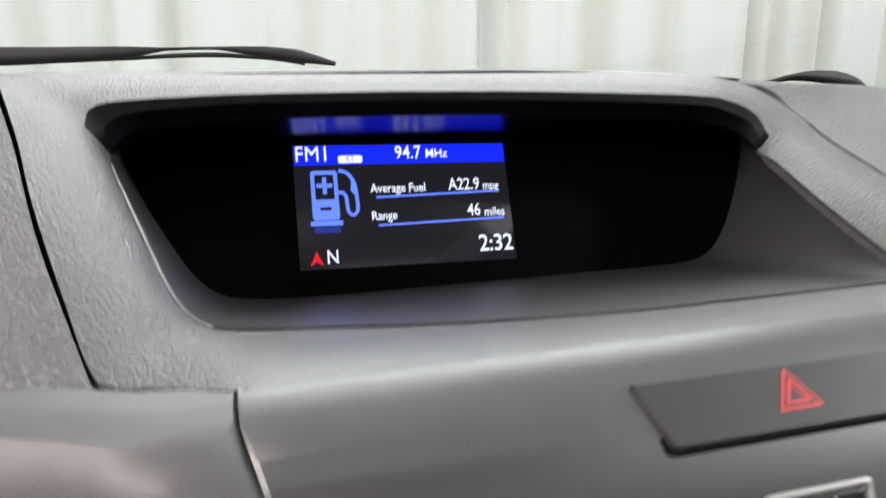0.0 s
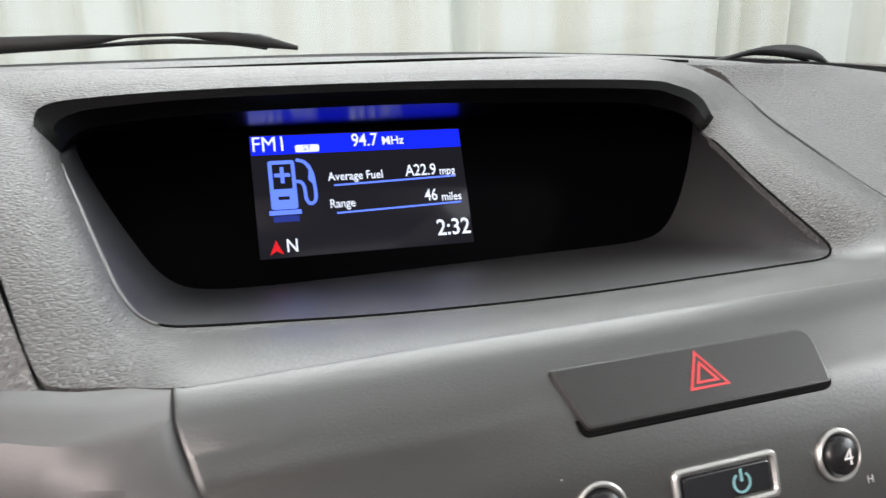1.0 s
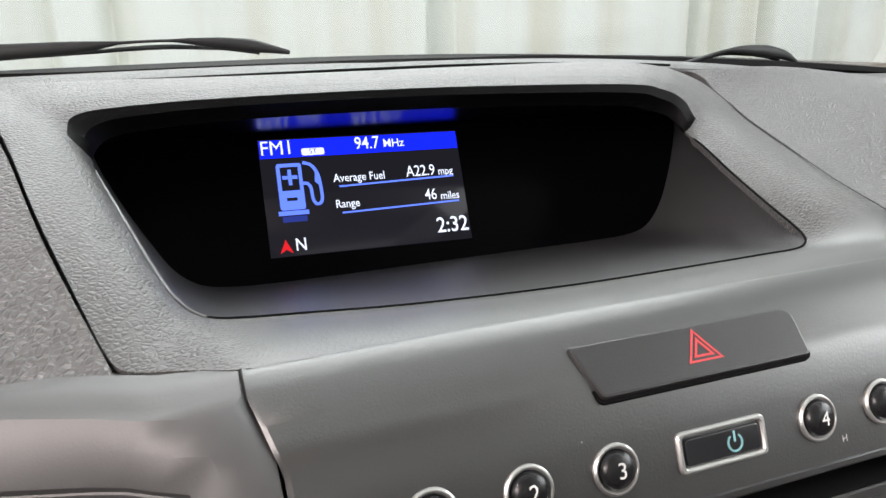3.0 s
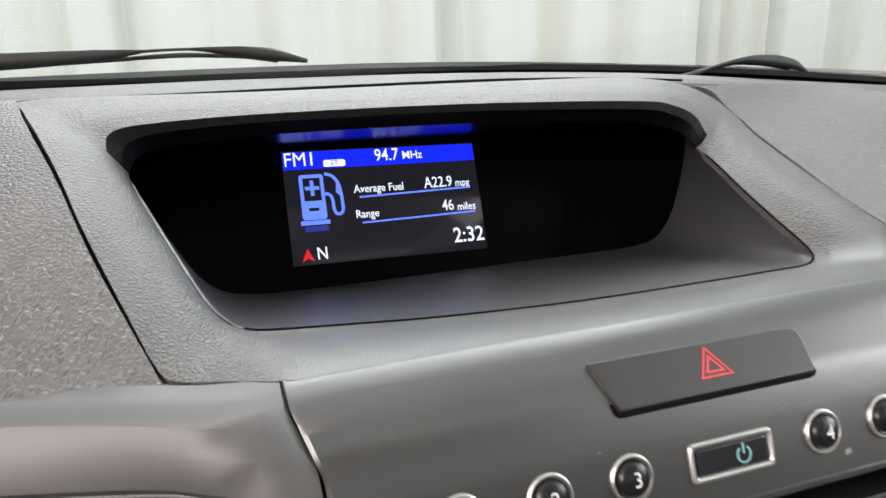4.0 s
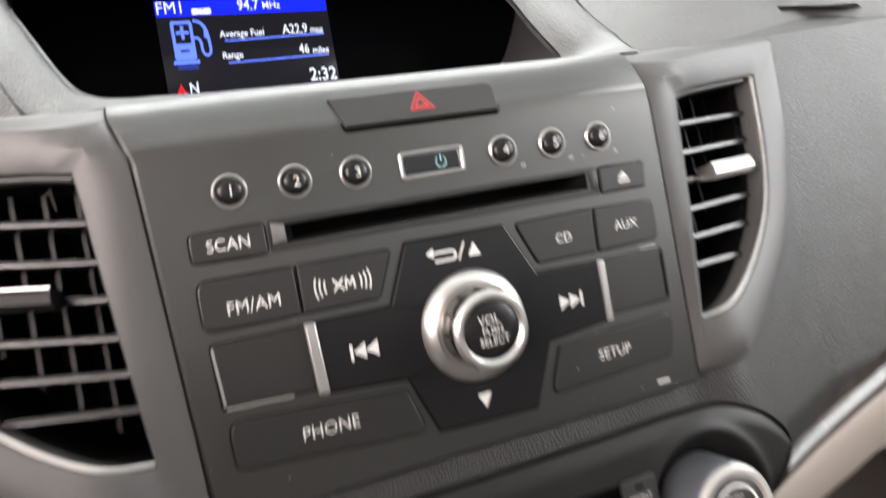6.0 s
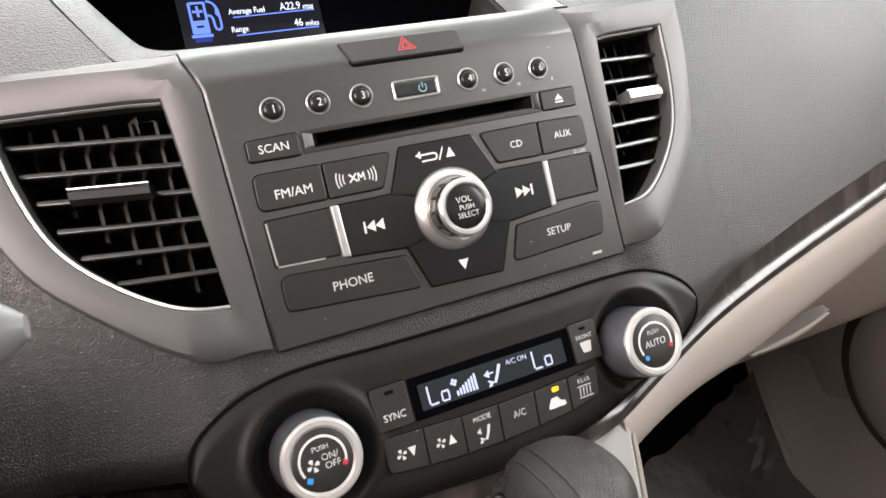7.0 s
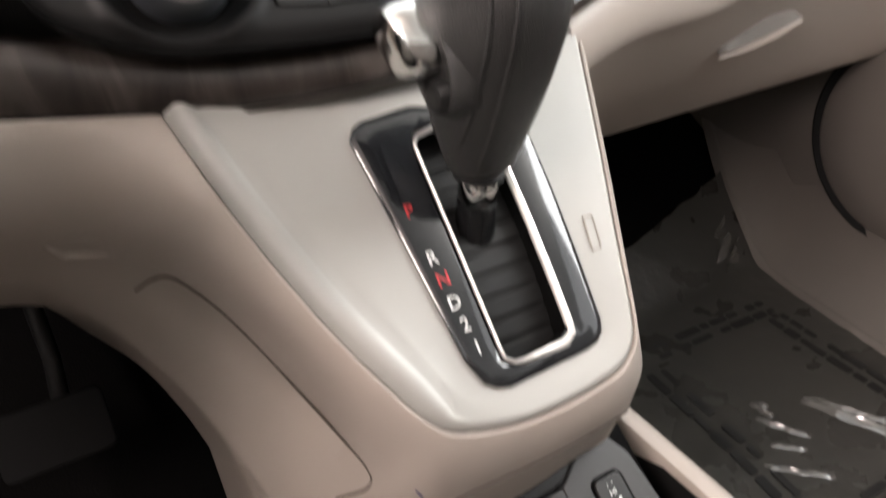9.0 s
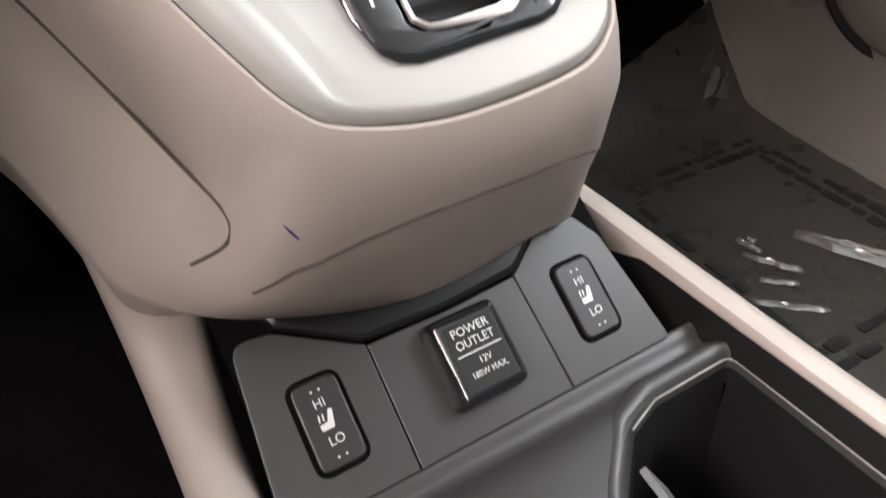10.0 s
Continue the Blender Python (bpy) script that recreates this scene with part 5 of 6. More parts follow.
# ---------- wood strip ----------
def wood(name, x0, x1, lab):
    bm = bmesh.new()
    n = 90
    loops = []
    for i in range(n + 1):
        x = x0 + (x1 - x0) * i / n
        y, zb, zt = wood_at(x)
        w = zt - zb
        # towards the passenger a rounded ledge runs along the foot of the strip
        r = min(1, max(0, (x - 0.04) / 0.05))
        r = r * r * (3 - 2 * r)
        even = [(0.02, 0), (0.004, 0.001), (0.0005, 0.003), (-0.0015, 0.3 * w), (-0.001, 0.6 * w), (0.002, 0.85 * w), (0.006, w), (0.02, w + 0.001)]
        ledge = [(0.02, 0), (-0.001, 0.0004), (-0.004, 0.0026), (-0.0043, 0.0085), (-0.0026, 0.0108), (0.0018, 0.0122), (0.006, w), (0.02, w + 0.001)]
        loops.append([(x, y + a[0] + (b[0] - a[0]) * r, zb + a[1] + (b[1] - a[1]) * r) for a, b in zip(even, ledge)])
    loft(bm, loops, closed=False)
    t = thing(name, lab, "trim", kind="")
    part("veneer", bm, WOOD, t)
    bm = bmesh.new()
    line = []
    for i in range(n + 1):
        x = x0 + (x1 - x0) * i / n
        y, zb, zt = wood_at(x)
        line.append((x, y + 0.0015, zb + 0.0006))
    tube(bm, line, 0.0011, 6)
    part("lower_bead", bm, plain("dark_bead", (0.05, 0.045, 0.04), 0.3), t)
    return t


wood("wood_trim", -0.55, 0.78, "glossy dark wood-grain strip curving across the dashboard")


# ---------- lower dash ----------
def lower_dash():
    for s, nm, x0, x1, lab in ((1, "lower_dashboard_passenger", 0.09, 0.74, "taupe lower dashboard and glove box on the passenger side"),):
        bm = bmesh.new()
        loops = []
        n = 50
        for i in range(n + 1):
            ax = x0 + (x1 - x0) * i / n
            y, zb, zt = wood_at(s * ax)
            f = min(1, max(0, (ax - 0.1) / 0.16))
            f = f * f * (3 - 2 * f)
            # a lit roll below the wood, a crease, then the lid that slants under
            crease = (y + 0.005, zb - 0.038 - 0.022 * f)
            roll = [(y + 0.004, zb + 0.002), (y - 0.002, zb - 0.003), (y - 0.005, zb - 0.013), (y - 0.005, zb - 0.024 - 0.013 * f), (y - 0.0015, zb - 0.033 - 0.020 * f), crease]
            lid = [(crease[0] + 0.001, crease[1] - 0.0004), (crease[0] + 0.003, crease[1] - 0.0030), (0.5 * crease[0] + 0.076 + 0.022 * f, 0.5 * crease[1] + 0.180 - 0.010 * f), (0.152 + 0.044 * f, 0.364 - 0.014 * f), (0.172 + 0.05 * f, 0.346 - 0.012 * f), (0.30, 0.348), (0.42, 0.42)]
            loops.append([(s * ax, q, r) for q, r in [tuple(v) for v in curve([Vector(p) for p in roll], 4) + curve([Vector(p) for p in lid], 4)]])
        loft(bm, loops, closed=False)
        t = thing(nm, lab, "lower dashboard")
        part("shell", bm, BEIGE, t)
        # grab handle of the glove box: a pale lip below a shallow scoop
        bm = bmesh.new()
        P = curve([(0.312, 0.130, 0.4145), (0.342, 0.1275, 0.4185), (0.376, 0.1275, 0.4235), (0.406, 0.131, 0.428)], 6)
        loft(bm, [[p + Vector((0, dy, 0.8 * dz * (0.25 + 0.75 * math.sin(math.pi * k / (len(P) - 1)) ** 0.7))) for dy, dz in ((0.004, -0.0065), (-0.0006, -0.004), (-0.0014, -0.0008), (-0.001, 0.0014), (0.0012, 0.0024))] for k, p in enumerate(P)], closed=False)
        part("handle", bm, BEIGE, t, "pale glove box handle")
        # the scoop's shade is put into its darker taupe
        bm = bmesh.new()
        loft(bm, [[p + Vector((0, -0.001 + 0.0045 * j, 0.004 + 0.013 * j * math.sin(math.pi * k / (len(P) - 1)) ** 0.6)) for j in (0, 0.33, 0.66, 1)] for k, p in enumerate(P)], closed=False)
        part("handle_scoop", bm, TAUPE_SHADED, t, "scoop above the handle with its shade in the colour")


lower_dash()


# ---------- centre console ----------
BEZEL = [(-110, 150), (-100, 112), (-88, 74), (-76, 42), (-62, 12), (-53, -4), (-42, -13), (-12, -20), (30, -18.5), (47, -11), (55, 2), (65, 37), (76, 74), (86, 110), (97, 150)]


CONSOLE_ROWS = [
    (-6, [(-330, 163), (-225, 154), (-140, 147), (-111, 112), (-97, 74), (-83, 41), (-68, 9), (-59, -8), (-46, -21)], [(-12, -28), (33, -26.5), (52, -17), (60, 0), (71, 36), (82, 73), (92, 109), (103, 149)]),
    (-20, [(-330, 143), (-230, 142), (-152, 138), (-120, 112), (-102, 74), (-87, 41), (-73, 9), (-65, -10), (-52, -29)], [(-12, -37), (36.4, -35.5), (58.9, -25), (68.2, -3), (79.2, 36), (90.2, 72), (101.2, 109), (112.2, 149)]),
    (-40, [(-330, 133), (-235, 133), (-163, 128), (-131, 108), (-107, 74), (-91, 42), (-78, 10), (-72, -12), (-64, -38)], [(-12, -46), (40.9, -43), (61.2, -36), (71.2, -8), (82.2, 35), (93.2, 72), (104.2, 108), (115.2, 148)]),
    (-62, [(-330, 132), (-238, 132), (-172, 127), (-135, 107), (-110, 74), (-93, 42), (-80, 11), (-74, -14), (-70, -44)], [(-12, -52), (44.3, -49), (67.2, -42), (76.2, -12), (86.2, 34), (97.2, 71), (108.2, 107), (119.2, 147)]),
    (-75, [(-330, 130), (-240, 130), (-184, 124), (-147, 105), (-122, 72), (-105, 40), (-92, 8), (-84, -18), (-73, -46)], [(-12, -57), (46.5, -53), (71.2, -46), (81.2, -14), (90.2, 33), (100.2, 70), (111.2, 106), (122.2, 146)]),
    (-100, [(-330, 127), (-240, 127), (-195, 122), (-166, 106), (-142, 68), (-127, 34), (-116, 0), (-104, -26), (-76, -47)], [(-12, -65), (49.9, -61), (76.2, -56), (87.2, -20), (95.2, 31), (104.2, 69), (114.2, 105), (125.2, 145)]),
    (-107, [(-330, 126), (-240, 126), (-196, 121), (-167, 105), (-143, 68), (-128.5, 34), (-118, 0), (-107, -26), (-75, -45)], [(-12, -62), (49.9, -58), (74.2, -52), (87.2, -20), (96.2, 31), (105.2, 69), (115.2, 105), (126.2, 145)]),
    (-150, [(-330, 200), (-250, 200), (-205, 150), (-163, 105), (-141, 64), (-128, 30), (-118, -4), (-110, -30), (-74, -36)], [(-12, -46), (47.7, -44), (69.2, -40), (91.2, -24), (101.2, 28), (108.2, 66), (118.2, 102), (128.2, 142)]),
    (-300, [(-330, 260), (-250, 260), (-200, 165), (-158, 105), (-140, 64), (-130, 30), (-122, -4), (-114, -30), (-74, -36)], [(-12, -46), (47.7, -44), (69.2, -40), (99.2, -24), (111.2, 28), (119.2, 66), (125.2, 102), (133.2, 142)])]


def console():
    c = thing("centre_console", "taupe centre console with a champagne satin gear panel", "console")
    edge = curve([Vector(p) for p in BEZEL], 5)
    n = len(edge)

    def out(d):
        r = []
        for i, p in enumerate(edge):
            t = (edge[min(i + 1, n - 1)] - edge[max(i - 1, 0)]).normalized()
            r.append(p + Vector((t.y, -t.x)) * d)
        return r

    def row(d, h):
        return lift(GATE, out(d), h)
    # champagne panel with the gate hole left open, faces fan from the hole to the edge
    hole = gate_hole(n)
    bm = bmesh.new()
    full = [edge[i] for i in range(n)]
    # a broad bevel runs down the driver's side and thins out round the foot of the panel
    bevel = []
    for i in range(n):
        t = (edge[min(i + 1, n - 1)] - edge[max(i - 1, 0)]).normalized()
        bevel.append(2.6 + 9.0 * min(1, max(0, (-t.y - 0.45) / 0.4)))

    for _ in range(3):
        bevel = [sum(bevel[max(0, i - 3):i + 4]) / len(bevel[max(0, i - 3):i + 4]) for i in range(n)]

    def inner(k, h):
        return [GATE @ Vector((p.x, p.y, z)) for p, z in ((out(-k * w)[i], h(i)) for i, w in enumerate(bevel))]
    raised = [(w - 2.6) / 9.0 for w in bevel]
    loft(bm, [lift(GATE, hole, -3), lift(GATE, hole, 0)] + [lift(GATE, [h_.lerp(e_, f) for h_, e_ in zip(hole, out(-9))], z) for f, z in ((0.3, 0.2), (0.6, 0.7))]
         + [inner(1.5, lambda i: 1.2), inner(1.12, lambda i: 1.2 - 0.7 * raised[i]), inner(1.0, lambda i: 1.1 - 0.1 * raised[i]), inner(0.9, lambda i: 0.9 + 1.0 * raised[i]), inner(0.72, lambda i: 0.5 + 2.2 * raised[i]), inner(0.5, lambda i: -0.1 + 2.4 * raised[i]), inner(0.28, lambda i: -0.9 + 1.6 * raised[i]), inner(0.1, lambda i: -1.7 + 0.2 * raised[i]), lift(GATE, full, -3.2)], closed=False)
    part("gear_panel", bm, CHAMPAGNE, c, "champagne satin panel round the gear gate")
    bm = bmesh.new()
    a = [hole[-1], hole[0]]
    b = [edge[-1], edge[0]]
    loft(bm, [lift(GATE, [a[0].lerp(a[1], k / 12) for k in range(13)], 0), lift(GATE, [b[0].lerp(b[1], k / 12) for k in range(13)], 0)], closed=False)
    part("gear_panel", bm, CHAMPAGNE, c, "champagne satin panel below the wood strip")
    # rounded body below the panel: outlines at growing depth
    def knee(e, y):
        return curve([Vector((-330, y + 20)), Vector((-225, y)), Vector((e[0].x - 30, e[0].y + 6 + (y - 172) * 0.5)), e[0]], 5)[:10] + e
    rows = [(-3.0, knee(out(0.3), 173.5)), (-1.6, knee(out(1.0), 172.5)), (-1.4, knee(out(2.0), 171.5))]
    for d, left, rest in CONSOLE_ROWS:
        rows.append((d, curve([Vector(p) for p in left + rest], 5)))
    bm = bmesh.new()
    loft(bm, [lift(GATE, pts, d) for d, pts in rows], closed=False)
    part("body", bm, BEIGE, c)
    shade = plain("seam_shade", (0.07, 0.058, 0.048), 0.9)
    bm = bmesh.new()
    line = [GATE @ Vector(p) for p in curve([Vector(p) for p in ((-141, 101, -72), (-132, 101.5, -63), (-125, 97, -53), (-117, 86.5, -51), (-108.8, 73.5, -53), (-98.8, 54, -59), (-91, 36, -62), (-78.4, 3, -60), (-74, -11, -54), (-72.8, -19.5, -53), (-74.6, -23.3, -61), (-79, -24.2, -69), (-86.6, -23.7, -80))], 6)]
    tube(bm, line, 0.0007, 6)
    part("seam", bm, shade, c)
    bm = bmesh.new()
    def on_body(x, d):
        # a point of the rear face of the body at width x and depth d
        (d0, p0), (d1, p1) = next((r0, r1) for r0, r1 in zip(rows, rows[1:]) if r1[0] <= d <= r0[0] and r0[0] < -2)
        f = (d - d0) / (d1 - d0)
        P = [a.lerp(b, f) for a, b in zip(p0, p1)]
        hits = [a.y + (b.y - a.y) * (x - a.x) / (b.x - a.x) for a, b in zip(P, P[1:]) if (a.x <= x) != (b.x <= x)]
        return GATE @ Vector((x, min(hits), d))
    fold = curve([Vector(p) for p in ((-73, -64), (-66, -52), (-56, -42), (-30, -32), (0, -29), (31, -32), (46, -36), (56, -41), (62, -47))], 6)
    tube(bm, [on_body(p.x, p.y) for p in fold], 0.0006, 6)
    part("seam", bm, shade, c)
    # small ink scratch
    bm = bmesh.new()
    tube(bm, [on_body(-62, -29.0), on_body(-60.5, -30.2), on_body(-59, -31.6)], [0.0003, 0.0007, 0.0003], 6)
    part("scratch", bm, plain("blue_scratch", (0.03, 0.03, 0.12), 0.6), c, "small blue ink mark")
    fr = axes((-0.1548, 0.0588, 0.4385), (-0.16, -0.344, 0.824), (-0.38, -0.82, -0.42))
    pts = rpoly([(-13, -9), (11, -9), (19, 7), (-18, 8)], 5, 5)
    bm = bmesh.new()
    loft(bm, [lift(fr, offset(pts, -1.5), -2), lift(fr, offset(pts, -0.5), 1.0), lift(fr, offset(pts, 0.6), 2.3), lift(fr, offset(pts, 1.8), 2.5), lift(fr, offset(pts, 3.0), 2.0), lift(fr, offset(pts, 5.5), -0.5)], cap1=True)
    part("pull", bm, BEIGE, c, "small moulded release pull")
    # slot cover on the gear panel
    part("slot_cover", ring(GATE, rpoly([(48.3, 36.4), (54.5, 36.6), (57, 53.2), (51, 53.4)], 1.6, 4), rpoly([(49.3, 37.4), (53.5, 37.6), (56, 52.2), (52, 52.4)], 1.2, 4), -0.6, 1.5, 0.25), plain("cover_edge", (0.28, 0.26, 0.23), 0.5), c, "small shift-lock slot cover")
    return c


PLATE = [(-41.5, 119), (-36, 125), (-8, 127), (30, 113), (43, 100), (42.4, 70), (40.4, 40), (37.4, 6), (34, -1), (26, -3), (-18, -4.5), (-25, -1), (-30, 12), (-35, 60)]


def gate_hole(n):
    """Inner hole of the gear panel, one point for each point of the edge."""
    P = [(-37, 121), (-37, 100), (-34, 74), (-31, 42), (-27.5, 12), (-25, 2), (-19, -2), (0, -2), (26, -1), (33, 1), (35, 8), (37.5, 40), (39.5, 70), (40.5, 98), (28, 112)]
    return curve([Vector(p) for p in P], 5)


console()


# ---------- gear selector ----------
def selector():
    g = thing("gear_selector", "automatic gear selector with a black leather knob and chrome button", "gear selector")
    outer = rpoly(PLATE, 3, 4)
    # plate with an open gate
    gate_in = rpoly([(-13.2, 110.5), (2, 113), (21.5, 103), (21.2, 60), (20.2, 30), (18.8, 6.0), (-9, 4.6), (-13.0, 8.0)], [3, 4, 4, 1, 1, 3.5, 3, 1], 4)
    N = 64

    def even(poly):
        P = [Vector(p) for p in poly]
        P.append(P[0])
        L = [0]
        for a, b in zip(P, P[1:]):
            L.append(L[-1] + (b - a).length)
        r, j = [], 0
        for k in range(N):
            t = L[-1] * k / N
            while L[j + 1] < t:
                j += 1
            r.append(P[j].lerp(P[j + 1], (t - L[j]) / max(1e-9, L[j + 1] - L[j])))
        return r

    def around(poly, c=Vector((3, 58))):
        # points at even angles-of-arc starting from the same direction
        e = even(poly)
        k0 = max(range(N), key=lambda i: (e[i] - c).normalized().dot(Vector((-0.55, 0.83))))
        return [e[(k0 + i) % N] for i in range(N)]
    A = around(outer)
    Bi = around(gate_in)
    if sum(A[i].x * A[(i + 1) % N].y - A[(i + 1) % N].x * A[i].y for i in range(N)) * sum(Bi[i].x * Bi[(i + 1) % N].y - Bi[(i + 1) % N].x * Bi[i].y for i in range(N)) < 0:
        Bi = [Bi[0]] + Bi[:0:-1]
    w3 = offset(Bi, -3.2)
    bm = bmesh.new()
    loft(bm, [lift(GATE, A, -2), lift(GATE, A, 1.4), lift(GATE, offset(A, 1.0), 2.2), lift(GATE, offset(A, 3.0), 2.6), lift(GATE, [a.lerp(b, 0.8) for a, b in zip(A, w3)], 2.7), lift(GATE, w3, 2.2)])
    part("plate", bm, GLOSSY_PLATE, g, "glossy black gear plate")
    bm = bmesh.new()
    band = lambda k: [b + (o_ - b) * (k * (0.55 + 0.75 * min(1, max(0, (b.x + 8) / 20)))) for b, o_ in zip(Bi, offset(Bi, -3.4))]
    loft(bm, [lift(GATE, band(1.0), 1.8), lift(GATE, band(0.88), 3.2), lift(GATE, band(0.55), 3.7), lift(GATE, band(0.12), 2.9), lift(GATE, Bi, 1.2)])
    part("gate_frame", bm, SATIN_BRIGHT, g, "satin silver frame of the gate")
    bm = bmesh.new()
    loft(bm, [lift(GATE, Bi, 2), lift(GATE, offset(Bi, 0.3), -14)], cap1=False)
    part("gate_wall", bm, GAP, g)
    # ribbed sliding cover in the gate
    bm = bmesh.new()
    rows = []
    for k in range(0, 96):
        s = 2 + 110 * k / 95
        rib = 1.0 if (k % 9) in (0, 1) else 0.0
        rows.append([GATE @ Vector((x, s, -6 - 0.0018 * (s - 55) ** 2 - rib)) for x in (-14, -6, 6, 14, 24)])
    loft(bm, rows, closed=False)
    part("gate_cover", bm, BLACK, g, "ribbed black sliding cover")
    for w, x, y, m in (("P", -28.6, 80, RED_INK), ("R", -27, 57.5, INK), ("N", -26, 47.3, RED_INK), ("D", -25.3, 36.6, INK), ("2", -24.5, 26.4, INK), ("1", -23.3, 15.8, INK)):
        text(w, GATE, x, y, 8.2, m, g, 2.85, thick=0.08)
    # lever
    ring_c = Vector((0.0040, -0.0178, 0.4580))
    ax = Vector((0.05, -0.14, 0.98)).normalized()
    bm = bmesh.new()
    tube(bm, [ring_c - ax * 0.040, ring_c - ax * 0.030, ring_c - ax * 0.028, ring_c - ax * 0.016], [0.0096, 0.0094, 0.0092, 0.0090], 32)
    part("stem_boot", bm, PIANO, g, "glossy black lower stem")
    bm = bmesh.new()
    tube(bm, [ring_c - ax * 0.016, ring_c - ax * 0.0155, ring_c - ax * 0.003], [0.0082, 0.0086, 0.0090], 32)
    part("collar", bm, CHROME, g, "chrome collar")
    bm = bmesh.new()
    tube(bm, [ring_c - ax * 0.0032, ring_c - ax * 0.0026, ring_c + ax * 0.0006, ring_c + ax * 0.0014], [0.0104, 0.0112, 0.0114, 0.0106], 32)
    part("knob_ring", bm, BLACK, g, "black ring under the knob")
    # leather knob: (height, middle y, half width, half depth to the front, to the rear)
    spec = [(0.0012, -0.0180, 0.0108, 0.0110, 0.0110), (0.003, -0.0182, 0.0134, 0.0137, 0.0137), (0.007, -0.0188, 0.0150, 0.0154, 0.0158), (0.018, -0.0212, 0.0180, 0.0186, 0.0204), (0.031, -0.0244, 0.0210, 0.0220, 0.0248), (0.045, -0.0276, 0.0236, 0.0250, 0.0294),
            (0.058, -0.0302, 0.0254, 0.0276, 0.0330), (0.070, -0.0320, 0.0264, 0.0292, 0.0348), (0.079, -0.0330, 0.0264, 0.0292, 0.0345), (0.086, -0.0336, 0.0252, 0.0278, 0.0326), (0.0915, -0.0341, 0.0224, 0.0247, 0.0290), (0.0953, -0.0343, 0.0178, 0.0196, 0.0230), (0.0974, -0.0345, 0.0116, 0.0130, 0.0152), (0.0982, -0.0345, 0.0045, 0.0052, 0.006)]
    K = 56

    def skin(h, cy, hw, fd, rd, q, grow=0.0):
        cx, sy = math.cos(q), math.sin(q)
        e = 0.86
        X = math.copysign(abs(cx) ** e, cx) * (hw + grow)
        Y = math.copysign(abs(sy) ** e, sy) * ((fd if sy > 0 else rd) + grow)
        if X < 0:
            X *= 0.96
        return Vector((0.0040 - 0.02 * h + X, cy + Y, 0.4576 + h - 0.13 * Y * min(1, h / 0.05)))
    bm = bmesh.new()
    fine = [tuple(v) for v in curve([Vector(r) for r in spec], 3)]
    loft(bm, [[skin(*r, 2 * math.pi * k / K) for k in range(K)] for r in fine], cap0=True, cap1=True)
    part("knob", bm, LEATHER, g, "black leather knob")
    # piping that wraps over the knob beside the release button
    for share in (0.36, 0.66):
        rear, front = [], []
        for r in fine[6:]:
            x = share * 0.0255
            if x < r[2] * 0.99:
                q = math.acos((x / r[2]) ** (1 / 0.86))
                rear.append(skin(*r, math.pi + q, 0.0001))
                front.append(skin(*r, math.pi - q, 0.0001))
        bm = bmesh.new()
        line = rear + list(reversed(front))
        tube(bm, line, [0.0003] + [0.0008] * (len(line) - 2) + [0.0003], 8)
        part("piping", bm, LEATHER, g, "raised leather piping")
    # housing, chrome release button and small lower button on the driver's side
    mid = Vector((0, -0.0252, 0.5198))
    u = Vector((0, 0.48, 0.877))
    w = Vector((0, 0.877, -0.48))

    def oval(x, a, b, c=mid, p=2.6, m=40, lean=0.0):
        pts = []
        for k in range(m):
            t = 2 * math.pi * k / m
            ct, st = math.cos(t), math.sin(t)
            ct, st = math.copysign(abs(ct) ** (2 / p), ct), math.copysign(abs(st) ** (2 / p), st)
            pts.append(c + Vector((x - lean * st * b, 0, 0)) + w * ct * a + u * st * b)
        return pts
    low = mid - u * 0.0052
    bm = bmesh.new()
    loft(bm, [oval(-0.010, 0.0200, 0.0268, low), oval(-0.0165, 0.0186, 0.0256, low), oval(-0.0205, 0.0168, 0.0240, low), oval(-0.0218, 0.0150, 0.0224, low), oval(-0.0215, 0.0138, 0.0212, low), oval(-0.0195, 0.0128, 0.0204, low)], cap1=True)
    part("button_housing", bm, LEATHER, g, "leather housing round the buttons")
    bm = bmesh.new()
    loft(bm, [oval(-0.013, 0.0122, 0.0150), oval(-0.0270, 0.0120, 0.0146, lean=0.10), oval(-0.0318, 0.0113, 0.0136, lean=0.16), oval(-0.0346, 0.0096, 0.0116, lean=0.2), oval(-0.0356, 0.0070, 0.0085, lean=0.2), oval(-0.0360, 0.0030, 0.0036, lean=0.2)], cap1=True)
    part("release_button", bm, CHROME, g, "chrome release button")
    od = mid - u * 0.0222
    bm = bmesh.new()
    loft(bm, [oval(-0.012, 0.0088, 0.0066, od, 2.0), oval(-0.0222, 0.0084, 0.0062, od, 2.0), oval(-0.0244, 0.0070, 0.0050, od, 2.0), oval(-0.0252, 0.004, 0.003, od, 2.0)], cap1=True)
    part("overdrive_button", bm, BLACK, g, "small black button")
    return g


selector()


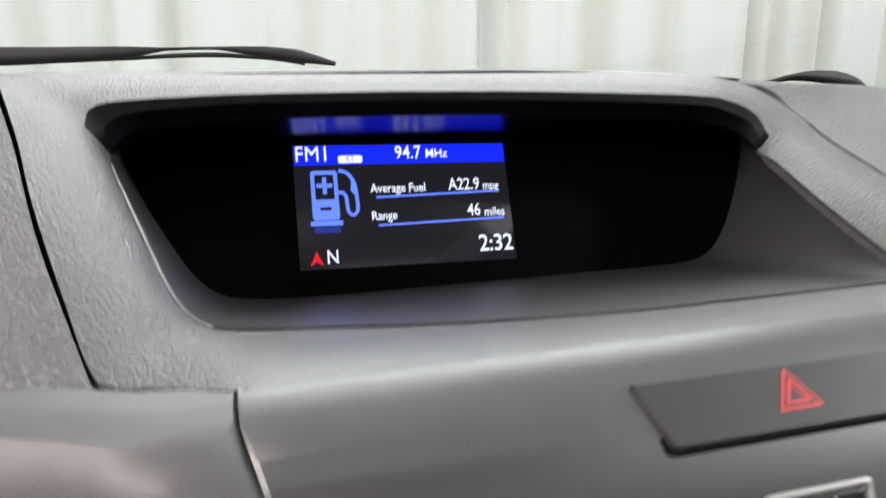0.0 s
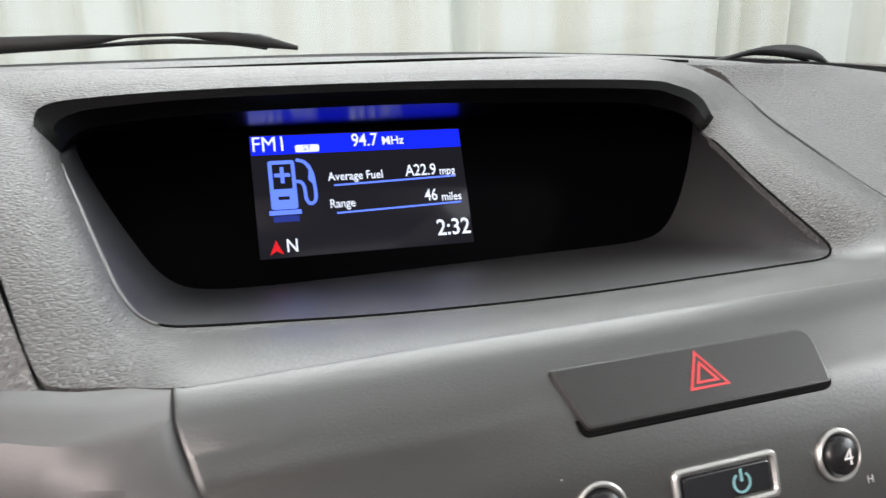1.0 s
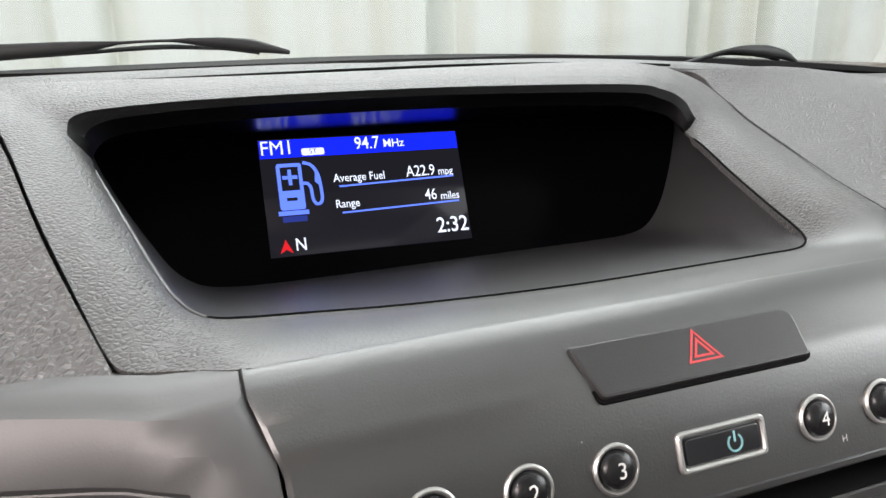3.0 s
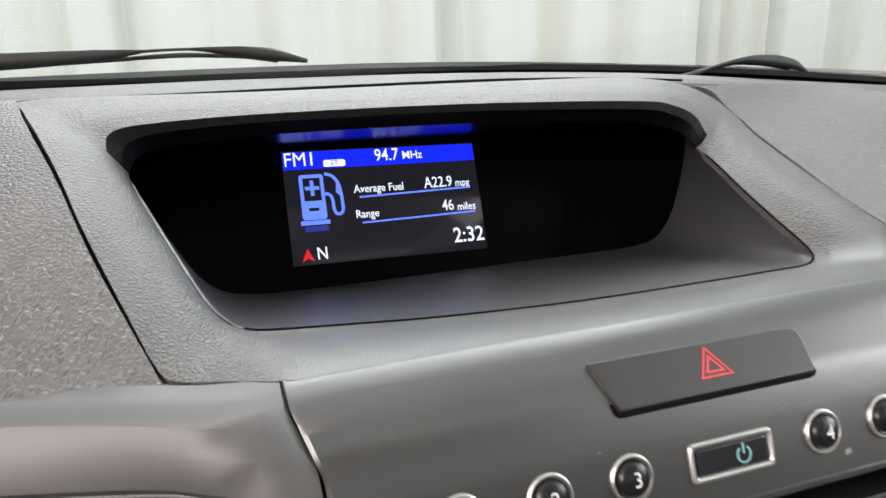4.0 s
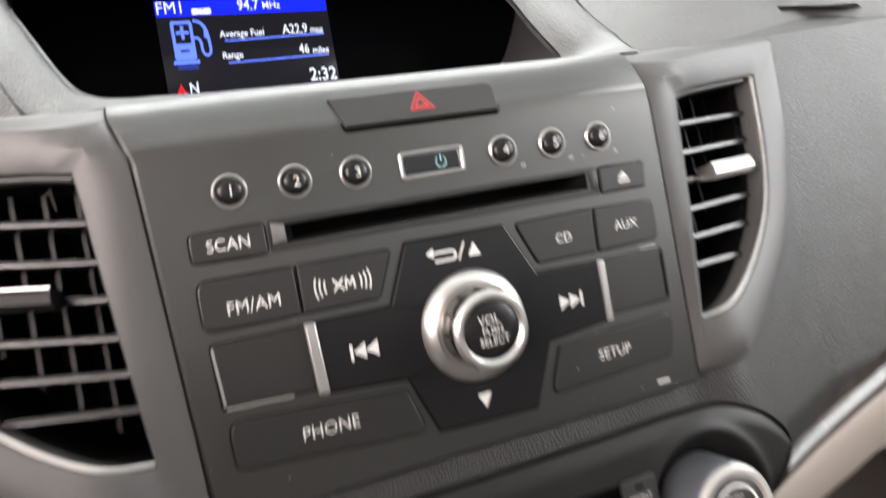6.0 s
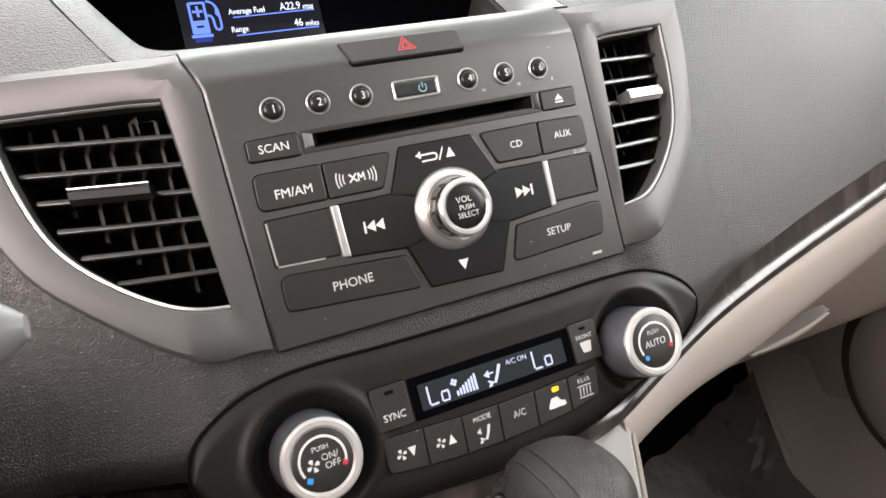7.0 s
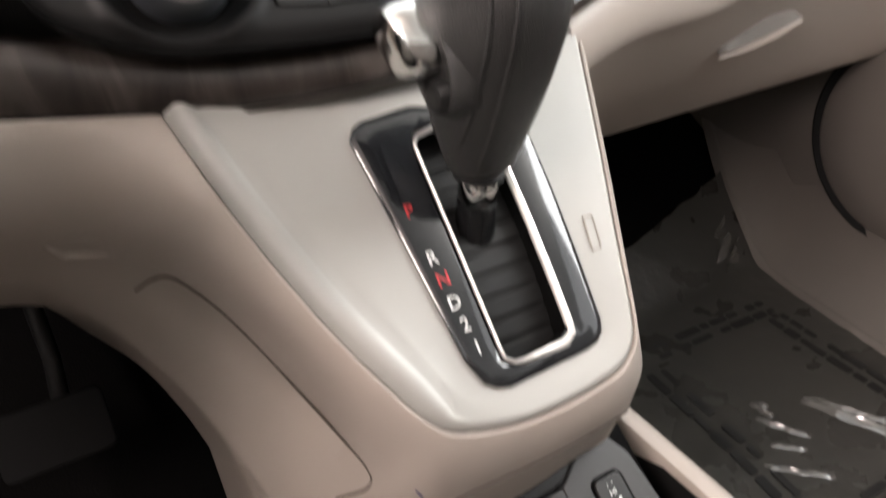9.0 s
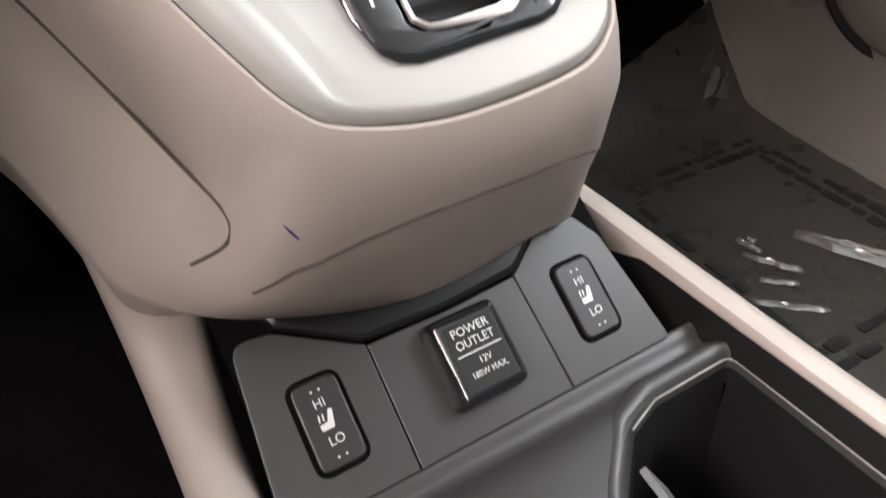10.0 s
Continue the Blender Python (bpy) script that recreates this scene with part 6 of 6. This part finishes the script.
# ---------- rear console tray ----------
def tray():
    t = thing("console_tray", "black console tray with taupe rims and a cup recess", "console tray")
    # sloping switch plates
    part("switch_panel", slab(OUTL, rpoly([(-84, 50), (-92, -24), (-37.2, -24), (-36.2, 29), (-68, 48)], [14, 3, 0.5, 0.5, 4], 6), -6, 0, 0.6), TRAY, t)
    part("switch_panel", slab(OUTL, rpoly([(-35.6, 28.6), (-36.6, -24), (36.2, -24), (35.4, 29.6), (0, 28)], 0.5, 2), -6, 0.0, 0.5), TRAY, t)
    part("switch_panel", slab(OUTL, rpoly([(35.8, 30), (36.8, -24), (91, -24), (84, 31), (75, 46), (57, 45)], [0.5, 0.5, 3, 9, 9, 3], 5), -6, 0, 0.6), TRAY, t)
    bm = bmesh.new()
    part("backing", slab(OUTL, rect(-86, -40, 96, 70), -26, -16, 0.4, bm), GAP, t)
    part("nose", slab(OUTL, rpoly([(-74, 66), (-67, 49), (-37, 30), (0, 28.6), (36, 31), (56, 46), (62, 66)], [2, 6, 12, 12, 12, 6, 2], 5), -16, 5, 2.5), PIANO, t, "black curved nose under the console")
    # valley below the plates, then a level shelf whose edge follows the cup recess
    bm = bmesh.new()
    prof = curve([Vector(v) for v in ((-0.0765, 0.2205), (-0.0778, 0.2262), (-0.0815, 0.2262), (-0.0865, 0.2228), (-0.0915, 0.2228), (-0.0965, 0.2262), (-0.1015, 0.2284), (-0.108, 0.2292), (-0.118, 0.2293), (-0.131, 0.2292), (-0.17, 0.229), (-0.30, 0.228))], 4)
    edge = [(-0.31, 0.010), (-0.17, 0.0125), (-0.131, 0.0145), (-0.117, 0.0285), (-0.107, 0.046), (-0.1005, 0.075), (-0.098, 0.112), (-0.07, 0.108)]
    rows = []
    for y, z in prof:
        r = lerp_table(edge, y)
        rows.append([(x, y, z) for x in [-0.093 + (r + 0.093) * k / 12 for k in range(13)]])
    loft(bm, rows, closed=False)
    part("ledge", bm, TRAY, t)
    # cup recess: rounded opening with deep walls
    zc = 0.225
    pts = rpoly([(0.044, -0.110), (0.062, -0.1035), (0.1045, -0.1035), (0.1035, -0.30), (0.015, -0.30), (0.018, -0.135)], [0.006, 0.008, 0.004, 0.01, 0.01, 0.02], 6)
    bm = bmesh.new()
    ring_ = [(pts, -0.0155, -0.008), (pts, -0.0125, 0.0005), (pts, -0.0105, 0.0030), (pts, -0.0085, 0.0042), (pts, -0.0062, 0.0048), (pts, -0.0042, 0.0042), (pts, -0.0022, 0.0022), (pts, -0.0008, -0.0002), (pts, 0.0, -0.004)]
    loft(bm, [[(p.x, p.y, zc + h) for p in offset(o_, d_)] for o_, d_, h in ring_])
    part("recess_rim", bm, TRAY, t, "rounded rim of the cup recess")
    # walls coloured near-black in place of the shade inside the recess
    bm = bmesh.new()
    loft(bm, [[(p.x, p.y, zc + h) for p in offset(pts, d_)] for d_, h in ((0, -0.004), (0.0015, -0.012), (0.006, -0.09))], cap1=True)
    part("cup_recess", bm, RUBBER, t, "deep cup recess with its shade in the near-black colour")
    bm = bmesh.new()
    tube(bm, [(p.x, p.y, zc + 0.0002) for p in offset(pts, -0.0008)[3:25]], 0.0005, 6)
    part("recess_edge", bm, plain("grey_edge", (0.3, 0.29, 0.28), 0.3), t, "thin pale edge of the recess")
    bm = bmesh.new()
    loft(bm, [[Vector((x + dx, y, z)) for dx, z in ((0, zc - 0.006), (0.003, zc - 0.005), (0.020, zc - 0.034), (0.016, zc - 0.036))] for x, y in ((0.036, -0.122), (0.0355, -0.124), (0.026, -0.2))], cap0=True, cap1=True)
    part("cup_grip", bm, plain("grey_flap", (0.13, 0.13, 0.13), 0.45), t, "grey spring grip")
    bm = bmesh.new()
    box(bm, (-0.1, -0.5, 0.08), (0.1, -0.11, 0.125))
    part("tray_floor", bm, BLACK, t)
    # driver's rim: a moulded bar that sweeps up into the console
    sweep = [(-0.5, 0.238, 0.094, 0.117), (-0.14, 0.240, 0.094, 0.117), (-0.07, 0.242, 0.094, 0.117), (-0.035, 0.2445, 0.0925, 0.1175), (-0.012, 0.251, 0.090, 0.118), (0.004, 0.263, 0.0865, 0.1185), (0.014, 0.280, 0.081, 0.119), (0.020, 0.300, 0.075, 0.1195), (0.024, 0.322, 0.070, 0.120), (0.028, 0.350, 0.066, 0.1205)]
    path = [Vector(v) for v in sweep[:2]] + curve([Vector(v) for v in sweep[2:]], 5)
    bm = bmesh.new()
    rows = []
    for k, p in enumerate(path):
        q0, q1 = path[max(0, k - 1)], path[min(len(path) - 1, k + 1)]
        ty, tz = q1[0] - q0[0], q1[1] - q0[1]
        ln = math.hypot(ty, tz)
        ny, nz = -tz / ln, ty / ln
        y, z, xin, xout = p
        sec = [(xout + 0.010, 0.20), (xout + 0.003, 0.045), (xout + 0.0008, 0.014), (xout - 0.0008, 0.007), (xout - 0.0040, 0.0025), (xout - 0.0085, 0.0004), ((xin + xout) / 2, 0.0), (xin + 0.0070, 0.0012), (xin + 0.0030, 0.0036), (xin + 0.0006, 0.008), (xin, 0.014), (xin - 0.001, 0.05)]
        rows.append([(-x, y - ny * d, z - nz * d) for x, d in sec])
    loft(bm, rows, closed=False)
    part("rim", bm, BEIGE, t, "taupe rim sweeping up into the console")
    for s, xi, xo in ((1, 0.110, 0.130),):
        bm = bmesh.new()
        loops = []
        for y, dz, dx in ((0.06, 0.022, -0.016), (0.03, 0.012, -0.010), (0.0, 0.006, -0.004), (-0.06, 0.0, 0.0), (-0.14, -0.002, 0.0), (-0.3, -0.004, 0.0), (-0.5, -0.004, 0.0)):
            a, b, z = xi + dx, xo + dx, 0.242 + dz
            loops.append([(s * (a - 0.001), y, z - 0.05), (s * a, y, z - 0.006), (s * (a + 0.003), y, z - 0.001), (s * (a + 0.009), y, z), (s * (b - 0.005), y, z - 0.002), (s * b, y, z - 0.008), (s * (b + 0.006), y, z - 0.06), (s * (b + 0.018), y, 0.02)])
        loft(bm, loops, closed=False)
        part("rim", bm, BEIGE, t, "taupe rim")
        bm = bmesh.new()
        foot = ((0.05, 0.098, 0.19), (0.0, 0.098, 0.19), (-0.06, 0.099, 0.195), (-0.092, 0.101, 0.21), (-0.106, 0.1046, 0.2262), (-0.14, 0.1046, 0.2262), (-0.3, 0.1036, 0.2262), (-0.5, 0.1036, 0.2262))
        loft(bm, [[(s * (xi - 0.0012), y, 0.238) for y, x, z in foot], [(s * x, y, z) for y, x, z in foot]], closed=False)
        part("tray_wall", bm, PANEL, t)
    return t


def heater_switch(cx, label):
    h = thing("seat_heater_switch", label, "switch", "seat heater switches")
    pts = rpoly([(cx - 9.6, -9.6), (cx + 9.2, -9.6), (cx + 9.6, 25), (cx - 9.2, 25)], 4.2, 6)
    part("gap", slab(OUTL, offset(pts, -1.8), -2, 0.25, 0.1), GAP, h)
    part("rocker", slab(OUTL, pts, -2, 2.2, 1.0), BUTTON, h)
    text("HI", OUTL, cx - 0.4, 15.5, 5.0, INK, h, 2.4)
    text("LO", OUTL, cx + 0.4, 0.6, 5.0, INK, h, 2.4)
    flat(OUTL, [rpoly([(cx - 3.4, 5.2), (cx + 1.6, 5.2), (cx + 3.2, 12), (cx + 1.6, 12.4), (cx - 0.2, 8), (cx - 3.6, 7.6)], 0.6, 3), strip((cx - 3, 8.8), (cx - 2.6, 11.4), 0.6), strip((cx - 1.4, 8.8), (cx - 1.0, 11.4), 0.6)], INK, h, 2.4, "heat_symbol")
    for y in (20.5, -5.5):
        flat(OUTL, [circle(cx - 1.6, y, 0.5, 8), circle(cx + 1.6, y, 0.5, 8)], INK_DIM, h, 2.35, "lamp_dots")
    return h


def outlet():
    o = thing("power_outlet", "square black power outlet cover with white lettering", "power outlet")
    pts = rpoly(rect(-15, -12.8, 19, 26), 5, 6)
    bm = bmesh.new()
    loft(bm, [lift(OUTL, pts, -1), lift(OUTL, offset(pts, 0.5), 4), lift(OUTL, offset(pts, 1.4), 8), lift(OUTL, offset(pts, 2.6), 10), lift(OUTL, offset(pts, 4.0), 10.8), lift(OUTL, offset(pts, 5.0), 11)], cap1=True)
    part("lid", bm, GLOSSY_PLATE, o, "raised black lid")
    part("label_plate", slab(OUTL, rpoly(rect(-9.2, -7.4, 13.4, 20.4), 1.2, 4), 9, 11.25, 0.15), BLACK, o)
    z = 11.4
    text("POWER", OUTL, 2.0, 16.4, 5.0, INK, o, z)
    text("OUTLET", OUTL, 2.0, 11.2, 5.0, INK, o, z, stretch=0.95)
    flat(OUTL, [rect(-8.0, 7.0, 12.2, 7.5)], INK, o, z, "rule")
    text("12V", OUTL, 2.6, 3.2, 3.7, INK, o, z)
    text("180W MAX.", OUTL, 2.4, -1.6, 3.5, INK, o, z, stretch=0.92)
    return o


tray()
heater_switch(-62, "black seat heater switch marked high and low")
heater_switch(62, "black seat heater switch marked high and low")
outlet()


# ---------- footwells, door and steering ----------
def floors():
    bm = bmesh.new()
    rows = []
    for k in range(40):
        f = k / 39
        y = -0.9 + 1.7 * f
        row = []
        for i in range(40):
            x = -0.73 + 1.46 * i / 39
            z = 0.012 + 0.004 * noise.noise(Vector((x * 14, y * 14, 0.3)))
            z += 0.72 * (math.sqrt((y - 0.28) ** 2 + 0.0003) + (y - 0.28)) / 2
            row.append((x, y, z))
        rows.append(row)
    loft(bm, rows, closed=False)
    tagged(part("floor", bm, CARPET), "dark carpeted cabin floor", "floor", kind="structure")
    m = thing("floor_mat", "dark floor mat under crinkled clear protective film", "floor mat")
    bm = bmesh.new()
    rows = []
    for k in range(90):
        row = []
        for i in range(70):
            y = -0.55 + (0.885 + 0.075 * (i / 69) ** 2 + 0.008 * noise.noise(Vector((i * 0.16, 4.0, 0.0)))) * k / 89
            x = 0.19 + (0.388 + 0.15 * y + 0.9 * max(0, y - 0.22) ** 2) * i / 69
            w = noise.noise(Vector((x * 22, y * 30, 1.0))) * 0.0009 + noise.noise(Vector((x * 60 + 3, y * 45, 2.0))) * 0.0003
            z = 0.0335 + w + 0.72 * (math.sqrt((y - 0.28) ** 2 + 0.0003) + (y - 0.28)) / 2
            row.append((x, y, z))
        rows.append(row)
    loft(bm, rows, closed=False)
    part("film", bm, FILM, m, "crinkled clear film")
    fr = axes((0, 0, 0.0346), (0, 1, 0), (0, 0, 1))
    rnd = random.Random(4)
    bar = lambda a, b, w: flat(fr, [rpoly(strip(a, b, w), 3, 3)], PRINT, m, 0.3 + rnd.random() * 0.25, "printed_bar", 2.0)
    for path in ([(365, 222), (460, 219), (550, 214)], [(540, 198), (528, 40), (520, -60)], [(346, 200), (335, 69), (318, -40)], [(318, -42), (410, -44), (510, -46)]):
        P = [Vector(p) for p in path]
        for row in (-9, 9):
            for a, b in zip(P, P[1:]):
                t = (b - a).normalized()
                q = Vector((-t.y, t.x)) * row
                at, L = 4.0, (b - a).length
                while at < L - 8:
                    w = 11 + rnd.random() * 26
                    bar(a + t * at + q, a + t * min(L, at + w) + q, 7 + rnd.random() * 5)
                    at += w + 3.0 + (14 if rnd.random() < 0.18 else 0)
    for pts, h, wd in (([(0.392, 0.104), (0.395, 0.077)], 0.004, 0.0028), ([(0.379, 0.085), (0.390, 0.062), (0.403, 0.038)], 0.004, 0.003), ([(0.442, 0.079), (0.456, 0.039), (0.471, 0.002), (0.49, -0.04)], 0.007, 0.005), ([(0.449, 0.075), (0.468, 0.039), (0.485, 0.006)], 0.004, 0.003), ([(0.362, 0.052), (0.386, 0.029)], 0.003, 0.0025), ([(0.336, 0.038), (0.356, 0.015), (0.379, -0.006)], 0.004, 0.003), ([(0.40, 0.10), (0.402, 0.09)], 0.003, 0.003)):
        bm = bmesh.new()
        P = curve([Vector((x, y, 0.0355)) for x, y in pts], 8)
        rows = []
        for k, c in enumerate(P):
            f = k / (len(P) - 1)
            side = (P[min(k + 1, len(P) - 1)] - P[max(k - 1, 0)]).cross(Vector((0, 0, 1))).normalized()
            c = c + side * 0.0008 * math.sin(17 * f + pts[0][0] * 90)
            hh = h * math.sin(math.pi * f) ** 0.6 * (0.8 + 0.2 * math.sin(31 * f))
            rows.append([c - side * wd * 1.6, c - side * wd * 0.5 + Vector((0, 0, hh * 0.5)), c - side * wd * 0.15 + Vector((0, 0, hh)), c + side * wd * 0.15 + Vector((0, 0, hh)), c + side * wd * 0.7 + Vector((0, 0, hh * 0.35)), c + side * wd * 1.6])
        loft(bm, rows, closed=False)
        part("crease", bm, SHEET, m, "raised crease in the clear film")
    # crumpled front corner of the film
    bm = bmesh.new()
    P = curve([Vector(p) for p in ((0.70, 0.47, 0.115), (0.66, 0.42, 0.10), (0.632, 0.375, 0.085), (0.607, 0.33, 0.062), (0.592, 0.295, 0.046))], 5)
    rows = []
    for k, c in enumerate(P):
        j = 0.006 * math.sin(k * 2.3) + 0.004 * math.sin(k * 4.1 + 1)
        rows.append([c + Vector((-0.05 + j, -0.012, -0.012)), c + Vector((-0.024 - j, -0.004, 0.004 + j)), c + Vector((-0.006, 0.0, 0.010 - j)), c + Vector((0.004 + j * 0.5, 0.004, 0.004 + j)), c + Vector((0.014, 0.006, -0.006))])
    loft(bm, rows, closed=False)
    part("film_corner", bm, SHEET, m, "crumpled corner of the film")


def door():
    d = thing("passenger_door", "taupe lower door panel with a round speaker cover", "door panel")
    bm = bmesh.new()
    rows = []
    for k in range(20):
        z = 0.0 + 0.72 * k / 19
        rows.append([(0.70 - 0.03 * math.exp(-((z - 0.30) / 0.25) ** 2) + 0.02 * (y > 0.3), y, z) for y in [-0.9 + 1.5 * i / 30 for i in range(31)]])
    loft(bm, rows, closed=False)
    part("trim_panel", bm, TAUPE_SHADED, d)
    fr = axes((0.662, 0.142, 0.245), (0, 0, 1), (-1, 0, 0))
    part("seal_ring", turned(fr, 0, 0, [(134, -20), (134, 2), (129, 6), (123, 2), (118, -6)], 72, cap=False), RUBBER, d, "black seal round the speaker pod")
    part("speaker_cover", turned(fr, 0, 0, [(121, -20), (119, 8), (110, 15), (70, 19), (30, 20)], 72), TAUPE_SHADED, d, "round taupe speaker cover")
    k = thing("door_sill", "taupe sill trim rising beside the passenger floor mat", "sill trim")
    bm = bmesh.new()
    rows = []
    for i in range(41):
        y = -0.85 + 1.54 * i / 40
        x = 0.573 + 0.15 * y + 0.9 * max(0, y - 0.22) ** 2
        z = 0.72 * (math.sqrt((y - 0.28) ** 2 + 0.0003) + (y - 0.28)) / 2
        sec = curve([Vector((x - 0.014, 0.026)), Vector((x - 0.002, 0.038)), Vector((x + 0.006, 0.042)), Vector((x + 0.034, 0.070)), Vector((x + 0.056, 0.115)), Vector((max(x + 0.070, 0.664), 0.18)), Vector((max(x + 0.076, 0.69), 0.30))], 4)
        rows.append([(p.x, y, p.y + z) for p in sec])
    cut = 40
    loft(bm, rows[:cut + 1], closed=False)
    part("panel", bm, TAUPE_SHADED, k)
    b = thing("footwell_bulkhead", "black bulkhead behind the footwells", "bulkhead", kind="structure")
    bm = bmesh.new()
    box(bm, (-0.73, 0.70, 0.0), (0.73, 0.72, 0.70))
    part("board", bm, CARPET, b)
    # hidden box added to stop light leaking down behind the dashboard top
    bm = bmesh.new()
    box(bm, (-0.73, 0.53, 0.655), (0.73, 0.80, 0.69))
    part("light_seal", bm, CARPET, b)
    bm = bmesh.new()
    loft(bm, rows[cut:], closed=False)
    part("side_carpet", bm, CARPET, b, "black carpet beside the footwell")


def pedal():
    p = thing("brake_pedal", "black rubber brake pedal in the driver footwell", "pedal")
    fr = axes((-0.24, 0.30, 0.17), (0, 0.5, 0.86))
    part("pad", slab(fr, rpoly(rect(-45, -28, 45, 28), 8, 4), -8, 0, 2), RUBBER, p)
    bm = bmesh.new()
    tube(bm, [fr @ Vector((10, 0, -8)), fr @ Vector((10, 60, -60)), (-0.23, 0.46, 0.40)], 0.008, 10)
    part("arm", bm, BLACK, p)


def steering():
    w = thing("steering_wheel", "dark leather steering wheel rim in front of the driver", "steering wheel")
    cen = Vector((-0.365, -0.16, 0.625))
    nrm = Vector((0, -0.9, 0.42)).normalized()
    u = Vector((1, 0, 0))
    v = nrm.cross(u)
    bm = bmesh.new()
    loops = []
    for i in range(72):
        q = 2 * math.pi * i / 72
        c = cen + (u * math.cos(q) + v * math.sin(q)) * 0.182
        r = (u * math.cos(q) + v * math.sin(q))
        loops.append([c + r * 0.0145 * math.cos(2 * math.pi * k / 14) + nrm * 0.0165 * math.sin(2 * math.pi * k / 14) for k in range(14)])
    loops.append(loops[0])
    loft(bm, loops)
    bmesh.ops.remove_doubles(bm, verts=bm.verts, dist=1e-6)
    part("rim", bm, LEATHER, w)
    # hub and spokes are unseen, added to help shade the lower dashboard
    bm = bmesh.new()
    loft(bm, [[cen + (u * math.cos(2 * math.pi * k / 32) * 0.085 + v * math.sin(2 * math.pi * k / 32) * 0.075) * r - nrm * (0.02 - h) for k in range(32)] for r, h in ((1.0, -0.02), (1.0, 0.0), (0.92, 0.012), (0.6, 0.02), (0.2, 0.022))], cap0=True, cap1=True)
    part("hub", bm, BLACK, w)
    for q in (0, math.pi, -math.pi / 2):
        r = u * math.cos(q) + v * math.sin(q)
        e = nrm.cross(r)
        bm = bmesh.new()
        loft(bm, [[cen + r * a + e * b * hw - nrm * (0.02 - h) for b, h in ((-1, -0.008), (1, -0.008), (1, 0.006), (-1, 0.006))] for a, hw in ((0.07, 0.026), (0.12, 0.019), (0.172, 0.016))], cap0=True, cap1=True)
        part("spoke", bm, BLACK, w)
    # unseen shroud, sized to keep driver-side light off the lower dashboard
    bm = bmesh.new()
    up = Vector((0, 0, 0.03))
    tube(bm, [cen - nrm * 0.03, cen - nrm * 0.09 + up, cen - nrm * 0.15 + up, cen - nrm * 0.26], [0.06, 0.105, 0.12, 0.12], 24)
    part("light_block_shroud", bm, BLACK, w)
    s = thing("wiper_stalk", "grey wiper stalk with a rounded end", "stalk")
    bm = bmesh.new()
    P = [(-0.40, 0.03, 0.672), (-0.30, -0.02, 0.680), (-0.23, -0.042, 0.682), (-0.19, -0.05, 0.6825), (-0.177, -0.051, 0.6825), (-0.1715, -0.0515, 0.6825)]
    tube(bm, P, [0.006, 0.007, 0.009, 0.0095, 0.0075, 0.003], 20)
    part("lever", bm, surface("grey_stalk", (0.16, 0.165, 0.16), 0.4, 0.0006, 0.00002), s)


floors()
door()
pedal()
steering()
